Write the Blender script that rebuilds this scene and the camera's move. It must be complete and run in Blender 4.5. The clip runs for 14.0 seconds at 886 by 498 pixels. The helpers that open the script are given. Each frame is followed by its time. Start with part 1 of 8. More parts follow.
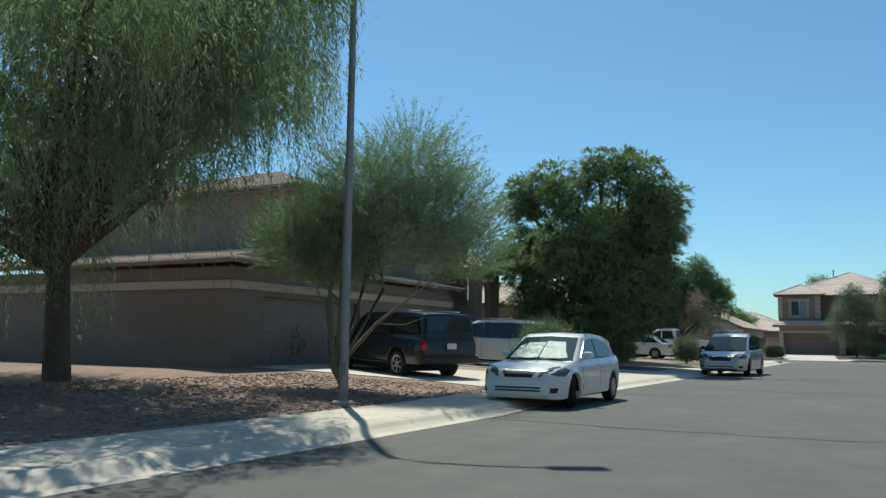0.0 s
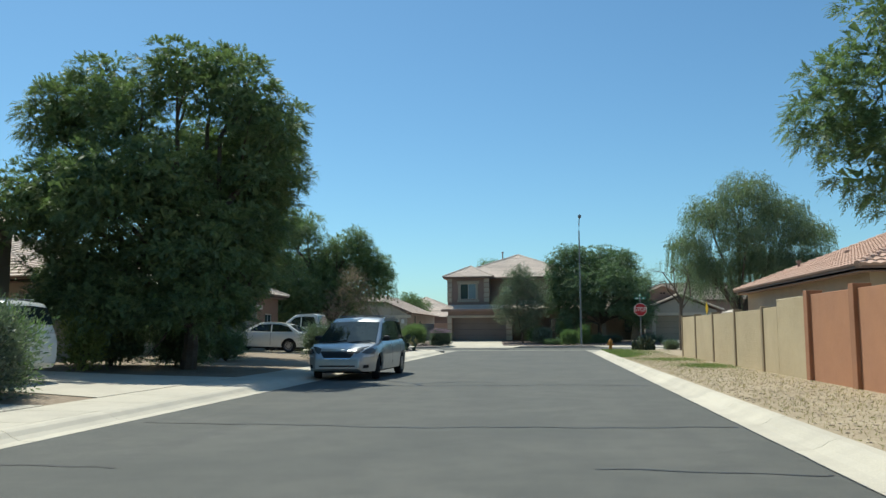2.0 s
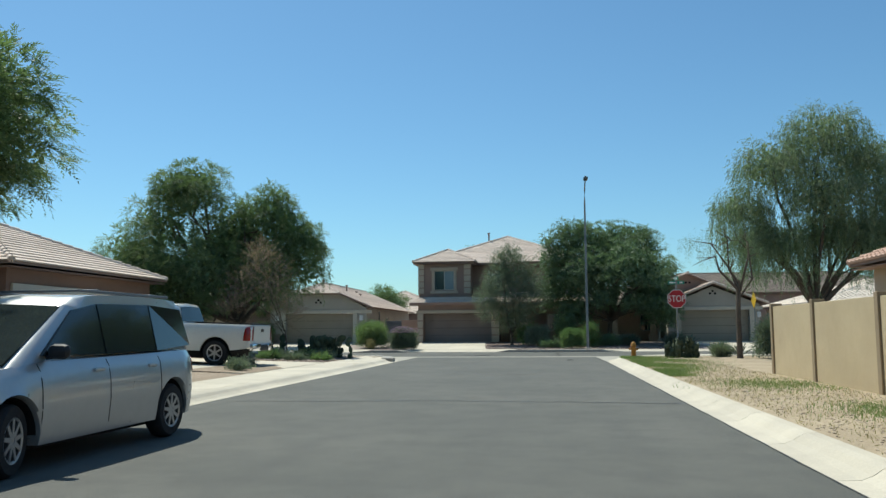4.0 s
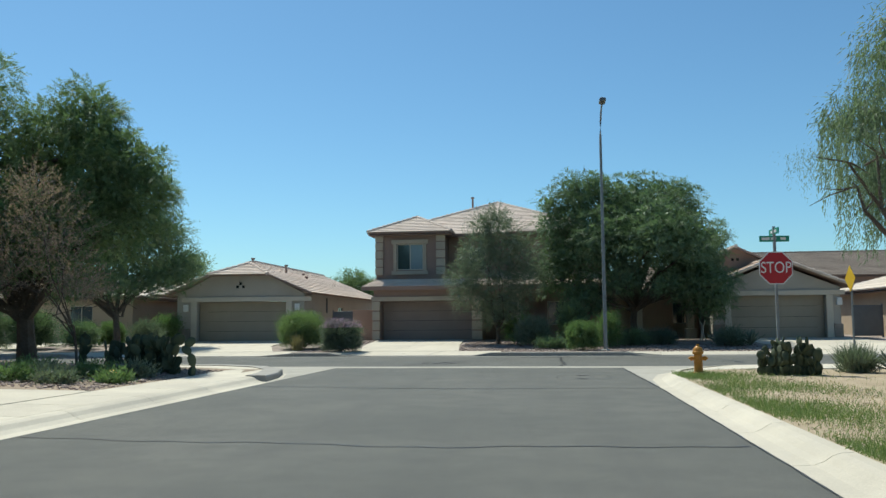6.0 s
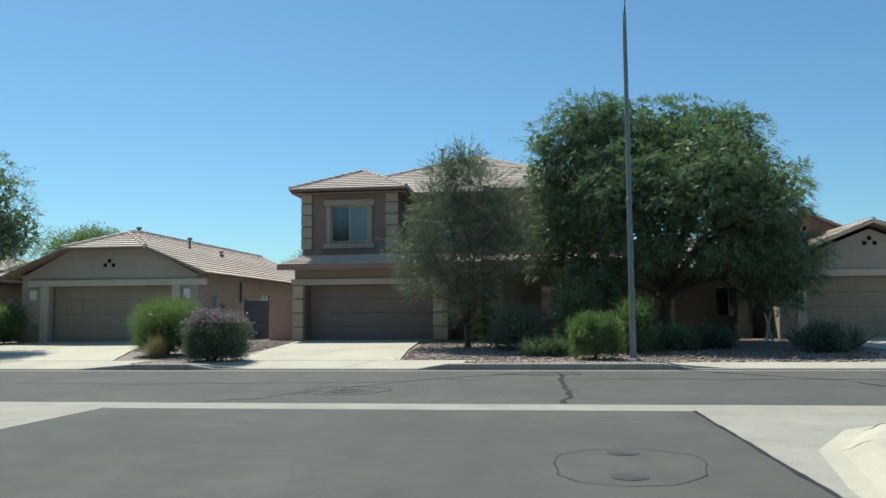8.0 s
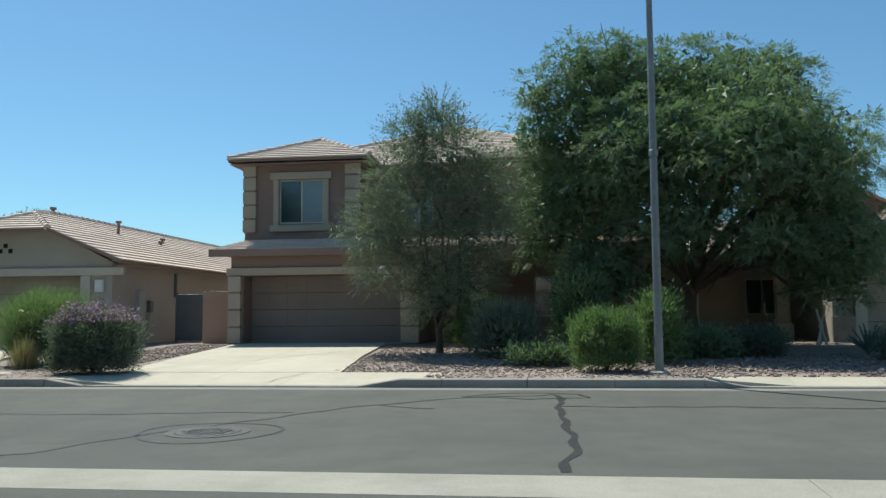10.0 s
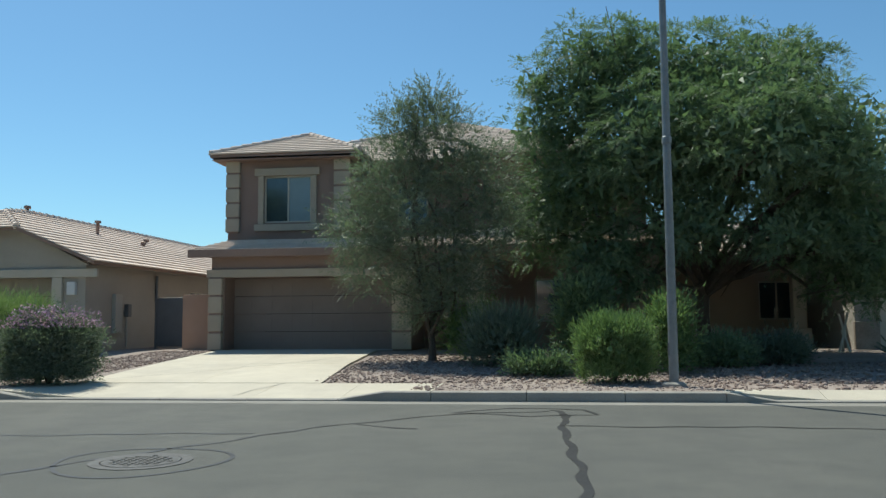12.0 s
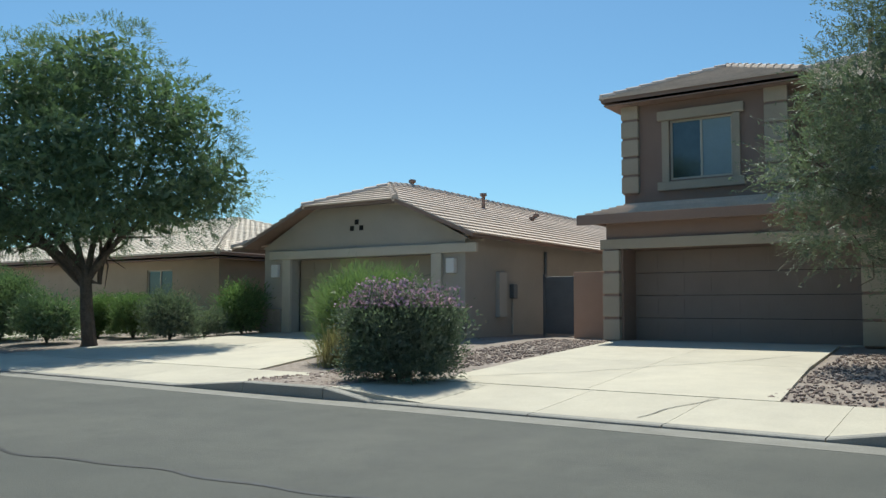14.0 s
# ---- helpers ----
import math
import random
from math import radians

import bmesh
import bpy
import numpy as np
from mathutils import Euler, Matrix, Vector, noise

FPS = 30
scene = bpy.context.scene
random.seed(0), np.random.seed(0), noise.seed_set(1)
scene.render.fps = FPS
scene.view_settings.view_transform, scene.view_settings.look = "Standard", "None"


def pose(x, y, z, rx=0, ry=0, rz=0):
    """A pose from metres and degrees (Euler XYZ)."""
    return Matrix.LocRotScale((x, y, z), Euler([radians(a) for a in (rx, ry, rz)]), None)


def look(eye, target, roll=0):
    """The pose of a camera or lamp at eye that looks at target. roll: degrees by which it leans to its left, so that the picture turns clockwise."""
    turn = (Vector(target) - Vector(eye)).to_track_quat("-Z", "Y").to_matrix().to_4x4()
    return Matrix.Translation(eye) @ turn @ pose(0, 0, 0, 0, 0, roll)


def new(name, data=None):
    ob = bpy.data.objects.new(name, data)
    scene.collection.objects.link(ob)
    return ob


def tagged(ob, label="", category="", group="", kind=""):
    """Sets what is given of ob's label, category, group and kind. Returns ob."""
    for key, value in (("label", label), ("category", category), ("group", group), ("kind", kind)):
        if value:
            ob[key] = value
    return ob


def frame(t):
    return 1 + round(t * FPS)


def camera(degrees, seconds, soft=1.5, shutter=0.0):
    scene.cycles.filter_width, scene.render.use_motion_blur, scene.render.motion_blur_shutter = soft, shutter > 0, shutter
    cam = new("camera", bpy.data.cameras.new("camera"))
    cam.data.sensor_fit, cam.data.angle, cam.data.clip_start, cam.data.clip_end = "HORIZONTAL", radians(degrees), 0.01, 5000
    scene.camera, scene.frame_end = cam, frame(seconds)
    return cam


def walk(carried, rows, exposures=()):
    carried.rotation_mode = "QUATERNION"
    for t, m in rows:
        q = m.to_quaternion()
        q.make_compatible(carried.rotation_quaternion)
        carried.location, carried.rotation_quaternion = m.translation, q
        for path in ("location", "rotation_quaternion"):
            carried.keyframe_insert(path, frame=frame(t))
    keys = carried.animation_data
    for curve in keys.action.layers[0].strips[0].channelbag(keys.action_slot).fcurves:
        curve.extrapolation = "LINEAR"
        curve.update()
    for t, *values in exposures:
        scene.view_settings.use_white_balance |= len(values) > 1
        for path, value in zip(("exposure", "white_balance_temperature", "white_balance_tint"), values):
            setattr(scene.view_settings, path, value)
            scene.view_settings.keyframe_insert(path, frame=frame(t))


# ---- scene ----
cam = camera(56.3, 14.0, soft=1.45)
# seconds, eye, yaw to the left of +y, pitch, roll
PATH = [
    (0.0, 0.07, -0.043, 1.241, 28.11, 6.37, 0.78),
    (0.5, -0.236, 2.889, 1.249, 17.34, 6.22, 0.18),
    (1.0, -0.288, 6.106, 1.278, 11.35, 5.97, -0.01),
    (1.5, -0.202, 9.446, 1.314, 8.54, 5.8, -0.25),
    (2.0, -0.2, 12.863, 1.298, 7.15, 5.71, -0.37),
    (2.5, -0.145, 16.592, 1.299, 6.81, 5.75, -0.43),
    (3.0, -0.104, 20.588, 1.294, 6.87, 5.77, -0.46),
    (5.5, 0.103, 40.616, 1.355, 7.25, 5.18, -0.32),
    (6.0, 0.194, 44.435, 1.363, 7.37, 5.09, -0.49),
    (6.5, 0.223, 48.239, 1.346, 7.29, 5.05, -0.54),
    (7.0, 0.202, 51.609, 1.349, 7.27, 4.8, -0.62),
    (7.5, 0.265, 54.987, 1.297, 7.24, 4.77, -0.48),
    (8.0, 0.272, 57.628, 1.337, 7.19, 4.62, -0.5),
    (8.5, 0.285, 60.026, 1.318, 7.09, 4.57, -0.47),
    (11.0, 0.355, 64.306, 1.265, 6.96, 4.62, -0.46),
    (11.5, 0.339, 64.691, 1.285, 6.91, 4.75, -0.4),
    (12.0, 0.326, 65.141, 1.277, 7.05, 4.89, -0.46),
    (12.5, 0.266, 65.973, 1.272, 8.36, 5.23, -0.41),
    (13.0, 0.007, 67.157, 1.245, 12.83, 5.21, -0.4),
    (13.5, -0.584, 68.551, 1.237, 21.93, 4.63, -0.42),
    (14.0, -1.614, 70.084, 1.182, 34.23, 4.09, 0.15),
]


def aim(x, y, z, yaw, pitch, roll):
    a, b = radians(yaw), radians(pitch)
    ahead = Vector((-math.sin(a) * math.cos(b), math.cos(a) * math.cos(b), math.sin(b)))
    return look((x, y, z), Vector((x, y, z)) + ahead * 2, roll)


walk(cam, [(t, aim(*row)) for t, *row in PATH])

# ---- sky and sun ----
SUN_FROM = Vector((-0.64, 0.768, 0.0)).normalized()   # the level way towards the sun
SUN_UP = radians(59)
world = bpy.data.worlds.new("sky")
scene.world = world
world.use_nodes = True
_n, _l = world.node_tree.nodes, world.node_tree.links
_sky = _n.new("ShaderNodeTexSky")
_sky.sky_type, _sky.sun_disc = "NISHITA", False
_sky.sun_elevation = SUN_UP
_sky.sun_rotation = math.atan2(SUN_FROM.x, SUN_FROM.y)
_sky.altitude, _sky.air_density, _sky.dust_density, _sky.ozone_density = 300, 1.0, 0.6, 1.6
_tint = _n.new("ShaderNodeMix")
_tint.data_type, _tint.blend_type = "RGBA", "MULTIPLY"
_tint.inputs[0].default_value = 1.0
_tint.inputs[7].default_value = (0.66, 1.02, 1.12, 1)   # clear dry air seen through green-tinted glass
_l.new(_sky.outputs[0], _tint.inputs[6])
_l.new(_tint.outputs[2], _n["Background"].inputs[0])
_n["Background"].inputs[1].default_value = 0.105
_sun = bpy.data.lights.new("sun", "SUN")
_sun.energy, _sun.angle, _sun.color = 5.0, radians(0.53), (0.97, 0.97, 0.86)
sun = new("sun", _sun)
sun.matrix_world = look(SUN_FROM * 100 + Vector((0, 0, 100 * math.tan(SUN_UP))), (0, 0, 0))
scene.view_settings.exposure = 0.0


# ---- materials ----
def nodes_of(name):
    m = bpy.data.materials.new(name)
    m.use_nodes = True
    nt = m.node_tree
    return m, nt, nt.nodes, nt.links, nt.nodes["Principled BSDF"]


def ramp_noise(N, L, coord, scale, detail=6, rough=0.6, lo=0.3, hi=0.7):
    t = N.new("ShaderNodeTexNoise")
    t.inputs["Scale"].default_value, t.inputs["Detail"].default_value, t.inputs["Roughness"].default_value = scale, detail, rough
    L.new(coord, t.inputs["Vector"])
    r = N.new("ShaderNodeMapRange")
    r.inputs[1].default_value, r.inputs[2].default_value = lo, hi
    L.new(t.outputs["Fac"], r.inputs[0])
    return r.outputs[0]


def mixc(N, L, fac, a, b, blend="MIX"):
    m = N.new("ShaderNodeMix")
    m.data_type, m.blend_type = "RGBA", blend
    for sock, v in ((m.inputs[0], fac), (m.inputs[6], a), (m.inputs[7], b)):
        if hasattr(v, "is_linked"):
            L.new(v, sock)
        elif isinstance(v, (int, float)):
            sock.default_value = v
        else:
            sock.default_value = (*v, 1)
    return m.outputs[2]


def mat(name, col, rough=0.8, col2=None, scale=1.2, fine=25.0, var=0.16, bump=0.25, metal=0.0, spec=0.35, rand=0.0, coat=0.0, dist=0.01):
    """A surface with broad stains and fine grain in its colour, and a fine relief. rand: how far single pieces differ."""
    m, nt, N, L, P = nodes_of(name)
    tc = N.new("ShaderNodeTexCoord")
    geo = N.new("ShaderNodeNewGeometry")
    at = geo.outputs["Position"] if coat == 0 else tc.outputs["Object"]
    dark = tuple(c * (1 - 1.6 * var) for c in col)
    c = mixc(N, L, ramp_noise(N, L, at, scale), col, col2 or dark)
    g = mixc(N, L, ramp_noise(N, L, at, fine, 4, 0.7), tuple([1 - var] * 3), tuple([1 + var * 0.6] * 3))
    c = mixc(N, L, 1.0, c, g, "MULTIPLY")
    if rand:
        oi = N.new("ShaderNodeObjectInfo")
        r = N.new("ShaderNodeMapRange")
        r.inputs[3].default_value, r.inputs[4].default_value = 1 - rand, 1 + rand
        L.new(oi.outputs["Random"], r.inputs[0])
        c = mixc(N, L, 1.0, c, r.outputs[0], "MULTIPLY")
    L.new(c, P.inputs["Base Color"])
    rr = N.new("ShaderNodeMapRange")
    rr.inputs[3].default_value, rr.inputs[4].default_value = (rough * 0.7, rough * 1.3) if rough < 0.1 else (rough - 0.08, min(rough + 0.08, 1))
    L.new(ramp_noise(N, L, at, scale * 4), rr.inputs[0])
    L.new(rr.outputs[0], P.inputs["Roughness"])
    P.inputs["Metallic"].default_value, P.inputs["Specular IOR Level"].default_value = metal, spec
    P.inputs["Coat Weight"].default_value = coat
    P.inputs["Coat Roughness"].default_value = 0.06
    if bump:
        b = N.new("ShaderNodeBump")
        b.inputs["Strength"].default_value, b.inputs["Distance"].default_value = bump, dist
        L.new(ramp_noise(N, L, at, fine * 2.2, 5, 0.7, 0.2, 0.8), b.inputs["Height"])
        L.new(b.outputs[0], P.inputs["Normal"])
    return m


def gravel(name, cols, cell=26.0, bump=0.7):
    """Loose stones: Voronoi cells, each of its own colour, with a rounded relief."""
    m, nt, N, L, P = nodes_of(name)
    geo = N.new("ShaderNodeNewGeometry")
    v = N.new("ShaderNodeTexVoronoi")
    v.inputs["Scale"].default_value = cell
    L.new(geo.outputs["Position"], v.inputs["Vector"])
    sep = N.new("ShaderNodeSeparateColor")
    L.new(v.outputs["Color"], sep.inputs[0])
    r = N.new("ShaderNodeValToRGB")
    r.color_ramp.elements[0].color, r.color_ramp.elements[1].color = (*cols[0], 1), (*cols[-1], 1)
    for i, c in enumerate(cols[1:-1]):
        e = r.color_ramp.elements.new((i + 1) / (len(cols) - 1))
        e.color = (*c, 1)
    L.new(sep.outputs[0], r.inputs[0])
    c = mixc(N, L, ramp_noise(N, L, geo.outputs["Position"], 0.7), r.outputs[0], tuple(x * 0.72 for x in cols[1]))
    c = mixc(N, L, ramp_noise(N, L, geo.outputs["Position"], 4.0, 5, 0.7), c, mixc(N, L, 0.35, c, tuple(x * 0.6 for x in cols[0])))
    L.new(c, P.inputs["Base Color"])
    P.inputs["Roughness"].default_value, P.inputs["Specular IOR Level"].default_value = 0.9, 0.2
    b = N.new("ShaderNodeBump")
    b.inputs["Strength"].default_value, b.inputs["Distance"].default_value, b.invert = bump, 0.03, True
    L.new(v.outputs["Distance"], b.inputs["Height"])
    L.new(b.outputs[0], P.inputs["Normal"])
    return m


def leafy(name, dark, light, through_light=0.35, rough=0.55):
    """Leaves: colour by leaf, some of the light goes through."""
    m, nt, N, L, P = nodes_of(name)
    geo = N.new("ShaderNodeNewGeometry")
    c = mixc(N, L, geo.outputs["Random Per Island"], dark, light)
    c = mixc(N, L, ramp_noise(N, L, geo.outputs["Position"], 0.9, 3, 0.5), c, mixc(N, L, 0.45, c, light))
    L.new(c, P.inputs["Base Color"])
    P.inputs["Roughness"].default_value, P.inputs["Specular IOR Level"].default_value = rough, 0.3
    tr = N.new("ShaderNodeBsdfTranslucent")
    L.new(mixc(N, L, 1.0, c, (1.15, 1.38, 0.85), "MULTIPLY"), tr.inputs[0])
    mx = N.new("ShaderNodeMixShader")
    mx.inputs[0].default_value = through_light
    L.new(P.outputs[0], mx.inputs[1])
    L.new(tr.outputs[0], mx.inputs[2])
    L.new(mx.outputs[0], N["Material Output"].inputs[0])
    return m


def asphalt_mat():
    m, nt, N, L, P = nodes_of("asphalt")
    geo = N.new("ShaderNodeNewGeometry")
    at = geo.outputs["Position"]
    c = mixc(N, L, ramp_noise(N, L, at, 0.35, 5, 0.55), (0.101, 0.104, 0.094), (0.132, 0.132, 0.117))
    c = mixc(N, L, ramp_noise(N, L, at, 1.6, 5, 0.6, 0.42, 0.85), c, (0.088, 0.091, 0.084))
    mp = N.new("ShaderNodeMapping")
    mp.inputs["Scale"].default_value = (1.5, 0.06, 1.0)
    L.new(at, mp.inputs["Vector"])
    c = mixc(N, L, ramp_noise(N, L, mp.outputs[0], 1.0, 4, 0.6, 0.5, 0.8), c, mixc(N, L, 0.5, c, (0.088, 0.089, 0.084)))
    c = mixc(N, L, ramp_noise(N, L, at, 120.0, 3, 0.7), mixc(N, L, 1.0, c, (0.72, 0.72, 0.72), "MULTIPLY"), mixc(N, L, 1.0, c, (1.3, 1.3, 1.28), "MULTIPLY"))
    L.new(c, P.inputs["Base Color"])
    P.inputs["Roughness"].default_value, P.inputs["Specular IOR Level"].default_value = 0.85, 0.3
    b = N.new("ShaderNodeBump")
    b.inputs["Strength"].default_value, b.inputs["Distance"].default_value = 0.6, 0.008
    L.new(ramp_noise(N, L, at, 160.0, 3, 0.8, 0.1, 0.9), b.inputs["Height"])
    L.new(b.outputs[0], P.inputs["Normal"])
    return m


ASPHALT = asphalt_mat()
TAR = mat("crack_sealant", (0.036, 0.036, 0.036), 0.5, var=0.2, fine=40)
CONCRETE = mat("concrete", (0.60, 0.545, 0.435), 0.85, (0.50, 0.455, 0.37), 0.8, 45, 0.10, 0.25, rand=0.06)
CONCRETE_GREY = mat("kerb_concrete", (0.47, 0.44, 0.38), 0.85, (0.36, 0.34, 0.30), 1.0, 45, 0.14, 0.3, rand=0.07)
DIRT = gravel("desert_ground", [(0.30, 0.23, 0.16), (0.42, 0.34, 0.25), (0.5, 0.42, 0.33)], 18, 0.5)
GRAVEL_TAN = gravel("tan_gravel", [(0.36, 0.28, 0.18), (0.50, 0.40, 0.27), (0.60, 0.50, 0.36), (0.45, 0.375, 0.27)], 30, 0.5)
PEACH_WALL = mat("peach_wall_stucco", (0.52, 0.34, 0.245), 0.9, scale=0.7, fine=70, var=0.08, bump=0.5)
GRAVEL_RED = gravel("red_gravel", [(0.22, 0.14, 0.10), (0.33, 0.225, 0.165), (0.42, 0.31, 0.245), (0.26, 0.175, 0.13)], 20)
GRAVEL_DUSTY = gravel("dusty_gravel", [(0.26, 0.19, 0.13), (0.38, 0.30, 0.22), (0.46, 0.38, 0.29), (0.31, 0.24, 0.18)], 17, 0.7)
GRAVEL_PINK = gravel("pink_gravel", [(0.27, 0.215, 0.18), (0.40, 0.335, 0.29), (0.50, 0.43, 0.38), (0.33, 0.27, 0.235)], 17)
BROWN_STUCCO = mat("brown_stucco", (0.30, 0.21, 0.172), 0.9, scale=0.6, fine=70, var=0.08, bump=0.5)
BEIGE_TRIM = mat("beige_stucco_trim", (0.47, 0.40, 0.31), 0.9, scale=0.9, fine=70, var=0.08, bump=0.4, rand=0.05)
DUSKY_STUCCO = mat("dusky_stucco", (0.225, 0.192, 0.158), 0.9, scale=0.6, fine=70, var=0.08, bump=0.5)
WARM_STUCCO = mat("warm_brown_stucco", (0.27, 0.165, 0.12), 0.9, scale=0.6, fine=70, var=0.08, bump=0.5)
GREY_TAN = mat("grey_tan_paint", (0.46, 0.44, 0.39), 0.6, scale=1.0, fine=50, var=0.06, bump=0.1)
TAN_STUCCO = mat("tan_stucco", (0.44, 0.405, 0.35), 0.9, scale=0.6, fine=70, var=0.08, bump=0.5)
PALE_STUCCO = mat("pale_stucco_trim", (0.58, 0.53, 0.44), 0.9, scale=0.9, fine=70, var=0.07, bump=0.4)
PEACH_STUCCO = mat("peach_stucco", (0.48, 0.38, 0.275), 0.9, scale=0.6, fine=70, var=0.08, bump=0.5)
DOOR_BROWN = mat("brown_garage_paint", (0.27, 0.215, 0.185), 0.6, scale=1.0, fine=50, var=0.07, bump=0.15)
DOOR_TAN = mat("tan_garage_paint", (0.36, 0.31, 0.24), 0.6, scale=1.0, fine=50, var=0.07, bump=0.15)
TILE = mat("pinkish_roof_tile", (0.71, 0.595, 0.505), 0.85, (0.58, 0.47, 0.395), 1.7, 30, 0.14, 0.35, rand=0.10)
TILE_RED = mat("red_clay_tile", (0.64, 0.43, 0.33), 0.85, (0.54, 0.35, 0.26), 1.7, 30, 0.15, 0.35, rand=0.10)
TILE_DARK = mat("dark_roof_tile", (0.25, 0.20, 0.165), 0.85, (0.20, 0.16, 0.13), 1.7, 30, 0.14, 0.35, rand=0.08)
TILE_PALE = mat("pale_roof_tile", (0.80, 0.71, 0.60), 0.85, (0.68, 0.59, 0.49), 1.7, 30, 0.14, 0.35, rand=0.10)
FASCIA = mat("fascia_paint", (0.30, 0.205, 0.165), 0.7, scale=1, fine=40, var=0.08, bump=0.15)
WALL_TAN = mat("tan_block_wall", (0.57, 0.465, 0.295), 0.92, (0.49, 0.39, 0.245), 0.8, 60, 0.10, 0.5, rand=0.03)
WALL_ORANGE = mat("orange_block_wall", (0.52, 0.255, 0.135), 0.92, (0.44, 0.22, 0.13), 0.8, 60, 0.12, 0.5, rand=0.04)
WALL_TAN_DK = mat("tan_wall_pilaster", (0.34, 0.26, 0.165), 0.92, scale=0.9, fine=60, var=0.10, bump=0.4)
# the panels' orange, darkened to hold the shade on the pilasters' sides
WALL_ORANGE_SHADE = mat("shaded_orange_pilaster", (0.42, 0.205, 0.115), 0.92, scale=0.9, fine=60, var=0.10, bump=0.4)
GALV = mat("galvanized_steel", (0.27, 0.285, 0.29), 0.55, scale=3, fine=50, var=0.14, bump=0.05, metal=0.4)
GREY_METAL = mat("grey_metal_paint", (0.16, 0.17, 0.18), 0.45, scale=3, fine=40, var=0.08, bump=0.05, metal=0.3)
BARK = mat("bark", (0.11, 0.085, 0.065), 0.95, (0.17, 0.135, 0.105), 3, 18, 0.3, 0.9, dist=0.03)
BARK_GREEN = mat("smooth_green_bark", (0.17, 0.16, 0.09), 0.85, (0.22, 0.18, 0.12), 3, 18, 0.2, 0.5)
LEAF_BIG = leafy("dense_green_leaves", (0.078, 0.112, 0.062), (0.225, 0.290, 0.130), 0.28)
LEAF_MESQ = leafy("mesquite_leaves", (0.092, 0.132, 0.088), (0.200, 0.275, 0.155), 0.3)
LEAF_OLIVE = leafy("olive_leaves", (0.105, 0.128, 0.095), (0.225, 0.262, 0.195), 0.28)
LEAF_WEEP = leafy("weeping_acacia_leaves", (0.105, 0.138, 0.095), (0.255, 0.310, 0.205), 0.42)
LEAF_PEPPER = leafy("pepper_tree_leaves", (0.090, 0.130, 0.068), (0.220, 0.292, 0.145), 0.34)
LEAF_PALO = leafy("palo_verde_leaves", (0.105, 0.145, 0.105), (0.225, 0.28, 0.205), 0.44)
LEAF_DRY = leafy("dry_leaves", (0.23, 0.16, 0.13), (0.42, 0.30, 0.25), 0.3)
LEAF_SHRUB = leafy("bright_shrub_leaves", (0.080, 0.130, 0.058), (0.200, 0.285, 0.125), 0.34)
LEAF_FEATHER = leafy("feathery_shrub_leaves", (0.100, 0.150, 0.066), (0.230, 0.300, 0.140), 0.36)
LEAF_SAGE = leafy("sage_leaves", (0.078, 0.104, 0.076), (0.185, 0.22, 0.17), 0.32)
LEAF_LIME = leafy("yellow_green_leaves", (0.14, 0.17, 0.05), (0.33, 0.36, 0.13), 0.45)
FLOWER = leafy("purple_flowers", (0.27, 0.12, 0.27), (0.56, 0.34, 0.54), 0.3)
GUTTER_DARK = mat("dusty_gutter_concrete", (0.29, 0.278, 0.245), 0.85, (0.22, 0.21, 0.185), 1.0, 45, 0.16, 0.3)
KERB_GREY = mat("old_kerb_concrete", (0.37, 0.35, 0.31), 0.85, (0.29, 0.275, 0.245), 1.0, 45, 0.16, 0.3, rand=0.06)
GUTTER = mat("gutter_concrete", (0.42, 0.395, 0.335), 0.85, (0.33, 0.31, 0.26), 1.0, 45, 0.16, 0.3)
GRASS = leafy("lawn_blades", (0.085, 0.14, 0.045), (0.23, 0.29, 0.115), 0.35)
GRASS_DRY = leafy("dry_blades", (0.26, 0.21, 0.10), (0.42, 0.36, 0.20), 0.3)
AGAVE = mat("agave_leaf", (0.13, 0.165, 0.12), 0.6, (0.17, 0.20, 0.14), 6, 40, 0.12, 0.2)
CACTUS = mat("cactus_skin", (0.05, 0.075, 0.04), 0.7, (0.08, 0.095, 0.05), 6, 40, 0.15, 0.3)
WHITE_PAINT = mat("white_car_paint", (0.68, 0.68, 0.64), 0.32, scale=0.8, fine=12, var=0.025, bump=0, coat=0.9)
SILVER_PAINT = mat("silver_car_paint", (0.46, 0.465, 0.46), 0.34, scale=0.8, fine=12, var=0.03, bump=0, metal=0.55, coat=0.9)
BLACK_PAINT = mat("dark_car_paint", (0.012, 0.014, 0.014), 0.35, scale=0.8, fine=12, var=0.05, bump=0, coat=0.45)
BLACK_TRIM = mat("black_plastic", (0.02, 0.02, 0.022), 0.55, scale=3, fine=60, var=0.1, bump=0.1)
# near-black underbody, also painted darkness behind windows and garage doors
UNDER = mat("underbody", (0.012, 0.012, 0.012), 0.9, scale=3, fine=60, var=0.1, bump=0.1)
RUBBER = mat("tyre_rubber", (0.022, 0.022, 0.023), 0.8, scale=4, fine=60, var=0.15, bump=0.2)
ALLOY = mat("wheel_alloy", (0.42, 0.43, 0.45), 0.35, scale=4, fine=40, var=0.08, bump=0.0, metal=0.85)
CHROME = mat("chrome", (0.75, 0.76, 0.78), 0.12, scale=4, fine=40, var=0.03, bump=0.0, metal=1.0)
CAR_GLASS = mat("tinted_car_glass", (0.018, 0.024, 0.026), 0.06, scale=0.7, fine=5, var=0.1, bump=0, spec=0.7)
CAR_GLASS_PALE = mat("windscreen_glass", (0.03, 0.04, 0.04), 0.02, scale=0.7, fine=5, var=0.1, bump=0, spec=0.4)
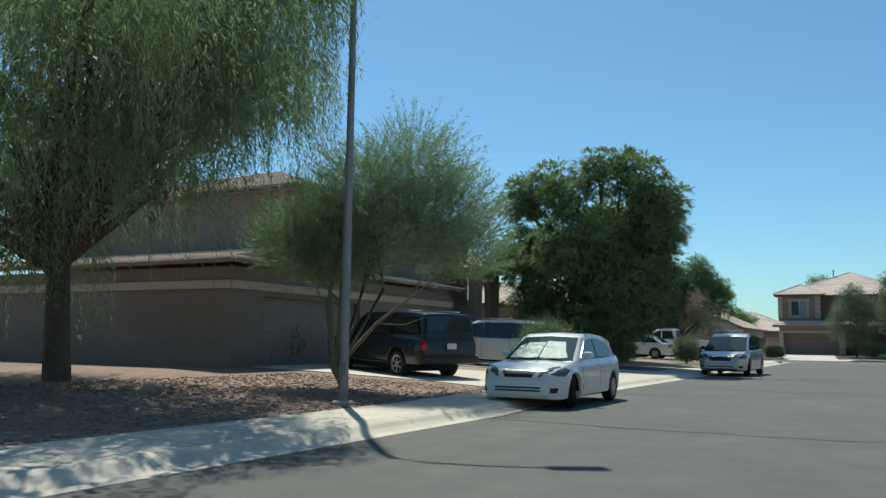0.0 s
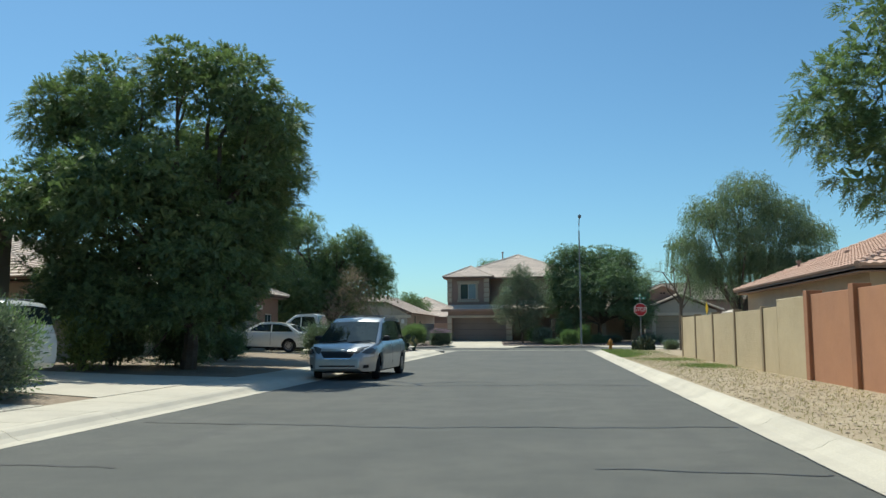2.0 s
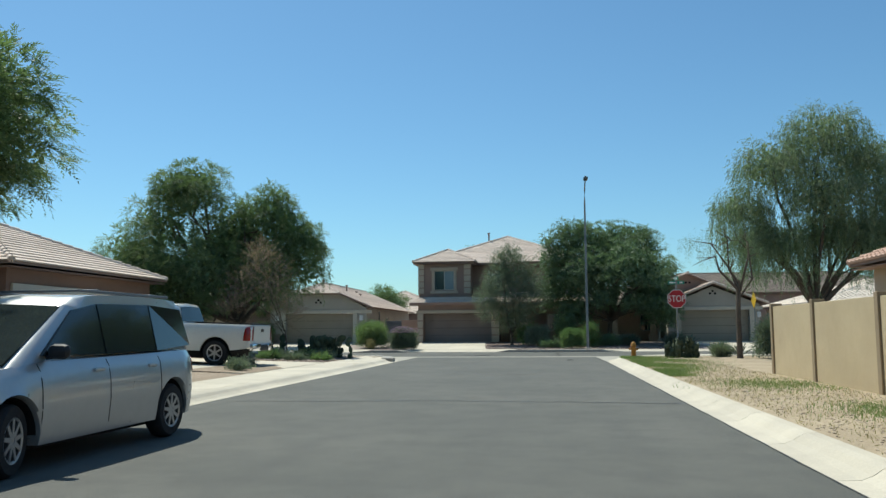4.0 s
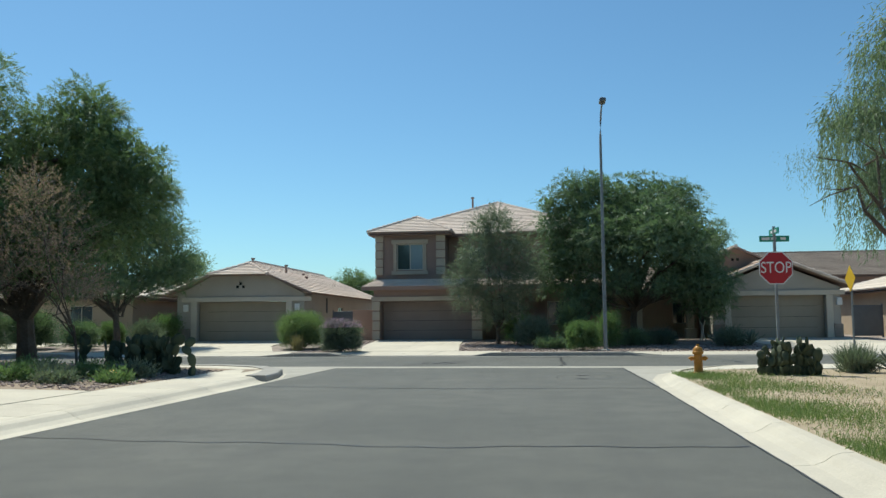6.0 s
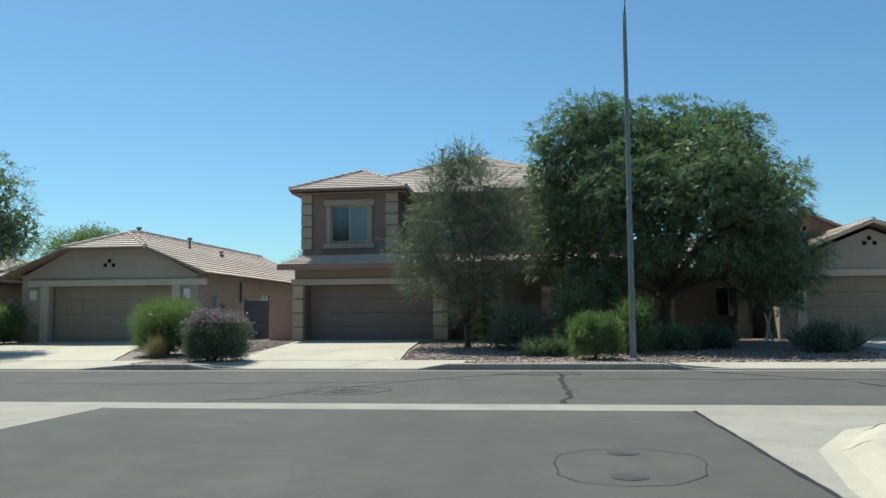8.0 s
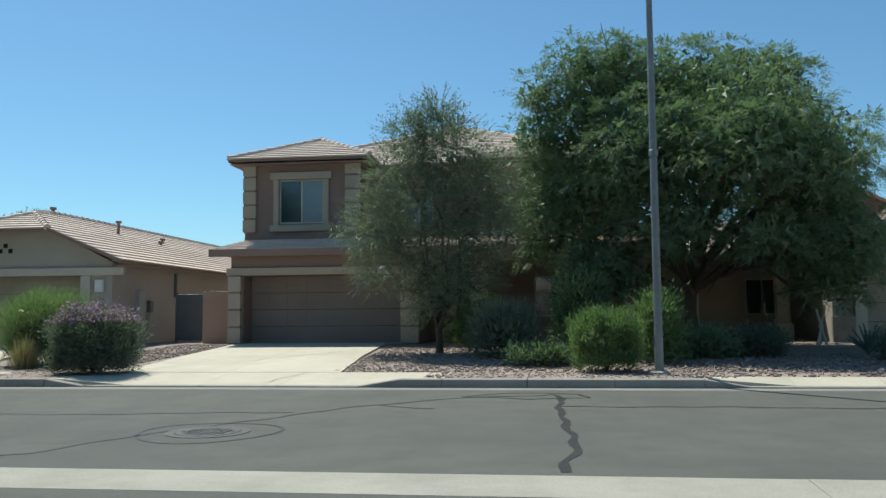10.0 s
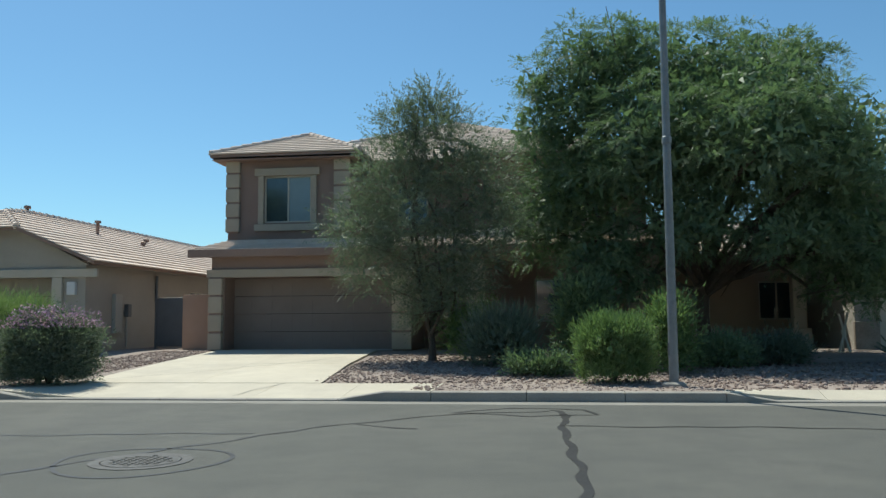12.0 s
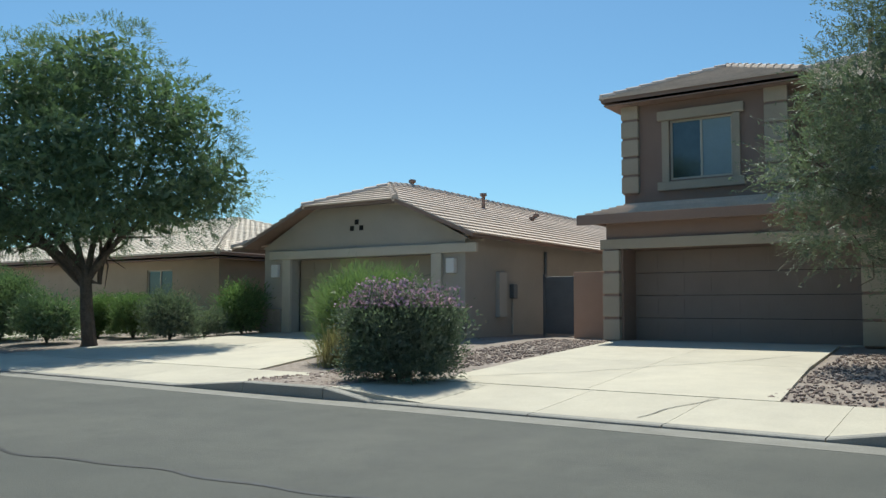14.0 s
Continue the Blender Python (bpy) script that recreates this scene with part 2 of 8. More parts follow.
SUNSHADE = mat("silver_sunshade_film", (0.40, 0.50, 0.44), 0.6, scale=3, fine=14, var=0.10, bump=0.5, metal=0.1, spec=0.3)
LAMP_CLEAR = mat("clear_lamp_lens", (0.10, 0.10, 0.095), 0.12, scale=4, fine=30, var=0.15, bump=0.1, spec=0.8)
LAMP_RED = mat("red_lamp_lens", (0.30, 0.015, 0.012), 0.18, scale=4, fine=30, var=0.12, bump=0.1, spec=0.7)
PLATE = mat("plate_white", (0.55, 0.55, 0.52), 0.5, scale=4, fine=30, var=0.06, bump=0.05)
WINDOW = mat("house_window_glass", (0.045, 0.075, 0.085), 0.05, scale=0.4, fine=3, var=0.2, bump=0, spec=0.9)
# one pane colour for the pale blind and the bluish reflection over it
BLIND_REFLECT = mat("pale_blind_and_reflection", (0.20, 0.27, 0.29), 0.2, scale=0.6, fine=8, var=0.06, bump=0.05, spec=0.8)
FRAME_WHITE = mat("window_frame_vinyl", (0.52, 0.48, 0.40), 0.5, scale=2, fine=40, var=0.05, bump=0.05)
SIGN_RED = mat("stop_red", (0.42, 0.022, 0.03), 0.45, scale=1.5, fine=20, var=0.05, bump=0.03)
SIGN_WHITE = mat("sign_white", (0.72, 0.72, 0.70), 0.45, scale=1.5, fine=20, var=0.04, bump=0.03)
SIGN_GREEN = mat("street_sign_green", (0.02, 0.27, 0.19), 0.45, scale=1.5, fine=20, var=0.05, bump=0.03)
SIGN_YELLOW = mat("sign_yellow", (0.72, 0.45, 0.03), 0.45, scale=1.5, fine=20, var=0.05, bump=0.03)
HYDRANT = mat("hydrant_yellow_paint", (0.52, 0.25, 0.04), 0.5, (0.40, 0.17, 0.03), 5, 40, 0.12, 0.2)
IRON = mat("manhole_iron", (0.10, 0.098, 0.092), 0.6, scale=4, fine=40, var=0.15, bump=0.4, metal=0.3)
STONE = mat("landscape_rock", (0.36, 0.30, 0.25), 0.9, scale=4, fine=25, var=0.2, bump=0.6)


# ---- mesh helpers ----
def link(name, bm, material, parent=None, label="", smooth=False):
    me = bpy.data.meshes.new(name)
    bmesh.ops.recalc_face_normals(bm, faces=bm.faces)
    bm.to_mesh(me)
    bm.free()
    if smooth:
        me.shade_smooth()
        me.set_sharp_from_angle(angle=radians(38))
    me.materials.append(material)
    ob = new(name, me)
    if parent:
        ob.parent = parent
    if label:
        ob["label"] = label
    return ob


def part(name, bm, material, parent, label="", smooth=False):
    return link(name, bm, material, parent, label, smooth)


def thing(name, m, label, category, group="", kind=""):
    ob = new(name)
    ob.empty_display_size = 0.2
    ob.matrix_basis = m
    return tagged(ob, label, category, group, kind)


def B():
    return bmesh.new()


def box(bm, x0, x1, y0, y1, z0, z1, bevel=0.0):
    v = [bm.verts.new((x, y, z)) for z in (z0, z1) for x, y in ((x0, y0), (x1, y0), (x1, y1), (x0, y1))]
    fs = [bm.faces.new([v[i] for i in f]) for f in ((3, 2, 1, 0), (4, 5, 6, 7), (0, 1, 5, 4), (1, 2, 6, 5), (2, 3, 7, 6), (3, 0, 4, 7))]
    if bevel:
        es = list({e for f in fs for e in f.edges})
        bmesh.ops.bevel(bm, geom=es, offset=bevel, segments=2, profile=0.5, affect="EDGES")
    return bm


def slab(bm, pts, z0, z1=None):
    """A plate over the outline pts (x, y or x, y, z), z0 to z1; z1 None: the points' own z and z0 thick."""
    top = [bm.verts.new((p[0], p[1], p[2] if z1 is None else z1)) for p in pts]
    low = [bm.verts.new((p[0], p[1], p[2] - z0 if z1 is None else z0)) for p in pts]
    bm.faces.new(top)
    bm.faces.new(low[::-1])
    n = len(pts)
    for i in range(n):
        bm.faces.new((top[i], low[i], low[(i + 1) % n], top[(i + 1) % n]))
    return bm


def prism(bm, poly, axis, a, b):
    """A polygon of (u, z) drawn out along axis 0 or 1 from a to b."""
    def at(u, z, w):
        return (w, u, z) if axis == 0 else (u, w, z)
    p = [bm.verts.new(at(u, z, a)) for u, z in poly]
    q = [bm.verts.new(at(u, z, b)) for u, z in poly]
    bm.faces.new(p)
    bm.faces.new(q[::-1])
    n = len(poly)
    for i in range(n):
        bm.faces.new((p[i], q[i], q[(i + 1) % n], p[(i + 1) % n]))
    return bm


def tube(bm, pts, radii, seg=8, cap=True):
    """A bent tapered tube through pts."""
    pts = [Vector(p) for p in pts]
    rings = []
    for i, p in enumerate(pts):
        d = (pts[min(i + 1, len(pts) - 1)] - pts[max(i - 1, 0)]).normalized()
        u = d.cross(Vector((0, 0, 1)) if abs(d.z) < 0.95 else Vector((1, 0, 0))).normalized()
        w = d.cross(u)
        r = radii[i] if isinstance(radii, (list, tuple)) else radii
        rings.append([bm.verts.new(p + (u * math.cos(a) + w * math.sin(a)) * r) for a in (2 * math.pi * k / seg for k in range(seg))])
    for r0, r1 in zip(rings, rings[1:]):
        for k in range(seg):
            bm.faces.new((r0[k], r0[(k + 1) % seg], r1[(k + 1) % seg], r1[k]))
    if cap:
        bm.faces.new(rings[0][::-1])
        bm.faces.new(rings[-1])
    return bm


def lathe(bm, prof, seg=20, m=None):
    """A turned body about z from (radius, z) pairs."""
    rings = []
    for r, z in prof:
        if r < 1e-6:
            rings.append([bm.verts.new((0, 0, z))])
        else:
            rings.append([bm.verts.new((r * math.cos(2 * math.pi * k / seg), r * math.sin(2 * math.pi * k / seg), z)) for k in range(seg)])
    for a, b in zip(rings, rings[1:]):
        for k in range(seg):
            j = (k + 1) % seg
            f = [a[0]] if len(a) == 1 else [a[k], a[j]]
            f += [b[0]] if len(b) == 1 else [b[j], b[k]]
            if len(f) > 2:
                bm.faces.new(f)
    for r in (rings[0], rings[-1]):
        if len(r) > 1:
            bm.faces.new(r)
    if m is not None:
        vs = [v for r in rings for v in r]
        bmesh.ops.transform(bm, matrix=m, verts=vs)
    return bm


def wall(bm, axis, face, thick, a0, a1, z0, z1, holes=()):
    """A wall along x (axis 0) or y (axis 1), whose one face lies at `face` and the other `thick` further; holes: (a0, a1, z0, z1)."""
    cuts = sorted({a0, a1, *[h[0] for h in holes], *[h[1] for h in holes]})
    for u0, u1 in zip(cuts, cuts[1:]):
        z = z0
        for h in sorted([h for h in holes if h[0] <= u0 + 1e-6 and h[1] >= u1 - 1e-6], key=lambda q: q[2]) + [(0, 0, z1, z1)]:
            if h[2] > z + 1e-4:
                lo, hi = sorted((face, face + thick))
                if axis == 0:
                    box(bm, u0, u1, lo, hi, z, h[2])
                else:
                    box(bm, lo, hi, u0, u1, z, h[2])
            z = max(z, h[3])
    bmesh.ops.remove_doubles(bm, verts=bm.verts, dist=1e-5)
    return bm


def clip_poly(poly, n, d):
    """The part of a 2D polygon where n . p <= d."""
    out = []
    for i, p in enumerate(poly):
        q = poly[(i + 1) % len(poly)]
        a, b = n[0] * p[0] + n[1] * p[1] - d, n[0] * q[0] + n[1] * q[1] - d
        if a <= 0:
            out.append(p)
        if (a < 0 < b) or (b < 0 < a):
            t = a / (a - b)
            out.append((p[0] + (q[0] - p[0]) * t, p[1] + (q[1] - p[1]) * t))
    return out


def roof_plane(parent, pts, tile, course=0.34, thick=0.036, barrel=False, deck=0.10):
    """One slope of a roof: pts start with the two ends of its eave. A deck with its fascia, and the courses of tiles, each a piece."""
    P = [Vector(p) for p in pts]
    u = (P[1] - P[0]).normalized()
    n = (P[1] - P[0]).cross(P[2] - P[0]).normalized()
    if n.z < 0:
        n = -n
    v = n.cross(u)
    if v.z < 0:
        v = -v
    flat = [((p - P[0]).dot(u), (p - P[0]).dot(v)) for p in P]
    top = max(f[1] for f in flat)
    bm = B()
    a = [bm.verts.new(p) for p in P]
    b = [bm.verts.new(p - Vector((0, 0, deck))) for p in P]
    bm.faces.new(a)
    bm.faces.new(b[::-1])
    for i in range(len(P)):
        j = (i + 1) % len(P)
        bm.faces.new((a[i], b[i], b[j], a[j]))
    part("roof_deck", bm, FASCIA, parent)
    k, v0 = 0, -0.05
    while v0 < top - 0.02:
        v1 = v0 + course
        poly = clip_poly(clip_poly(flat if k else [(x, y if y > 1e-4 else -0.05) for x, y in flat], (0, -1), -v0), (0, 1), v1 + 0.03)
        v0, k = v1, k + 1
        if len(poly) < 3:
            continue
        base = v0 - course
        bm = B()
        if barrel:
            lo, hi = min(p[0] for p in poly), max(p[0] for p in poly)
            step, rows = 0.075, []
            x = lo + 0.02
            while x < hi - 0.01:
                ys = []
                for i, p in enumerate(poly):
                    q = poly[(i + 1) % len(poly)]
                    if abs(p[0] - q[0]) > 1e-6 and min(p[0], q[0]) <= x <= max(p[0], q[0]):
                        ys.append(p[1] + (q[1] - p[1]) * (x - p[0]) / (q[0] - p[0]))
                if len(ys) >= 2:
                    wave = 0.045 * abs(math.sin(math.pi * x / 0.30))
                    rows.append([(x, y, 0.012 + wave + thick * (1 - (y - base) / course)) for y in (min(ys), max(ys))])
                x += step
            vs = [[bm.verts.new(P[0] + u * x + v * y + n * h) for x, y, h in r] + [bm.verts.new(P[0] + u * r[0][0] + v * r[0][1] + n * 0.002)] for r in rows]
            for r, s in zip(vs, vs[1:]):
                bm.faces.new((r[0], s[0], s[1], r[1]))
                bm.faces.new((r[2], s[2], s[0], r[0]))
        else:
            t = [bm.verts.new(P[0] + u * x + v * y + n * (0.012 + thick * (1 - (y - base) / course))) for x, y in poly]
            s = [bm.verts.new(P[0] + u * x + v * y + n * 0.002) for x, y in poly]
            bm.faces.new(t)
            for i in range(len(poly)):
                j = (i + 1) % len(poly)
                bm.faces.new((t[i], s[i], s[j], t[j]))
        part("tile_course", bm, tile, parent)
    return parent


def ridge_caps(parent, a, b, tile, r=0.11, step=0.38):
    """Rounded cap tiles along a ridge or hip from a to b."""
    a, b = Vector(a), Vector(b)
    n = max(int((b - a).length / step), 1)
    d = (b - a) / n
    ob = part("ridge_tile", tube(B(), [Vector((0, 0, 0.02)), d * 1.1], [r, r * 0.82], 8), tile, parent)
    ob.location = a
    for i in range(1, n):
        o = new("ridge_tile", ob.data)
        o.parent, o.location = parent, a + d * i
    return parent


# ---- plants ----
def leaf_mesh(name, centres, ways, length, width, material, parent, label="", kind="stuff", jitter=0.35):
    """Many small pointed leaves: one three-cornered blade for each centre, along its way."""
    rng = np.random.default_rng(len(centres) + int(abs(centres[0][0]) * 997))
    c, w = np.asarray(centres, float), np.asarray(ways, float)
    w = w + rng.normal(0, jitter, w.shape)
    w /= np.linalg.norm(w, axis=1, keepdims=True) + 1e-9
    s = rng.normal(0, 1, w.shape)
    s -= (s * w).sum(1, keepdims=True) * w
    s /= np.linalg.norm(s, axis=1, keepdims=True) + 1e-9
    k = rng.uniform(0.65, 1.3, (len(c), 1))
    a, b = w * length * 0.5 * k, s * width * 0.5 * k
    verts = np.stack([c - a + b, c - a - b, c + a], 1).reshape(-1, 3)
    me = bpy.data.meshes.new(name)
    n = len(c)
    me.vertices.add(3 * n)
    me.vertices.foreach_set("co", verts.ravel())
    me.loops.add(3 * n)
    me.loops.foreach_set("vertex_index", np.arange(3 * n, dtype=np.int32))
    me.polygons.add(n)
    me.polygons.foreach_set("loop_start", np.arange(0, 3 * n, 3, dtype=np.int32))
    me.update()
    me.validate()
    me.materials.append(material)
    ob = new(name, me)
    ob.parent = parent
    if label:
        ob["label"] = label
    if kind:
        ob["kind"] = kind
    return ob


def frond_mesh(name, base, ways, ups, length, leaflets, leaf_len, leaf_wid, material, parent, sag=0.25):
    """Feathered leaves: along each frond a row of small blades to both sides, lying in the frond's own plane."""
    rng = np.random.default_rng(len(base) + 17)
    c, w, n = (np.asarray(a, float) for a in (base, ways, ups))
    w = w / (np.linalg.norm(w, axis=1, keepdims=True) + 1e-9)
    n = n - (n * w).sum(1, keepdims=True) * w
    n /= np.linalg.norm(n, axis=1, keepdims=True) + 1e-9
    s = np.cross(w, n)
    ln = length * rng.uniform(0.6, 1.3, (len(c), 1))
    tris = []
    for j in range(leaflets):
        t = (j + 0.4) / leaflets
        side = 1 if j % 2 else -1
        at = c + w * ln * t - np.array([0, 0, 1.0]) * sag * ln * t * t
        d = w * (0.45 + 0.5 * t) + s * side * (0.95 - 0.6 * t) + n * rng.normal(0, 0.22, (len(c), 1))
        d /= np.linalg.norm(d, axis=1, keepdims=True)
        q = np.cross(d, n) * leaf_wid * 0.5
        tris.append(np.stack([at + q, at - q, at + d * leaf_len * (1.15 - 0.5 * t) * rng.uniform(0.75, 1.25, (len(c), 1))], 1))
    verts = np.concatenate(tris).reshape(-1, 3)
    k = len(verts) // 3
    me = bpy.data.meshes.new(name)
    me.vertices.add(3 * k)
    me.vertices.foreach_set("co", verts.ravel())
    me.loops.add(3 * k)
    me.loops.foreach_set("vertex_index", np.arange(3 * k, dtype=np.int32))
    me.polygons.add(k)
    me.polygons.foreach_set("loop_start", np.arange(0, 3 * k, 3, dtype=np.int32))
    me.update()
    me.validate()
    me.materials.append(material)
    ob = new(name, me)
    ob.parent = parent
    ob["kind"] = "stuff"
    return ob


def bough_fronds(rng, lobes, boughs, per, spread, droop):
    """Fronds in boughs over the skins of the lobes: each bough is a small dome with its fronds hanging over its rim."""
    cs, ws, ns = [], [], []
    area = np.array([l[3] * l[4] + l[4] * l[5] + l[3] * l[5] for l in lobes])
    for l, k in zip(lobes, (boughs * area / area.sum()).astype(int) + 1):
        d = rng.normal(0, 1, (k, 3))
        d /= np.linalg.norm(d, axis=1, keepdims=True)
        r = np.where(rng.uniform(0, 1, (k, 1)) < 0.85, rng.uniform(0.78, 1.04, (k, 1)), rng.uniform(0.35, 0.78, (k, 1)))
        at = np.array(l[:3]) + d * r * np.array(l[3:])
        for p, o, size in zip(at, d, rng.uniform(0.6, 1.35, k) * spread):
            m = int(per * rng.uniform(0.6, 1.4))
            axis = o * 0.6 + np.array([0, 0, 0.75])
            h = rng.normal(0, 1, (m, 3))
            h /= np.linalg.norm(h, axis=1, keepdims=True)
            h = np.where((h @ axis)[:, None] < 0, -h, h)
            cs.append(p + h * size * rng.uniform(0.25, 1.0, (m, 1)) * np.array([1, 1, 0.7]))
            ww = h * 0.8 + o * 0.5 + rng.normal(0, 0.25, (m, 3))
            ww[:, 2] -= droop
            ws.append(ww)
            ns.append(np.array([0, 0, 1.0]) + h * 0.55 + rng.normal(0, 0.3, (m, 3)))
    return np.concatenate(cs), np.concatenate(ws), np.concatenate(ns)


def lumpy_crown(rng, lobes, clumps, per, spread, droop=0.0):
    """Leaf places in clumps over the skins of several lobes (x, y, z, rx, ry, rz), with some inside."""
    cs, ws = [], []
    vol = np.array([l[3] * l[4] + l[4] * l[5] + l[3] * l[5] for l in lobes])
    for l, n in zip(lobes, (clumps * vol / vol.sum()).astype(int) + 1):
        d = rng.normal(0, 1, (n, 3))
        d /= np.linalg.norm(d, axis=1, keepdims=True)
        r = np.where(rng.uniform(0, 1, (n, 1)) < 0.8, rng.uniform(0.80, 1.02, (n, 1)), rng.uniform(0.3, 0.8, (n, 1)))
        at = np.array(l[:3]) + d * r * np.array(l[3:])
        size = rng.uniform(0.55, 1.3, n) * spread
        for p, w, s in zip(at, d, size):
            m = int(per * rng.uniform(0.6, 1.4))
            q = np.clip(rng.normal(0, 1, (m, 3)), -1.7, 1.7) * s * np.array([1, 1, 0.7])
            cs.append(p + q)
            ww = w * 0.6 + q / (s + 1e-6) * 0.4
            ww[:, 2] -= droop
            ws.append(ww)
    return np.concatenate(cs), np.concatenate(ws)


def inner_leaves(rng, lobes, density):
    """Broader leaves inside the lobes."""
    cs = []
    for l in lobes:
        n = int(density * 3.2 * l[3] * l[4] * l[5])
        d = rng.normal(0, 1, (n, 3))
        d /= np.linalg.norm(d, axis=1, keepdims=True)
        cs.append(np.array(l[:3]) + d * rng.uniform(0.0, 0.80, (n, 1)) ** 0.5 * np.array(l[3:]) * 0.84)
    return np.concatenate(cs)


def sprays(rng, lobes, count, length, up, gap=0.03):
    """Straight twigs that fan out and up from the lobes, set with leaves."""
    cs, ws = [], []
    for _ in range(count):
        l = lobes[rng.integers(len(lobes))]
        d = rng.normal(0, 1, 3)
        d /= np.linalg.norm(d)
        p = np.array(l[:3]) + d * np.array(l[3:]) * rng.uniform(0.3, 0.95)
        way = np.array([d[0], d[1], d[2] * 0.6 + up])
        way /= np.linalg.norm(way)
        ln = length * rng.uniform(0.5, 1.2)
        t = np.arange(0, ln, gap)[:, None]
        q = p + way * t + np.array([0, 0, -0.12]) * (t / length) ** 2 + rng.normal(0, 0.022, (len(t), 3))
        cs.append(q)
        ws.append(np.tile(way, (len(q), 1)) + rng.normal(0, 0.45, (len(q), 3)))
    return np.concatenate(cs), np.concatenate(ws)


def limbs(rng, bm, base, fork, ends, r0, seg=8, bend=0.25):
    """A trunk that forks at heights `fork`, and tapering limbs to each end."""
    base, fork = Vector(base), Vector(fork)
    mid = base.lerp(fork, 0.5) + Vector(rng.normal(0, bend * 0.25, 3)) * Vector((1, 1, 0.2)).length * 0.4
    tube(bm, [base - Vector((0, 0, 0.1)), base + Vector((0, 0, 0.08)), mid, fork], [r0 * 1.35, r0 * 1.1, r0 * 0.92, r0 * 0.8], seg)
    for e in ends:
        e = Vector(e)
        s = base.lerp(fork, rng.uniform(0.72, 1.0))
        a, b = s.lerp(e, 0.33), s.lerp(e, 0.68)
        a += Vector(rng.normal(0, bend, 3))
        b += Vector(rng.normal(0, bend, 3))
        a.z += 0.10 * (e - s).length
        b.z += 0.08 * (e - s).length
        tube(bm, [s, a, b, e], [r0 * 0.55, r0 * 0.38, r0 * 0.24, r0 * 0.09], max(seg - 2, 5))
        for k in range(3):
            f = b.lerp(e, rng.uniform(-0.6, 0.6)) if k else a
            g = f + Vector(rng.normal(0, 0.55, 3)) + (e - s) * 0.18
            tube(bm, [f, f.lerp(g, 0.5) + Vector(rng.normal(0, 0.08, 3)), g], [r0 * 0.22, r0 * 0.14, r0 * 0.05], 5)


def tree(name, at, label, lobes, leaf, bark=None, clumps=260, per=90, spread=0.42, size=(0.16, 0.07), trunk=0.2, fork=1.8, seed=1, droop=0.0, strands=0, strand_len=2.0, dens=26, category="tree", skeleton_ends=None, core=60, spray=0, spray_len=0.9, spray_up=0.7, frond=None):
    """A tree at (x, y, z): trunk and limbs, and a crown of small leaves. lobes are given from the tree's foot."""
    rng = np.random.default_rng(seed)
    ob = thing(name, pose(*at), label, category)
    bm = B()
    ends = skeleton_ends or [(l[0], l[1], l[2] - 0.1 * l[5]) for l in lobes]
    limbs(rng, bm, (0, 0, 0), (rng.normal(0, 0.12), rng.normal(0, 0.12), fork), ends, trunk)
    part("trunk", bm, bark or BARK, ob, "", True)
    if clumps:
        c, w = lumpy_crown(rng, lobes, clumps, per, spread, droop)
    else:
        c, w = np.zeros((0, 3)), np.zeros((0, 3))
    if strands:
        cs, ws = [], []
        for _ in range(strands):
            l = lobes[rng.integers(len(lobes))]
            d = rng.normal(0, 1, 3)
            d[2] = abs(d[2]) * 0.7 - 0.15
            d /= np.linalg.norm(d)
            p = np.array(l[:3]) + d * np.array(l[3:]) * rng.uniform(0.55, 1.05)
            ln = strand_len * rng.uniform(0.4, 1.15)
            k = int(ln * dens)
            t = np.linspace(0, 1, k)[:, None]
            out = np.array([d[0], d[1], 0]) * 0.35
            q = p + out * np.sqrt(t) * ln * 0.35 + np.array([0, 0, -1]) * t ** 1.25 * ln + rng.normal(0, 0.035, (k, 3))
            q = q[q[:, 2] > 0.4]
            if len(q) == 0:
                continue
            cs.append(q)
            ws.append(np.tile(np.array([d[0] * 0.3, d[1] * 0.3, -1.0]), (len(q), 1)))
        c = np.concatenate([c, *cs]) if len(c) else np.concatenate(cs)
        w = np.concatenate([w, *ws]) if len(w) else np.concatenate(ws)
    if spray:
        a, b = sprays(rng, lobes, spray, spray_len, spray_up)
        c, w = (np.concatenate([c, a]), np.concatenate([w, b])) if len(c) else (a, b)
    if len(c):
        leaf_mesh("crown", c, w, size[0], size[1], leaf, ob, "", "stuff")
    if frond:
        boughs, fper, fspread, fdroop, flen, fn, fl, fw = frond
        frond_mesh("foliage", *bough_fronds(rng, lobes, boughs, fper, fspread, fdroop), flen, fn, fl, fw, leaf, ob)
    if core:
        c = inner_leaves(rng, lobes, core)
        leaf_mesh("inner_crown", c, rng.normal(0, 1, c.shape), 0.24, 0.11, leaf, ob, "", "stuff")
    return ob


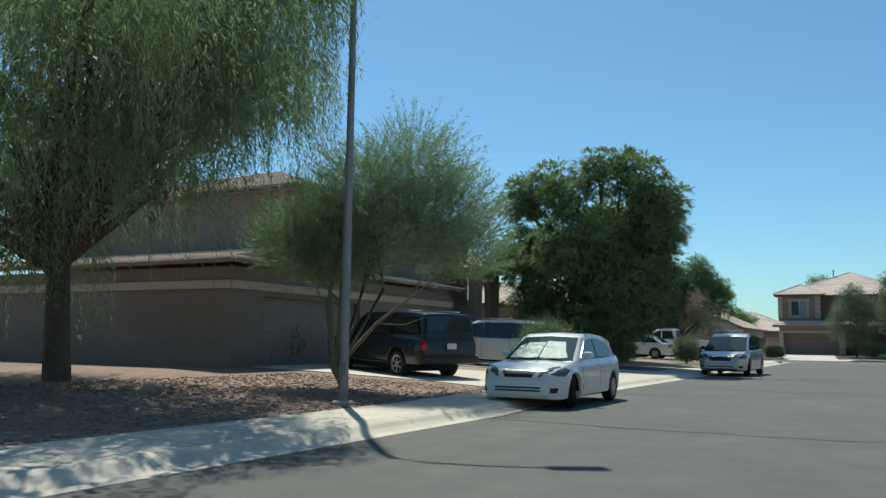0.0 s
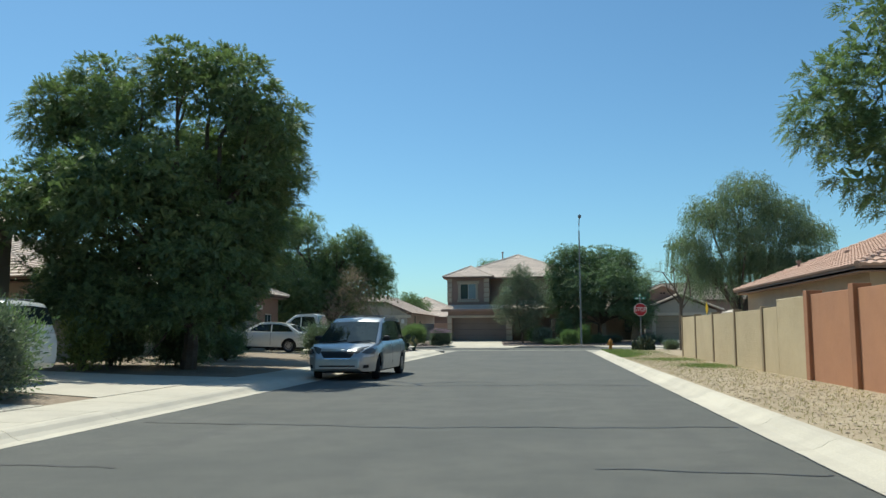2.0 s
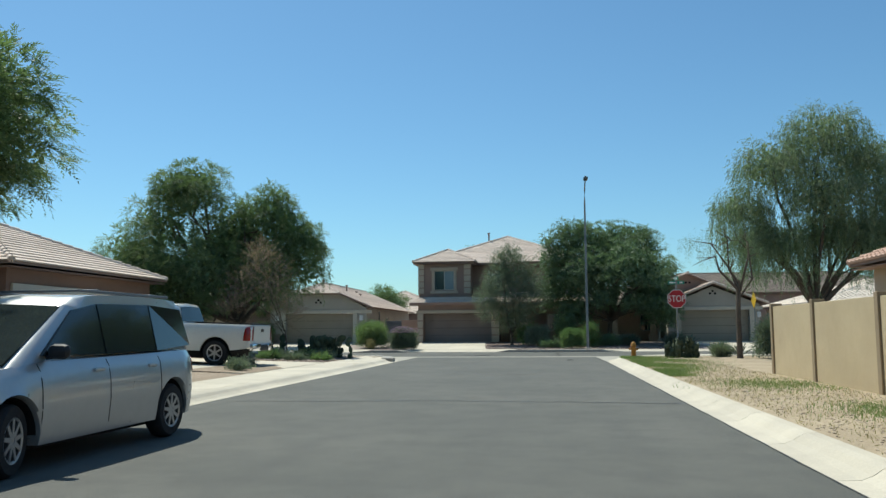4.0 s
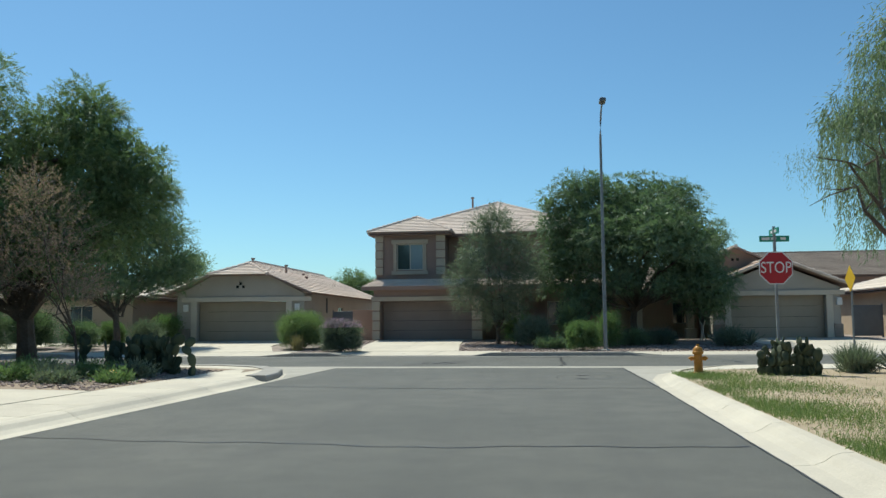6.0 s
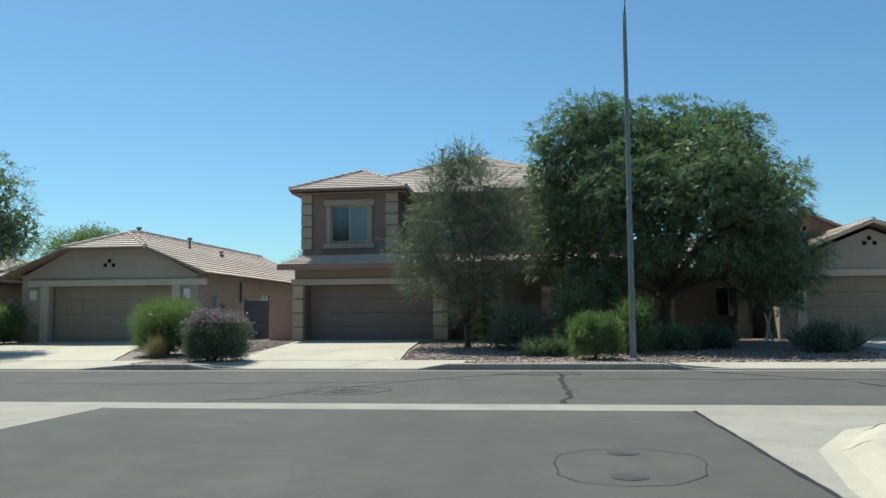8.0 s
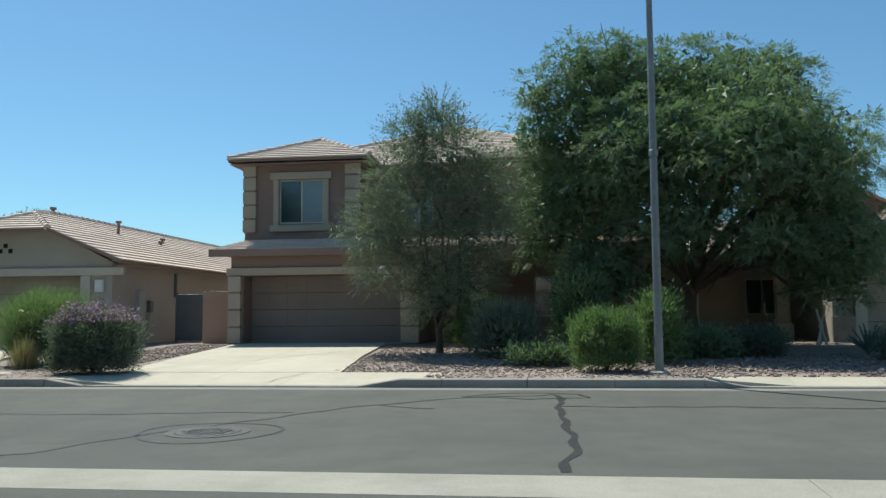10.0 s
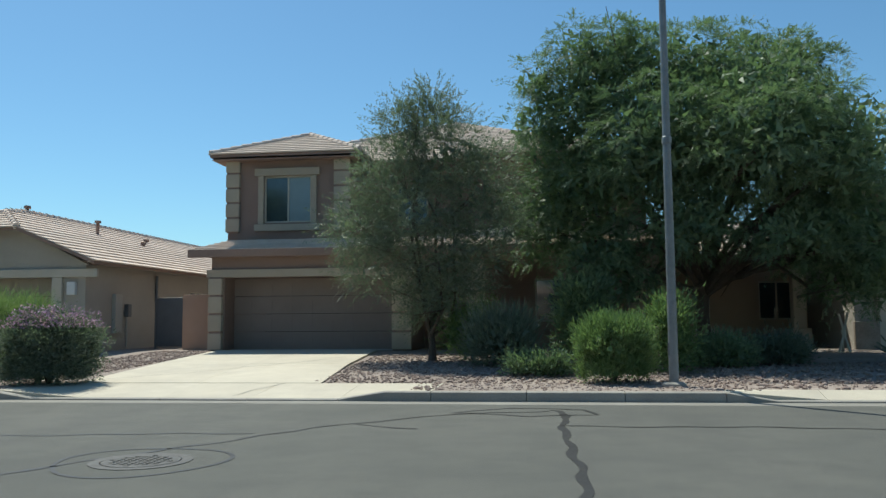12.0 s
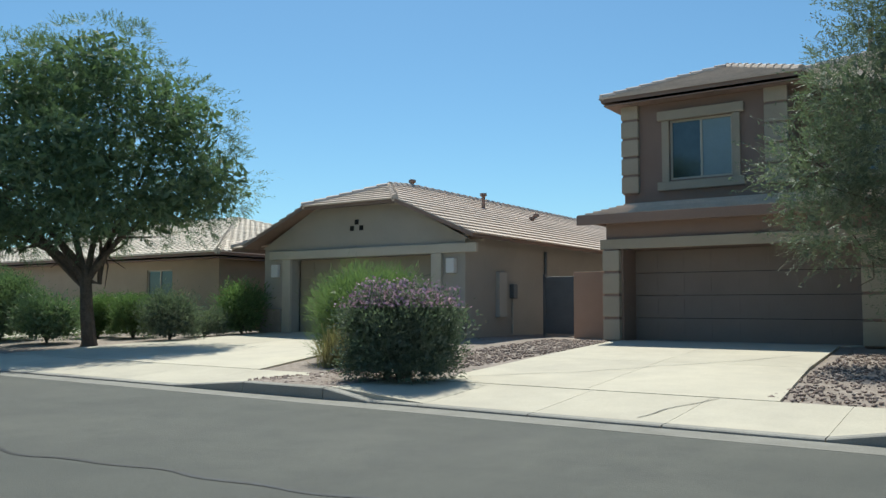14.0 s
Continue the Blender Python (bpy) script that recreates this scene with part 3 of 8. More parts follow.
def shrub(name, at, label, rx, ry, h, leaf, n=60, per=70, size=(0.09, 0.04), spread=0.14, seed=1, flower=None, upright=0.5, category="shrub", stems=9, more=2.1):
    """A bush: stems from one foot and leaves in clumps round them; flowers near the top if given."""
    rng = np.random.default_rng(seed)
    ob = thing(name, pose(*at), label, category)
    n = int(n * more)
    bm = B()
    for _ in range(stems):
        a = rng.uniform(0, 2 * math.pi)
        r = rng.uniform(0.3, 0.85)
        e = Vector((math.cos(a) * rx * r, math.sin(a) * ry * r, h * rng.uniform(0.55, 0.9)))
        tube(bm, [(0, 0, -0.05), (e.x * 0.3, e.y * 0.3, e.z * 0.5), e], [0.025, 0.018, 0.006], 5)
    part("woody_stem", bm, BARK, ob)
    d = rng.normal(0, 1, (n, 3))
    d /= np.linalg.norm(d, axis=1, keepdims=True)
    d[:, 2] = np.where(d[:, 2] < -0.75, -d[:, 2], d[:, 2])
    d[:, 2] = np.where(d[:, 2] < -0.4, d[:, 2] * 0.9, d[:, 2])
    r = rng.uniform(0.3, 1.0, (n, 1)) ** 0.3
    d = np.sign(d) * np.abs(d) ** 0.82
    low = d[:, 2] < 0
    d[low, 2] *= 1.22
    d[low, :2] *= 0.93 / np.maximum(np.linalg.norm(d[low, :2], axis=1, keepdims=True), 0.5)
    at0 = d * r * np.array([rx, ry, h * 0.5]) * rng.uniform(0.80, 1.10, (n, 1)) * (1 + 0.10 * np.sin(5 * d[:, :1] + seed) * np.cos(6 * d[:, 1:2] + 2 * seed)) + np.array([0, 0, h * 0.5])
    cs, ws = [], []
    for p, w in zip(at0, d):
        m = int(per * rng.uniform(0.6, 1.4))
        q = rng.normal(0, spread, (m, 3))
        cs.append(p + q)
        ws.append(w * 0.6 + np.array([0, 0, upright]) + q / spread * 0.3)
    c, w = np.concatenate(cs), np.concatenate(ws)
    keep = c[:, 2] > 0.02
    leaf_mesh("foliage", c[keep], w[keep], size[0], size[1], leaf, ob)
    k = int(1700 * rx * ry * h)
    q = rng.normal(0, 1, (k, 3))
    q /= np.linalg.norm(q, axis=1, keepdims=True)
    q = q * rng.uniform(0, 0.82, (k, 1)) ** 0.5 * np.array([rx, ry, h * 0.5]) + np.array([0, 0, h * 0.5])
    leaf_mesh("inner_foliage", q, rng.normal(0, 1, q.shape), 0.16, 0.09, leaf, ob)
    if flower:
        top = c[(c[:, 2] > h * 0.80) & (np.linalg.norm((c - [0, 0, h * 0.5]) / [rx, ry, h * 0.5], axis=1) > 0.85)]
        top = top[rng.permutation(len(top))[: max(len(top) // 2, 40)]]
        top = top * [1.03, 1.03, 1.02]
        leaf_mesh("blossom", top, rng.normal(0, 1, top.shape), 0.042, 0.036, flower, ob, "purple flowers")
    return ob


# ---- ground, road, kerbs ----
def setting(name, bm, material, label, category, smooth=False):
    return tagged(link(name, bm, material, None, "", smooth), label, category, "", "structure")


def left_edge(y):
    """The asphalt's left edge along the street."""
    return -5.75 if y < 13 else -6.4 if y > 20 else -5.75 - 0.65 * (y - 13) / 7


def lot_left(x):
    """The height of the lots left of the street: they rise towards the houses."""
    return 0.14 + 0.30 * min(max((-8.3 - x) / 8.0, 0), 1)


def lot_far(y):
    return 0.15 + 0.30 * min(max((y - 79.9) / 8.0, 0), 1)


setting("ground", slab(B(), [(-1500, -1500), (1500, -1500), (1500, 1500), (-1500, 1500)], -0.4, -0.08), DIRT, "bare sandy desert ground reaching the horizon", "ground")

RIGHT_LIP = [(2.39, -45), (2.39, 20), (2.39, 62.0), (2.5, 64.3), (2.85, 66.2), (3.6, 67.7), (4.9, 68.8), (6.8, 69.35), (30, 69.4), (120, 69.4)]
LEFT_LIP = [(left_edge(-45), -45), (-5.75, 13), (-6.4, 20), (-6.4, 63.0), (-6.55, 64.8), (-7.0, 66.5), (-7.9, 67.9), (-9.4, 68.9), (-11.5, 69.35), (-40, 69.4), (-120, 69.4)]
bm = B()
slab(bm, [p for p in LEFT_LIP[:4]] + [(-6.4, 69.5), (2.25, 69.5)] + [p for p in RIGHT_LIP[:3]][::-1], -0.3, 0.0)
setting("road_street", bm, ASPHALT, "worn grey asphalt street with sealed cracks", "road")
setting("road_cross", slab(B(), [(-120, 70.3), (-120, 77.72), (120, 77.72), (120, 70.3)], -0.3, 0.0), ASPHALT, "worn grey asphalt cross street at the junction", "road")
bm = B()
slab(bm, [(-6.4, 69.504), (2.25, 69.504), (2.3, 70.296), (-6.4, 70.296)], -0.3, 0.001)
slab(bm, [(2.394, 62.2), (2.5, 64.3), (2.85, 66.2), (3.6, 67.7), (4.9, 68.8), (6.8, 69.35), (6.8, 70.296), (2.304, 70.296), (2.254, 69.5)][::-1], -0.3, 0.003)
slab(bm, [(-6.404, 62.9), (-6.55, 64.8), (-7.0, 66.5), (-7.9, 67.9), (-9.4, 68.9), (-11.5, 69.35), (-11.5, 70.296), (-6.404, 70.296)], -0.3, 0.003)
slab(bm, [(6.804, 69.36), (120, 69.41), (120, 70.296), (6.804, 70.296)], -0.3, 0.002)
slab(bm, [(-11.504, 69.36), (-120, 69.41), (-120, 70.296), (-11.504, 70.296)], -0.3, 0.002)
setting("valley_gutter", bm, GUTTER, "pale concrete valley gutter across the street mouth", "gutter")
setting("gutter_far", slab(B(), [(-120, 77.724), (120, 77.724), (120, 78.16), (-120, 78.16)], -0.3, 0.002), GUTTER_DARK, "dusty concrete gutter along the far kerb", "gutter")


def resample(path, step):
    out, carry = [Vector((*path[0], 0))], 0.0
    for p, q in zip(path, path[1:]):
        p, q = Vector((*p, 0)), Vector((*q, 0))
        ln = (q - p).length
        n = max(int(round(ln / step)), 1)
        out += [p.lerp(q, (k + 1) / n) for k in range(n)]
    return out


def sweep(bm, pts, prof, side):
    """A strip of the cross-section prof (outward, z) along a run of points; side: +1 for the run's left, -1 for its right."""
    rings = []
    for i, p in enumerate(pts):
        d = (pts[min(i + 1, len(pts) - 1)] - pts[max(i - 1, 0)]).normalized()
        nrm = Vector((-d.y, d.x, 0)) * side
        rings.append([bm.verts.new((p.x + nrm.x * o, p.y + nrm.y * o, z)) for o, z in prof])
    n = len(prof)
    for a, b in zip(rings, rings[1:]):
        for k in range(n):
            bm.faces.new((a[k], a[(k + 1) % n], b[(k + 1) % n], b[k]))
    bm.faces.new(rings[0])
    bm.faces.new(rings[-1][::-1])
    return bm


ROLL = [(0.0, -0.25), (0.0, 0.004), (0.20, 0.012), (0.30, 0.05), (0.38, 0.105), (0.46, 0.13), (0.58, 0.135), (0.58, -0.25)]
WALKWAY = [(0.586, -0.2), (0.586, 0.136), (1.9, 0.15), (1.9, -0.2)]
kerb_r = tagged(new("kerb_right"), "pale rolled concrete kerb with gutter", "kerb", "", "structure")
kerb_l = tagged(new("kerb_left"), "pale rolled concrete kerb with gutter", "kerb", "", "structure")
walk_l = tagged(new("sidewalk_left"), "pale concrete sidewalk in square slabs", "sidewalk", "", "structure")


def run_pieces(path, prof, side, parent, name, step, gap=0.012, until=None):
    pts = resample(path, step)
    for p, q in zip(pts, pts[1:]):
        if until and not until(p):
            continue
        d = (q - p).normalized()
        part(name, sweep(B(), [p + d * gap / 2, p.lerp(q, 0.5), q - d * gap / 2], prof, side), CONCRETE, parent)


run_pieces(RIGHT_LIP, ROLL, -1, kerb_r, "kerb_stone", 2.4)
run_pieces(LEFT_LIP, ROLL, 1, kerb_l, "kerb_stone", 2.4)
RETURN = [(-6.44, 63.6), (-6.56, 64.8), (-7.0, 66.5), (-7.9, 67.9), (-9.4, 68.9), (-11.5, 69.35)]
for a, b in zip(RETURN, RETURN[1:]):
    a, b = Vector((*a, 0)), Vector((*b, 0))
    part("kerb_return", sweep(B(), [a, a.lerp(b, 0.5), b], [(0.10, -0.2), (0.10, 0.10), (0.12, 0.145), (0.16, 0.155), (0.60, 0.157), (0.60, -0.2)], 1), KERB_GREY, kerb_l, "upright grey concrete kerb")
run_pieces(LEFT_LIP[:4] + [(-6.55, 64.8), (-7.0, 66.5), (-7.9, 67.9), (-9.4, 68.9), (-11.5, 69.35), (-40, 69.4)], WALKWAY, 1, walk_l, "paving_slab", 1.6, 0.016)

# the yards beside the street
bm = B()
n = 24
ys = [-45 + i * (66.4 + 45) / n for i in range(n + 1)]
cols = [(-7.65, 0.141), (-8.3, 0.142), (-10.5, lot_left(-10.5)), (-16.5, lot_left(-16.5)), (-60, 0.46), (-140, 0.46)]
grid = [[bm.verts.new((x + (left_edge(y) + 6.4 if i == 0 else 0), y, z)) for i, (x, z) in enumerate(cols)] for y in ys]
for a, b in zip(grid, grid[1:]):
    for k in range(len(cols) - 1):
        bm.faces.new((a[k], a[k + 1], b[k + 1], b[k]))
ob = setting("yard_left", bm, GRAVEL_RED, "reddish gravel front yards, tan further on", "yard", True)
ob.data.materials.append(GRAVEL_DUSTY)
for f in ob.data.polygons:
    f.material_index = 1 if f.center.y > 25.5 else 0
bm = B()
slab(bm, [(-9.2, 66.41), (-140, 66.41), (-140, 67.45), (-10.5, 67.45)], -0.2, 0.146)
setting("yard_left_corner", bm, GRAVEL_PINK, "gravel strip at the street corner", "yard")
bm = B()
slab(bm, [(2.96, -45), (140, -45), (140, 66.2), (4.0, 66.2), (3.38, 65.2), (3.08, 63.8), (2.96, 62)], -0.2, 0.133)
setting("yard_right", bm, GRAVEL_TAN, "tan gravel verge and yards", "yard")
bm = B()
slab(bm, [(3.08, 63.9), (3.38, 65.4), (4.06, 66.81), (5.2, 68.25), (6.9, 68.77), (120, 68.82), (120, 67.0), (5.4, 66.6), (4.0, 66.0), (3.6, 65.0)][::-1], -0.2, 0.137)
setting("sidewalk_corner", bm, CONCRETE, "pale concrete sidewalk with a ramp at the corner", "sidewalk")

bm = B()
rows = [(79.9, 0.147), (81.5, lot_far(81.5)), (84, lot_far(84)), (86, lot_far(86)), (88, 0.45), (160, 0.47)]
prev = None
for y, z in rows:
    r = [bm.verts.new((x, y, z - 0.018 + 0.006 * math.sin(x * 1.3 + y))) for x in range(-140, 141, 4)]
    if prev:
        for k in range(len(r) - 1):
            bm.faces.new((prev[k], prev[k + 1], r[k + 1], r[k]))
    prev = r
setting("yard_far", bm, GRAVEL_PINK, "pinkish gravel front yards rising to the houses", "yard", True)

# upright kerb of the cross street, lowered at the driveways
kerb_f = tagged(new("kerb_far"), "grey upright concrete kerb with dips at driveways", "kerb", "", "structure")
GAPS = [(-60.0, -54.0), (-44.0, -38.0), (-31.0, -25.5), (-20.3, -11.6), (-8.3, -3.0), (3.7, 16.4), (24.0, 30.0), (44.0, 50.0)]


def kerb_height(x):
    for a, b in GAPS:
        if a <= x <= b:
            return 0.03
        for e, s in ((a, -1), (b, 1)):
            f = (x - e) * s
            if 0 < f < 0.7:
                return 0.03 + 0.12 * f / 0.7
    return 0.15


x = -78.0
while x < 78:
    nxt = x + 1.5
    bm = B()
    for a, b in ((x + 0.006, x + 0.75), (x + 0.75, nxt - 0.006)):
        h0, h1 = kerb_height(a), kerb_height(b)
        p = [bm.verts.new((a, y, z)) for y, z in ((78.16, -0.2), (78.18, h0 - 0.012), (78.2, h0), (78.33, h0 + 0.003), (78.33, -0.2))]
        q = [bm.verts.new((b, y, z)) for y, z in ((78.16, -0.2), (78.18, h1 - 0.012), (78.2, h1), (78.33, h1 + 0.003), (78.33, -0.2))]
        for k in range(5):
            bm.faces.new((p[k], q[k], q[(k + 1) % 5], p[(k + 1) % 5]))
        bm.faces.new(p)
        bm.faces.new(q[::-1])
    part("kerb_stone", bm, KERB_GREY, kerb_f)
    x = nxt
verge_f = tagged(new("gravel_verge_far"), "pinkish gravel strip between kerb and planting", "gravel bed", "", "structure")
walk_f = tagged(new("sidewalk_far"), "pale concrete sidewalk in slabs, dipping at driveways", "sidewalk", "", "structure")
x = -78.0
while x < 78:
    bm = B()
    h0, h1 = kerb_height(x + 0.01), kerb_height(x + 1.49)
    slab(bm, [(x + 0.003, 78.336, h0 + 0.003), (x + 1.497, 78.336, h1 + 0.003), (x + 1.497, 79.896, 0.152), (x + 0.003, 79.896, 0.152)], 0.25)
    if 3.0 <= x < 9.6:
        bm.free()
        bm = B()
        slab(bm, [(x + 0.003, 78.336, h0 + 0.003), (x + 1.497, 78.336, h1 + 0.003), (x + 1.497, 78.78, 0.145), (x + 0.003, 78.78, 0.145)], 0.25)
        part("paving_slab", bm, CONCRETE, walk_f)
        bm = B()
        slab(bm, [(x, 78.784, 0.14), (x + 1.5, 78.784, 0.14), (x + 1.5, 79.9, 0.15), (x, 79.9, 0.15)], 0.25)
        part("gravel_strip", bm, GRAVEL_PINK, verge_f)
    elif -12.0 < x < 10.0 and min(h0, h1) > 0.05:
        part("gravel_strip", bm, GRAVEL_PINK, verge_f)
    else:
        part("paving_slab", bm, CONCRETE, walk_f)
    x += 1.5


def driveway(name, outline, joints, label):
    """A concrete drive: pieces of slab between joints; outline is a list of (left point, right point) up the drive."""
    ob = tagged(new(name), label, "driveway", "", "structure")
    for (a, b), (c, d) in zip(outline, outline[1:]):
        for f0, f1 in ((0.0, 0.5), (0.5, 1.0)):
            q = [Vector(a).lerp(Vector(b), f0), Vector(a).lerp(Vector(b), f1), Vector(c).lerp(Vector(d), f1), Vector(c).lerp(Vector(d), f0)]
            m = sum(q, Vector()) / 4
            q = [p + (m - p).normalized() * 0.005 for p in q]
            part("concrete_slab", slab(B(), q, 0.2), CONCRETE, ob)
    return ob


driveway("driveway_a", [((-8.45, 79.9, 0.158), (-3.75, 79.9, 0.158)), ((-8.7, 83.5, 0.31), (-4.1, 83.5, 0.31)), ((-9.0, 87.9, 0.47), (-4.35, 87.9, 0.47))], 0, "pale concrete driveway up to a brown garage")
driveway("driveway_b", [((-20.0, 79.9, 0.158), (-12.0, 79.9, 0.158)), ((-19.8, 83.5, 0.31), (-13.3, 83.5, 0.31)), ((-19.6, 88.0, 0.47), (-13.7, 88.0, 0.47))], 0, "pale concrete driveway up to a tan garage")
driveway("driveway_d", [((10.5, 79.9, 0.158), (16.2, 79.9, 0.158)), ((9.6, 83.5, 0.31), (15.4, 83.5, 0.31)), ((9.3, 88.0, 0.47), (14.8, 88.0, 0.47))], 0, "pale concrete driveway up to a tan garage")
driveway("driveway_e", [((-31, 79.9, 0.158), (-25.5, 79.9, 0.158)), ((-31, 88, 0.47), (-25.5, 88.0, 0.47))], 0, "pale concrete driveway")


def drive_left(name, y0, y1, x1=-16.2, flare=0.5, label="pale concrete driveway rising from the sidewalk"):
    xs = [-8.29, -10.5, -13.2, x1]
    return driveway(name, [((x, y0 - (flare if i == 0 else 0), lot_left(x) + 0.02), (x, y1 + (flare if i == 0 else 0), lot_left(x) + 0.02)) for i, x in enumerate(xs)], 0, label)


drive_left("driveway_f", 18.8, 25.0)
drive_left("driveway_g", 27.6, 33.2)
drive_left("driveway_h", 51.5, 58.5)
drive_left("driveway_i", -8.0, -2.0)
setting("planting_patch", slab(B(), [Vector((x, y, lot_left(x) + 0.03)) for x, y in ((-10.4, 51.2), (-8.32, 51.2), (-8.32, 54.3), (-8.9, 55.2), (-10.3, 55.1))], 0.1), GRAVEL_DUSTY, "dusty gravel planting patch beside a driveway", "gravel bed")


def crack(pts, w, seed, z=0.004, sway=1.0):
    """A wandering sealed crack laid on the asphalt."""
    rng = np.random.default_rng(seed)
    bm = B()
    P = []
    for a, b in zip(pts, pts[1:]):
        k = max(int(math.dist(a, b) / 0.12), 1)
        for i in range(k):
            t = i / k
            x, y = a[0] + (b[0] - a[0]) * t, a[1] + (b[1] - a[1]) * t
            P.append((x + sway * (0.05 * math.sin(2.3 * y + seed) + 0.03 * math.sin(5.9 * y + 2.1 * x)), y + sway * (0.05 * math.sin(2.1 * x + 2 * seed) + 0.03 * math.sin(6.3 * x + 1.7 * y))))
    P.append(pts[-1])
    prev = None
    for i, p in enumerate(P):
        q, r = P[max(i - 1, 0)], P[min(i + 1, len(P) - 1)]
        d = Vector((r[0] - q[0], r[1] - q[1])).normalized()
        ww = w * (0.85 + 0.3 * math.sin(0.9 * i + seed) * math.sin(0.37 * i) + rng.normal(0, 0.06)) / 2
        e = [bm.verts.new((p[0] - d.y * ww, p[1] + d.x * ww, z)), bm.verts.new((p[0] + d.y * ww, p[1] - d.x * ww, z))]
        if prev:
            bm.faces.new((prev[0], prev[1], e[1], e[0]))
        prev = e
    return bm


cracks = tagged(new("crack_sealant"), "dark tar sealant lines over cracks in the asphalt", "crack sealant", "", "structure")
LINES = [
    ([(0.5, 70.4), (0.62, 73.0), (0.45, 74.6), (0.62, 76.2), (0.35, 77.0)], 0.10), ([(0.55, 75.3), (6, 75.2), (14, 75.4)], 0.06),
    ([(0.3, 76.9), (-1.0, 76.4), (-2.4, 75.0), (-3.4, 73.4), (-4.6, 71.0), (-5.4, 70.4)], 0.065), ([(-2.0, 75.2), (-1.2, 74.9)], 0.07),
    ([(-0.9, 76.6), (-0.2, 77.2), (0.9, 77.1), (1.0, 76.5), (0.1, 76.2), (-0.9, 76.6)], 0.07), ([(-3.0, 74.4), (-8, 73.8), (-14, 74.2)], 0.06),
    ([(-6.3, 62.2), (-2, 61.6), (2.3, 61.9)], 0.06), ([(-6.3, 54.0), (-1, 53.6), (2.3, 53.9)], 0.05), ([(-6.2, 24.6), (-2.0, 24.2), (2.3, 24.5)], 0.07),
    ([(-5.6, 12.4), (-1.5, 12.2), (2.3, 12.8)], 0.05), ([(-6.3, 33.2), (-3.0, 32.8), (0.2, 33.3), (2.3, 33.1)], 0.08), ([(-5.2, 36.0), (-3.6, 33.6), (-2.4, 34.6), (-1.6, 34.4)], 0.09),
    ([(-3.6, 33.6), (-3.2, 32.9)], 0.12), ([(-6.0, 44.0), (-2, 44.3), (2.3, 43.9)], 0.06), ([(0.94 + 0.7 * math.cos(k * 0.524), 65.3 + 0.95 * math.sin(k * 0.524)) for k in range(13)], 0.011),
    ([(-6.3, 20.8), (-4.4, 20.6)], 0.07), ([(0.2, 20.9), (2.3, 20.8)], 0.05), ([(0.8, 17.0), (2.3, 17.1)], 0.05),
]
for i, (pts, w) in enumerate(LINES):
    part("sealed_crack", crack(pts, w, i), TAR, cracks)
for i, (pts, w) in enumerate((([(2.24, 69.5), (2.37, 62.1)], 0.055), ([(2.375, 62.1), (2.375, 46.0)], 0.03), ([(2.375, 46.0), (2.375, 8.0)], 0.022))):
    part("edge_joint", crack(pts, w, 30 + i, 0.005, 0.12), TAR, cracks)
bm = B()
for k in range(40):
    a0, a1 = 2 * math.pi * k / 40, 2 * math.pi * (k + 1) / 40
    r0, r1 = 0.76 + 0.04 * math.sin(3 * a0), 0.76 + 0.04 * math.sin(3 * a1)
    vs = [bm.verts.new((-3.4 + math.cos(a) * r, 72.5 + math.sin(a) * r, 0.004)) for a, r in ((a0, r0), (a1, r1), (a1, r1 + 0.045), (a0, r0 + 0.045))]
    bm.faces.new(vs)
part("sealed_ring", bm, TAR, cracks)

for i, pts in enumerate(([(-8.3, 80.3), (-7.0, 81.6), (-5.6, 83.6), (-4.6, 85.4)], [(-8.6, 78.9), (-7.9, 79.85)], [(-4.9, 78.5), (-4.4, 79.85)], [(-18.5, 80.2), (-17.0, 82.4), (-16.6, 84.6)])):
    bm = crack(pts, 0.022, 40 + i, 0.0)
    for v in bm.verts:
        y = v.co.y
        v.co.z = 0.007 + (0.158 + (y - 79.9) * 0.0422 if 79.9 <= y <= 83.5 else 0.31 + (y - 83.5) * 0.0357 if y > 83.5 else 0.031 + (y - 78.33) * 0.0775)
    part("hairline_crack", bm, GUTTER_DARK, cracks)
manhole = thing("manhole_cover", pose(-3.4, 72.5, 0.0), "round grey iron manhole cover set in the asphalt", "manhole cover")
part("frame_ring", lathe(B(), [(0.46, 0.0), (0.46, 0.006), (0.36, 0.006), (0.36, 0.0)], 36), IRON, manhole)
bm = lathe(B(), [(0.0, 0.008), (0.35, 0.008), (0.352, 0.0)], 36)
for i in range(-4, 5):
    for j in range(-4, 5):
        if i * i + j * j < 17:
            box(bm, i * 0.07 - 0.02, i * 0.07 + 0.02, j * 0.07 - 0.02, j * 0.07 + 0.02, 0.006, 0.013)
part("lid", bm, IRON, manhole)
for x, y in ((0.96, 65.92), (0.91, 64.72)):
    valve = thing("valve_cover", pose(x, y, 0.0), "small round iron valve cover set in the asphalt", "valve cover")
    part("frame_ring", lathe(B(), [(0.16, 0.0), (0.16, 0.005), (0.12, 0.005), (0.12, 0.0)], 24), IRON, valve)
    part("lid", lathe(B(), [(0.0, 0.007), (0.115, 0.007), (0.117, 0.0)], 24), IRON, valve)


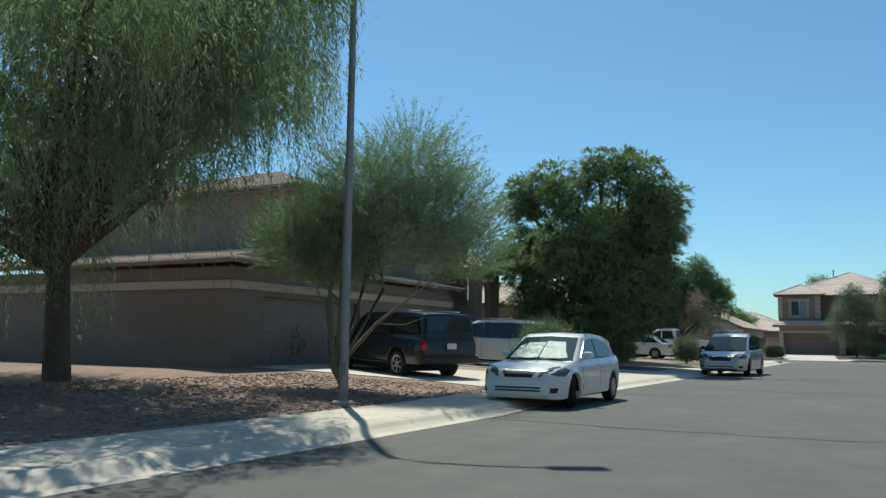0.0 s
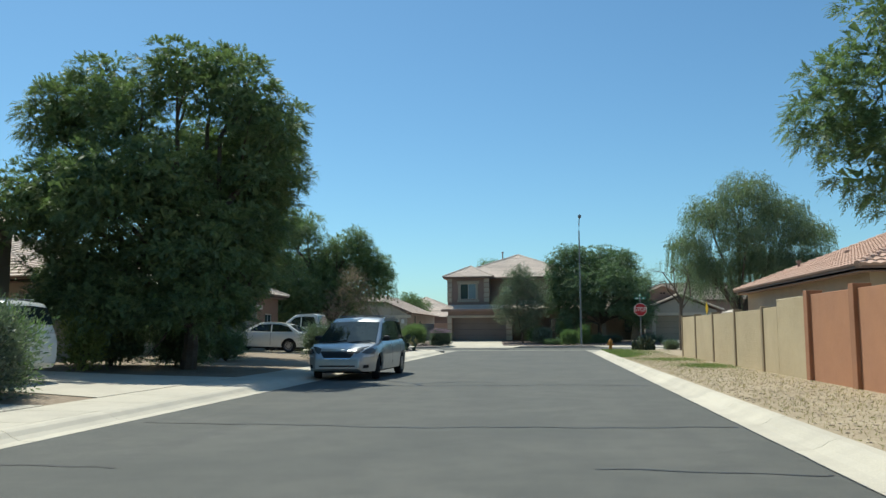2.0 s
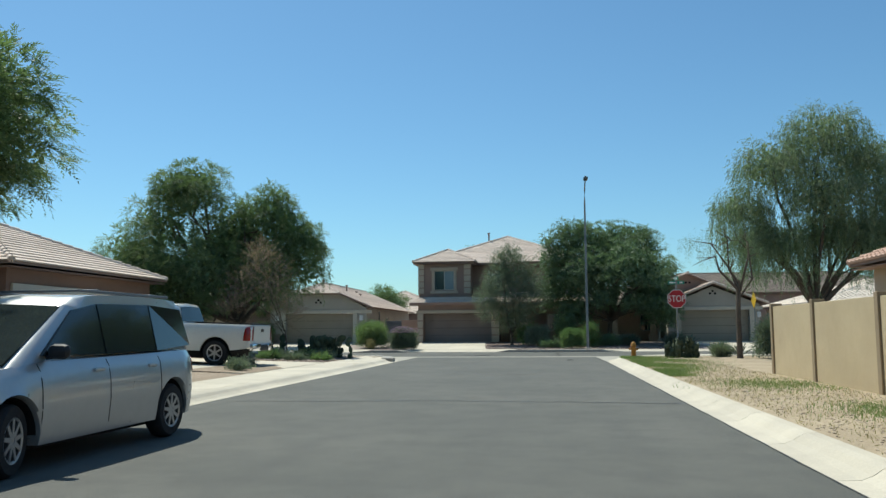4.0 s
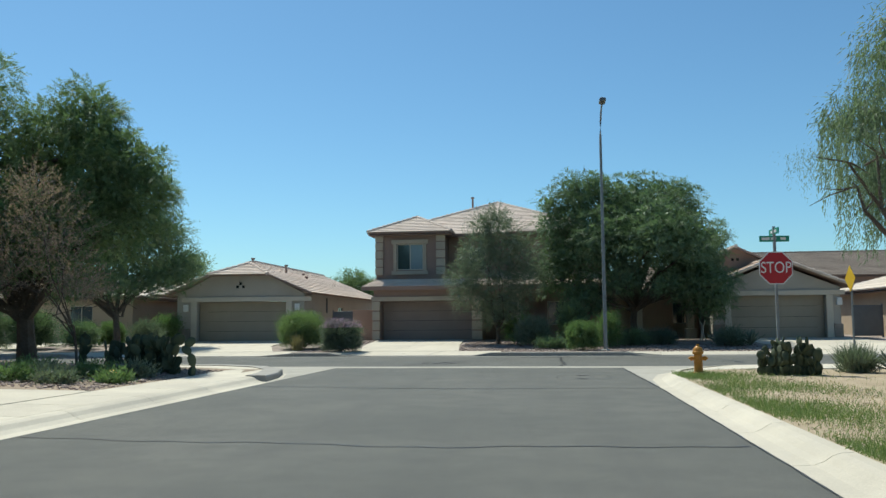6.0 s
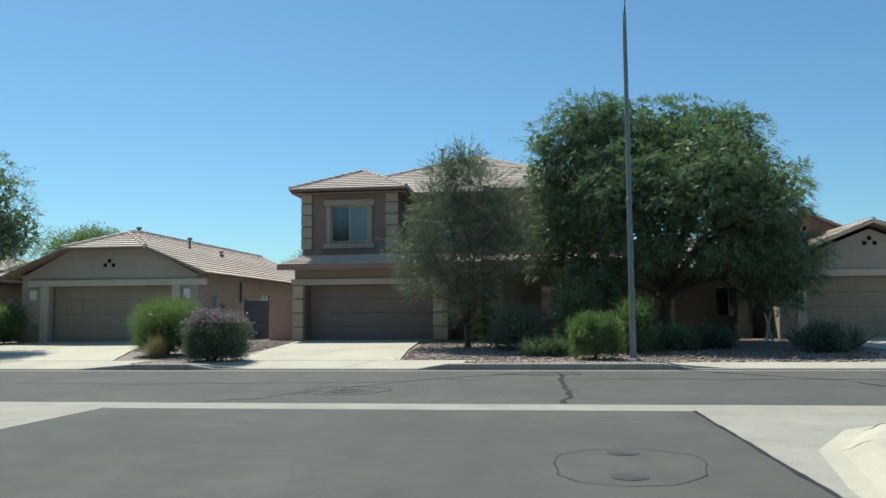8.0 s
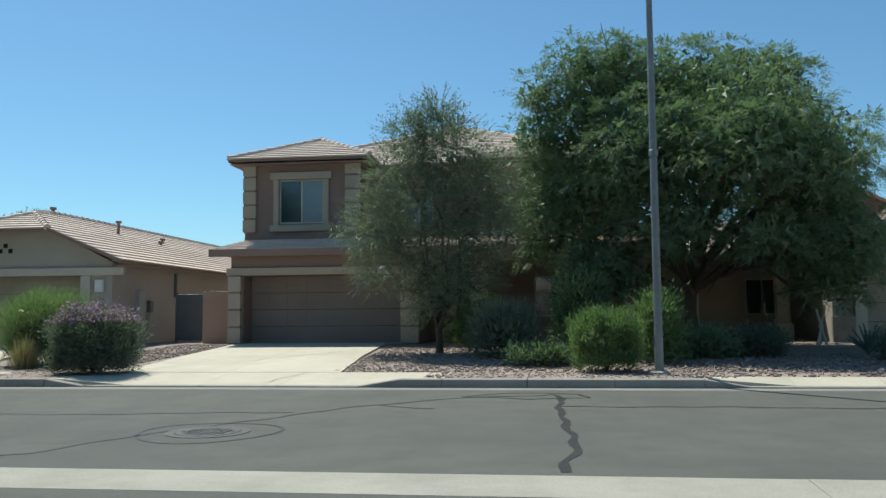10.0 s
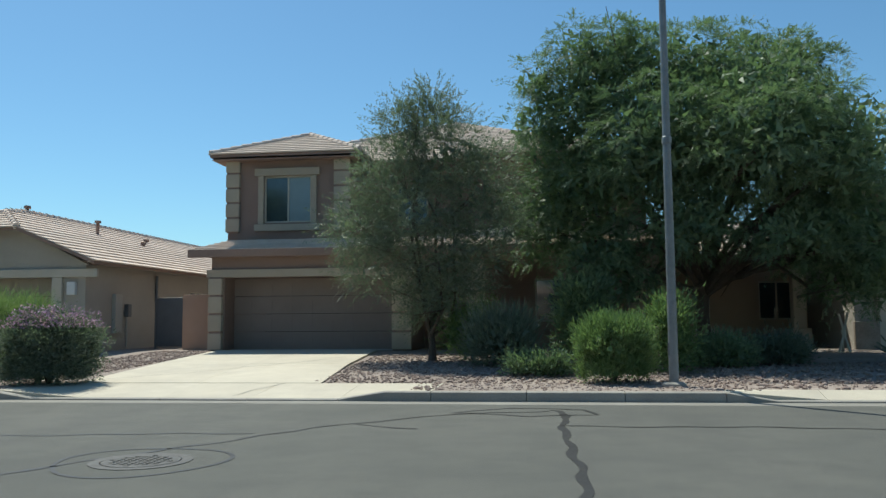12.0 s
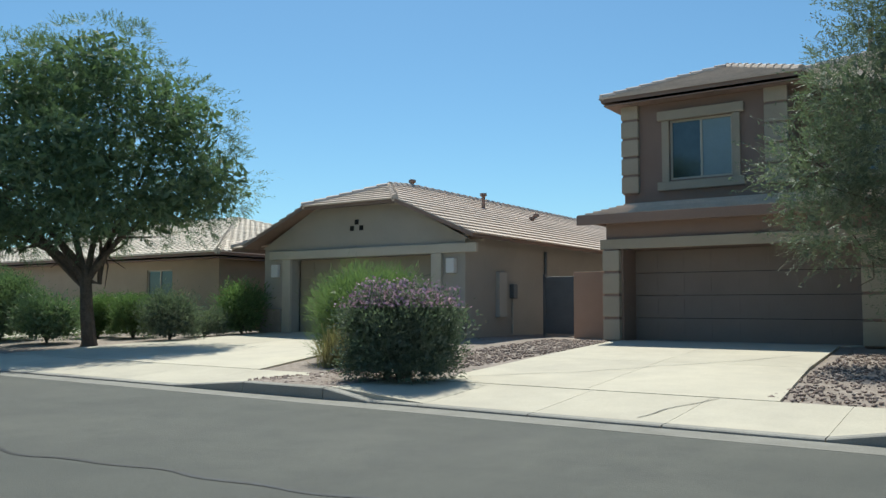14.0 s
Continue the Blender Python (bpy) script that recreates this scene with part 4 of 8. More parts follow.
# ---- houses ----
def window(parent, axis, face, a0, a1, z0, z1, out, blind=False, mullion=True):
    """A sliding window set into its opening: frame, panes, mullion, a black sheet for the unlit room. out: -1 or 1, the
    way out along the other axis.
    """
    w = thing("window", pose(0, 0, 0), "", "")
    for k in ("label", "category"):
        if k in w:
            del w[k]
    w.parent = parent

    def bx(bm, u0, u1, lo, hi, d0, d1):
        f0, f1 = sorted((face - out * d0, face - out * d1))
        return box(bm, u0, u1, f0, f1, lo, hi) if axis == 0 else box(bm, f0, f1, u0, u1, lo, hi)
    bm = B()
    t = 0.05
    bx(bm, a0, a1, z1 - t, z1, 0.04, 0.12)
    bx(bm, a0, a1, z0, z0 + t, 0.04, 0.12)
    bx(bm, a0, a0 + t, z0 + t, z1 - t, 0.04, 0.12)
    bx(bm, a1 - t, a1, z0 + t, z1 - t, 0.04, 0.12)
    m = (a0 + a1) / 2
    if mullion:
        bx(bm, m - 0.025, m + 0.025, z0 + t, z1 - t, 0.05, 0.11)
    part("window_frame", bm, FRAME_WHITE, w)
    part("pane", bx(B(), a0 + t, m - 0.025, z0 + t, z1 - t, 0.07, 0.09), WINDOW, w)
    part("pane", bx(B(), m + 0.025, a1 - t, z0 + t, z1 - t, 0.075, 0.095), BLIND_REFLECT if blind else WINDOW, w, "pane coloured for a pale blind and a bluish reflection" if blind else "")
    # near-black sheet: the room's darkness as colour, no real part
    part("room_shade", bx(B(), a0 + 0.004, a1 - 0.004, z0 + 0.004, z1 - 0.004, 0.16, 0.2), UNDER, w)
    return w


def garage_door(parent, axis, face, a0, a1, z0, z1, out, material, deep=0.3):
    """A sectional door: four rows of raised panels, set back in its opening."""
    d = new("garage_door")
    d.parent = parent
    rows, colsn = 4, 8
    h = (z1 - z0) / rows
    for r in range(rows):
        bm = B()
        lo, hi = z0 + r * h + 0.006, z0 + (r + 1) * h - 0.006
        f0, f1 = sorted((face - out * deep, face - out * (deep + 0.05)))
        box(bm, a0, a1, f0, f1, lo, hi) if axis == 0 else box(bm, f0, f1, a0, a1, lo, hi)
        cw = (a1 - a0) / colsn
        for c in range(colsn):
            g0, g1 = sorted((face - out * (deep - 0.012), face - out * deep))
            u0, u1 = a0 + c * cw + 0.07, a0 + (c + 1) * cw - 0.07
            pn = B()
            box(pn, u0, u1, g0, g1, lo + 0.09, hi - 0.09) if axis == 0 else box(pn, g0, g1, u0, u1, lo + 0.09, hi - 0.09)
            part("raised_panel", pn, material, d)
        part("door_section", bm, material, d)
    return d


def quoins(parent, x0, x1, y0, y1, z0, z1, n, mat_, mat_gap):
    """A column of stucco blocks with recessed joints."""
    part("column_core", box(B(), x0 + 0.03, x1 - 0.03, y0 + 0.03, y1 - 0.004, z0, z1), mat_gap, parent)
    h = (z1 - z0) / n
    for i in range(n):
        part("quoin", box(B(), x0, x1, y0, y1, z0 + i * h + 0.03, z0 + (i + 1) * h - 0.03, 0.012), mat_, parent)


def vent_pipe(parent, x, y, z, h=0.45):
    bm = tube(B(), [(x, y, z - 0.3), (x, y, z + h)], 0.06, 8)
    tube(bm, [(x, y, z + h), (x, y, z + h + 0.09)], [0.12, 0.11], 8)
    part("roof_vent", bm, FASCIA, parent)


def hip_roof(parent, x0, x1, y0, y1, ze, zr, tile, over=0.5, barrel=False, along=None, course=0.34):
    """A hip roof over a box; the ridge runs along the longer side."""
    a0, a1, b0, b1 = x0 - over, x1 + over, y0 - over, y1 + over
    if (a1 - a0) > (b1 - b0):
        r, m = (b1 - b0) / 2, (b0 + b1) / 2
        p, q = (a0 + r, m, zr), (a1 - r, m, zr)
        planes = [[(a0, b0, ze), (a1, b0, ze), q, p], [(a1, b0, ze), (a1, b1, ze), q], [(a1, b1, ze), (a0, b1, ze), p, q], [(a0, b1, ze), (a0, b0, ze), p]]
    else:
        r, m = (a1 - a0) / 2, (a0 + a1) / 2
        p, q = (m, b0 + r, zr), (m, b1 - r, zr)
        planes = [[(a0, b0, ze), (a1, b0, ze), p], [(a1, b0, ze), (a1, b1, ze), q, p], [(a1, b1, ze), (a0, b1, ze), q], [(a0, b1, ze), (a0, b0, ze), p, q]]
    for pl in planes:
        roof_plane(parent, pl, tile, course=course, barrel=barrel)
    ridge_caps(parent, p, q, tile)
    for c, e in (((a0, b0, ze), p), ((a1, b1, ze), q)):
        ridge_caps(parent, c, e, tile)
    for c in ((a1, b0, ze), (a0, b1, ze)):
        e = p if (Vector(c) - Vector(p)).length < (Vector(c) - Vector(q)).length else q
        ridge_caps(parent, c, e, tile)


# the brown two-storey house at the end of the street
ha = thing("two_storey_house", pose(0, 0, 0), "brown stucco two-storey house with beige quoins and tile roof", "house")
Z0 = 0.45
bm = B()
wall(bm, 0, 87.93, 0.3, -9.2, -3.38, Z0 - 0.6, 3.14, [(-8.8, -3.92, Z0 - 0.6, 2.53)])
wall(bm, 1, -9.2, 0.3, 88.23, 104, Z0 - 0.6, 3.14)
wall(bm, 1, -3.68, 0.3, 88.23, 90.4, Z0 - 0.6, 3.14)
wall(bm, 0, 90.4, 0.3, -3.38, 3.4, Z0 - 0.6, 3.4, [(-2.8, -1.9, Z0, 2.55), (0.0, 1.6, 1.2, 2.5)])
wall(bm, 1, 3.1, 0.3, 90.7, 104, Z0 - 0.6, 6.3)
wall(bm, 0, 104, 0.3, -9.2, 3.4, Z0 - 0.6, 6.3)
part("wall", bm, BROWN_STUCCO, ha)
bm = B()
wall(bm, 0, 89.6, 0.3, -9.4, -5.55, 3.0, 6.34, [(-8.24, -6.75, 4.29, 5.74)])
wall(bm, 1, -9.4, 0.3, 89.9, 104, 3.0, 6.34)
wall(bm, 1, -5.85, 0.3, 89.9, 91.4, 3.0, 6.34)
wall(bm, 0, 91.4, 0.3, -5.55, 3.1, 3.0, 6.34, [(-4.4, -3.4, 4.3, 5.6), (0.2, 1.7, 4.3, 5.6)])
part("upper_wall", bm, BROWN_STUCCO, ha)
part("garage_floor", box(B(), -8.9, -3.7, 88.2, 92, 0.3, 0.46), CONCRETE_GREY, ha)
part("garage_back", box(B(), -8.9, -3.7, 91.9, 92.0, 0.46, 3.0), UNDER, ha)
garage_door(ha, 0, 87.93, -8.8, -3.92, Z0, 2.53, -1, DOOR_BROWN, 0.75)
for a, b in ((-9.1, -8.804), (-3.916, -3.69)):
    part("garage_jamb", box(B(), a, b, 88.234, 88.95, 0.2, 2.84), BROWN_STUCCO, ha)
part("garage_head", box(B(), -8.80, -3.92, 88.234, 88.95, 2.535, 2.84), BROWN_STUCCO, ha)
window(ha, 0, 89.6, -8.24, -6.75, 4.29, 5.74, -1, True)
window(ha, 0, 91.4, 0.2, 1.7, 4.3, 5.6, -1)
window(ha, 0, 91.4, -4.4, -3.4, 4.3, 5.6, -1)
window(ha, 0, 90.4, 0.0, 1.6, 1.2, 2.5, -1)
part("front_door", box(B(), -2.8, -1.9, 90.5, 90.56, Z0, 2.55, 0.01), DOOR_BROWN, ha)
bm = B()
box(bm, -9.32, -3.26, 87.84, 87.926, 2.53, 2.76, 0.012)
part("lintel_band", bm, BEIGE_TRIM, ha)
bm = B()
box(bm, -8.52, -6.47, 89.48, 89.596, 5.74, 5.97, 0.012)
box(bm, -8.42, -8.24, 89.52, 89.597, 4.24, 5.737, 0.01)
box(bm, -6.75, -6.57, 89.52, 89.597, 4.24, 5.737, 0.01)
box(bm, -8.52, -6.47, 89.47, 89.595, 4.03, 4.237, 0.012)
part("window_surround", bm, BEIGE_TRIM, ha)
quoins(ha, -9.24, -8.84, 87.78, 87.926, Z0, 2.53, 4, BEIGE_TRIM, BROWN_STUCCO)
quoins(ha, -3.92, -3.38, 87.78, 87.926, Z0, 2.53, 4, BEIGE_TRIM, BROWN_STUCCO)
quoins(ha, -9.44, -9.0, 89.48, 89.597, 4.0, 6.3, 5, BEIGE_TRIM, BROWN_STUCCO)
quoins(ha, -6.02, -5.52, 89.48, 89.597, 4.0, 6.3, 5, BEIGE_TRIM, BROWN_STUCCO)
part("porch_column", box(B(), -1.86, -1.36, 87.9, 88.4, Z0 - 0.3, 2.9, 0.015), BEIGE_TRIM, ha)
part("porch_beam", box(B(), -3.38, 3.1, 87.9, 88.35, 2.9, 3.15, 0.015), BROWN_STUCCO, ha)
part("porch_column", box(B(), 2.6, 3.1, 87.9, 88.4, Z0 - 0.3, 2.9, 0.015), BEIGE_TRIM, ha)
# the skirt roof over the garage
roof_plane(ha, [(-9.78, 87.68, 3.30), (-2.8, 87.68, 3.30), (-2.8, 89.58, 3.76), (-9.3, 89.58, 3.76)], TILE, course=0.30)
roof_plane(ha, [(-9.78, 92.0, 3.30), (-9.78, 87.68, 3.30), (-9.41, 89.58, 3.72), (-9.41, 92.0, 3.72)], TILE, course=0.30)
roof_plane(ha, [(-2.8, 87.68, 3.30), (3.6, 87.68, 3.30), (3.6, 91.38, 4.17), (-2.8, 91.38, 4.17)], TILE, course=0.30)
part("fascia_board", box(B(), -9.8, 3.6, 87.61, 87.675, 3.1, 3.32, 0.008), FASCIA, ha)
part("porch_ceiling", box(B(), -9.2, 3.3, 87.68, 87.92, 3.14, 3.17), FASCIA, ha)
# upper roofs: the bay's and the main one
roof_plane(ha, [(-9.80, 89.1, 6.38), (-5.12, 89.1, 6.38), (-7.45, 91.9, 7.5)], TILE, course=0.33)
roof_plane(ha, [(-5.12, 89.1, 6.38), (-5.12, 93.5, 6.38), (-7.45, 93.5, 7.5), (-7.45, 91.9, 7.5)], TILE, course=0.33)
roof_plane(ha, [(-9.80, 93.5, 6.38), (-9.80, 89.1, 6.38), (-7.45, 91.9, 7.5), (-7.45, 93.5, 7.5)], TILE, course=0.33)
for a, b in (((-9.80, 89.1, 6.40), (-7.45, 91.9, 7.52)), ((-5.12, 89.1, 6.40), (-7.45, 91.9, 7.52)), ((-7.45, 91.9, 7.52), (-7.45, 94, 7.52))):
    ridge_caps(ha, a, b, TILE, 0.09)
hip_roof(ha, -9.3, 3.1, 91.4, 104, 6.38, 9.05, TILE, 0.5)
roof_plane(ha, [(-2.2, 90.2, 6.38), (2.6, 90.2, 6.38), (0.2, 93.4, 7.45)], TILE, course=0.33)
roof_plane(ha, [(2.6, 90.2, 6.38), (2.6, 94.2, 6.38), (0.2, 94.6, 7.45), (0.2, 93.4, 7.45)], TILE, course=0.33)
roof_plane(ha, [(-2.2, 94.2, 6.38), (-2.2, 90.2, 6.38), (0.2, 93.4, 7.45), (0.2, 94.6, 7.45)], TILE, course=0.33)
part("soffit", box(B(), -9.75, -5.15, 89.15, 91.3, 6.2, 6.23), FASCIA, ha)
part("soffit", box(B(), -5.14, 3.5, 90.3, 91.4, 6.2, 6.23), FASCIA, ha)
vent_pipe(ha, -4.6, 96.4, 8.75)


def tan_house(name, x0, x1, yf, yb, clipped, label, wallm, door, tile, gx0, gx1, ridge_z, eave_z=3.05, base=0.45, vents=True, trim=None):
    """A one-storey house whose garage gable faces -y: beam on two piers, sectional door, vents, a tiled roof with the ridge running back."""
    h = thing(name, pose(0, 0, 0), label, "house")
    xm = (x0 + x1) / 2
    k = (ridge_z - eave_z) / (xm - x0)
    trim = trim or PALE_STUCCO
    bm = B()
    wall(bm, 0, yf, 0.3, x0 + 0.5, x1 - 0.5, base - 0.6, eave_z - 0.1, [(gx0, gx1, base - 0.6, 2.6)])
    wall(bm, 1, x0 + 0.5, 0.3, yf + 0.3, yb, base - 0.6, eave_z - 0.1)
    wall(bm, 0, yb, 0.3, x0 + 0.5, x1 - 0.5, base - 0.6, eave_z - 0.1)
    k = 0.42 if clipped else k
    zc = eave_z + k * 2.42 if clipped else ridge_z
    c0 = x0 + (zc - eave_z) / k
    prism(bm, [(x0 + 0.4, eave_z - 0.1), (x1 - 0.4, eave_z - 0.1), (x1 - (c0 - x0) - 0.1, zc - 0.04), (c0 + 0.1, zc - 0.04)] if clipped else [(x0 + 0.4, eave_z - 0.1), (x1 - 0.4, eave_z - 0.1), (xm, ridge_z - 0.25)], 1, yf, yf + 0.3)
    part("wall", bm, wallm, h)
    part("side_wall", wall(B(), 1, x1 - 0.8, 0.3, yf + 0.3, yb, base - 0.6, eave_z + 0.06, [(yf + 7.2, yf + 8.4, 1.4, 2.4)]), wallm, h)
    window(h, 1, x1 - 0.5, yf + 7.2, yf + 8.4, 1.4, 2.4, 1)
    garage_door(h, 0, yf, gx0, gx1, base, 2.6, -1, door, 0.35)
    part("garage_back", box(B(), gx0, gx1, yf + 1.4, yf + 1.5, base, 2.6), UNDER, h)
    part("beam", box(B(), x0 + (0.8 if clipped else 0.3), x1 - (0.1 if clipped else 0.3), yf - 0.12, yf - 0.004, 2.60, 2.84, 0.012), trim, h)
    for a, b in ((gx0 - 0.32, gx0), (gx1, gx1 + 0.32)):
        part("pier", box(B(), a, b, yf - 0.10, yf - 0.004, base, 2.597, 0.012), trim, h)
    for a, b in ((x0 + 0.45, gx0 - 0.325), (gx1 + 0.325, x1 - 0.45)):
        part("plinth", box(B(), a, b, yf - 0.14, yf - 0.003, base - 0.1, 1.15, 0.02), STONE, h)
    for lx in (gx0 - 0.62, gx1 + 0.62):
        bm = box(B(), lx - 0.13, lx + 0.13, yf - 0.14, yf - 0.002, 2.08, 2.46, 0.02)
        part("wall_lamp", bm, SIGN_WHITE, h, "pale square wall lamp")
    if vents:
        for dx, dz in ((-0.17, 0.0), (0.17, 0.0), (0.0, 0.17)):
            part("gable_vent", lathe(B(), [(0.0, 0.02), (0.085, 0.02), (0.1, 0.0)], 4, pose(xm + dx, yf, zc - (0.66 if clipped else 0.75) + dz, 90, 0, 0) @ pose(0, 0, 0, 0, 0, 45)), UNDER, h)
    yo, yr = yf - 0.45, yb + 0.5
    if clipped:
        top = (xm - 0.05, yo + 2.0, eave_z + k * (x1 - xm + 0.05))
        peak = (xm - 0.55, yo + 3.7, eave_z + k * (x1 - xm + 0.55))
        far = (peak[0], yr, peak[2])
        left = x0 - 1.15
        roof_plane(h, [(x1, yo, eave_z), (x1, yr, eave_z), far, peak, top, (x1 - (c0 - x0), yo, zc)], tile)
        roof_plane(h, [(x0, yo + 5.0, eave_z), (x0, yo, eave_z), (c0, yo, zc), (top[0], top[1], top[2] - 0.03), (top[0], yo + 5.0, top[2] - 0.03)], tile)
        roof_plane(h, [(left, yr, eave_z), (left, yo + 0.6, eave_z), peak, far], tile)
        roof_plane(h, [(left, yo + 0.6, eave_z), (x1, yo + 0.6, eave_z), peak], tile)
        roof_plane(h, [(c0, yo, zc), (x1 - (c0 - x0), yo, zc), top], tile, course=0.3)
        for a, b in (((c0, yo, zc), top), ((x1 - (c0 - x0), yo, zc), top), (top, peak), (peak, far), ((left, yo + 0.6, eave_z), peak)):
            ridge_caps(h, a, b, tile)
    else:
        roof_plane(h, [(x1, yo, eave_z), (x1, yr, eave_z), (xm, yr, ridge_z), (xm, yo, ridge_z)], tile)
        roof_plane(h, [(x0, yr, eave_z), (x0, yo, eave_z), (xm, yo, ridge_z), (xm, yr, ridge_z)], tile)
        ridge_caps(h, (xm, yo, ridge_z), (xm, yr, ridge_z), tile)
        for s in (x0, x1):
            ridge_caps(h, (s, yo, eave_z), (xm, yo, ridge_z), tile, 0.09)
    return h


hb = tan_house("garage_house", -20.65, -12.45, 87.75, 106, True, "tan one-storey stucco house with a tiled roof and wide garage", TAN_STUCCO, DOOR_TAN, TILE, -19.0, -13.95, 5.0)
vent_pipe(hb, -17.1, 91.1, 5.0, 0.16)
vent_pipe(hb, -15.8, 93.3, 4.46, 0.42)
vent_pipe(hb, -15.9, 97.2, 4.45, 0.12)
vent_pipe(hb, -15.2, 95.6, 4.2, 0.08)
part("electric_panel", box(B(), -12.946, -12.82, 89.25, 89.66, 0.95, 2.15, 0.012), GREY_TAN, hb, "pale grey electric panel")
part("electric_meter", box(B(), -12.946, -12.80, 90.0, 90.22, 1.45, 1.85, 0.02), GREY_METAL, hb, "grey electric meter")
part("conduit", tube(B(), [(-12.91, 90.11, 0.5), (-12.91, 90.11, 1.45)], 0.025, 8), GREY_TAN, hb)
part("conduit", tube(B(), [(-12.90, 92.1, 2.0), (-12.90, 92.1, 2.85)], 0.05, 8), GREY_METAL, hb)
hc = tan_house("garage_house", 7.85, 15.05, 88.1, 104, False, "tan one-storey stucco house with a gabled tile roof and garage", TAN_STUCCO, DOOR_TAN, TILE, 9.25, 13.85, 4.5)
# the brown cross gable over its roof
part("gable_wall", prism(B(), [(8.5, 3.0), (12.7, 3.0), (12.7, 4.5), (10.6, 5.42), (8.5, 4.5)], 1, 93.0, 93.3), BROWN_STUCCO, hc, "brown stucco gable")
for dx in (-0.14, 0.14):
    part("gable_vent", box(B(), 10.6 + dx - 0.07, 10.6 + dx + 0.07, 92.97, 92.996, 4.72, 4.86), UNDER, hc)
roof_plane(hc, [(12.95, 92.6, 4.43), (12.95, 103, 4.43), (10.6, 103, 5.5), (10.6, 92.6, 5.5)], TILE)
roof_plane(hc, [(8.25, 103, 4.43), (8.25, 92.6, 4.43), (10.6, 92.6, 5.5), (10.6, 103, 5.5)], TILE)
ridge_caps(hc, (10.6, 92.6, 5.5), (10.6, 103, 5.5), TILE)
# porch house between, mostly behind the mesquite
hm = thing("porch_house", pose(0, 0, 0), "peach stucco house with a covered porch behind trees", "house")
part("wall", wall(B(), 0, 92, 0.3, 3.8, 8.34, -0.1, 3.0, [(6.9, 8.0, 1.2, 2.4)]), PEACH_STUCCO, hm)
window(hm, 0, 92, 6.9, 8.0, 1.2, 2.4, -1)
for x in (4.9, 7.6):
    part("porch_column", box(B(), x - 0.18, x + 0.18, 90.2, 90.56, 0.3, 2.7, 0.02), PALE_STUCCO, hm)
    part("column_base", box(B(), x - 0.28, x + 0.28, 90.1, 90.66, 0.3, 0.95, 0.02), PALE_STUCCO, hm)
part("porch_beam", box(B(), 4.4, 8.3, 90.2, 90.56, 2.7, 3.0, 0.02), PEACH_STUCCO, hm)
roof_plane(hm, [(4.0, 89.7, 3.05), (7.8, 89.7, 3.05), (7.8, 95.9, 4.7), (4.0, 95.9, 4.7)], TILE)

# side gate and orange return walls by the brown house
gate = thing("side_gate", pose(0, 0, 0), "dark grey metal side gate", "gate")
part("gate_panel", box(B(), -12.1, -10.67, 90.4, 90.45, 0.5, 2.05, 0.01), GREY_METAL, gate)
for x in (-12.1, -10.73):
    part("gate_post", box(B(), x, x + 0.06, 90.36, 90.5, 0.4, 2.12, 0.006), GREY_METAL, gate)
gate2 = thing("side_gate", pose(0, 0, 0), "dark grey metal side gate", "gate")
part("gate_panel", box(B(), 15.75, 17.2, 90.0, 90.05, 0.5, 2.1, 0.01), GREY_METAL, gate2)
for x in (15.72, 17.17):
    part("gate_post", box(B(), x, x + 0.06, 89.96, 90.1, 0.3, 2.16, 0.006), GREY_METAL, gate2)
ow = tagged(new("yard_wall_orange"), "peach stucco yard wall beside the gate", "wall", "", "structure")
part("wall_block", box(B(), -10.64, -9.22, 89.2, 89.4, 0.2, 2.1, 0.015), PEACH_WALL, ow)
part("wall_block", box(B(), -10.22, -10.02, 89.4, 104, 0.2, 2.1, 0.015), TAN_STUCCO, ow, "tan stucco return wall")
part("wall_block", box(B(), 3.4, 3.8, 91.0, 91.2, 0.2, 2.0, 0.015), WALL_ORANGE, ow)
part("wall_block", box(B(), 3.4, 5.5, 98.0, 98.2, 0.2, 4.4, 0.015), BROWN_STUCCO, ow)


# far and side houses in the same manner
def plain_house(name, x0, x1, y0, y1, ze, zr, wallm, tile, label, barrel=False, base=0.3, over=0.5, front=None, windows=()):
    """A stucco house with a hip roof; windows: (axis, face, a0, a1, z0, z1, out)."""
    h = thing(name, pose(0, 0, 0), label, "house")
    bm = B()
    def holes(axis, face):
        return [w[2:6] for w in windows if w[0] == axis and abs(w[1] - face) < 0.01]
    wall(bm, 0, y0, 0.3, x0, x1, base - 0.5, ze - 0.1, holes(0, y0))
    wall(bm, 0, y1, -0.3, x0, x1, base - 0.5, ze - 0.1, holes(0, y1))
    wall(bm, 1, x0, 0.3, y0 + 0.3, y1 - 0.3, base - 0.5, ze - 0.1, holes(1, x0))
    wall(bm, 1, x1, -0.3, y0 + 0.3, y1 - 0.3, base - 0.5, ze - 0.1, holes(1, x1))
    part("wall", bm, wallm, h)
    for w in windows:
        window(h, *w)
    part("soffit", box(B(), x0 - over + 0.05, x1 + over - 0.05, y0 - over + 0.05, y1 + over - 0.05, ze - 0.19, ze - 0.165), FASCIA, h)
    hip_roof(h, x0, x1, y0, y1, ze, zr, tile, over, barrel)
    return h


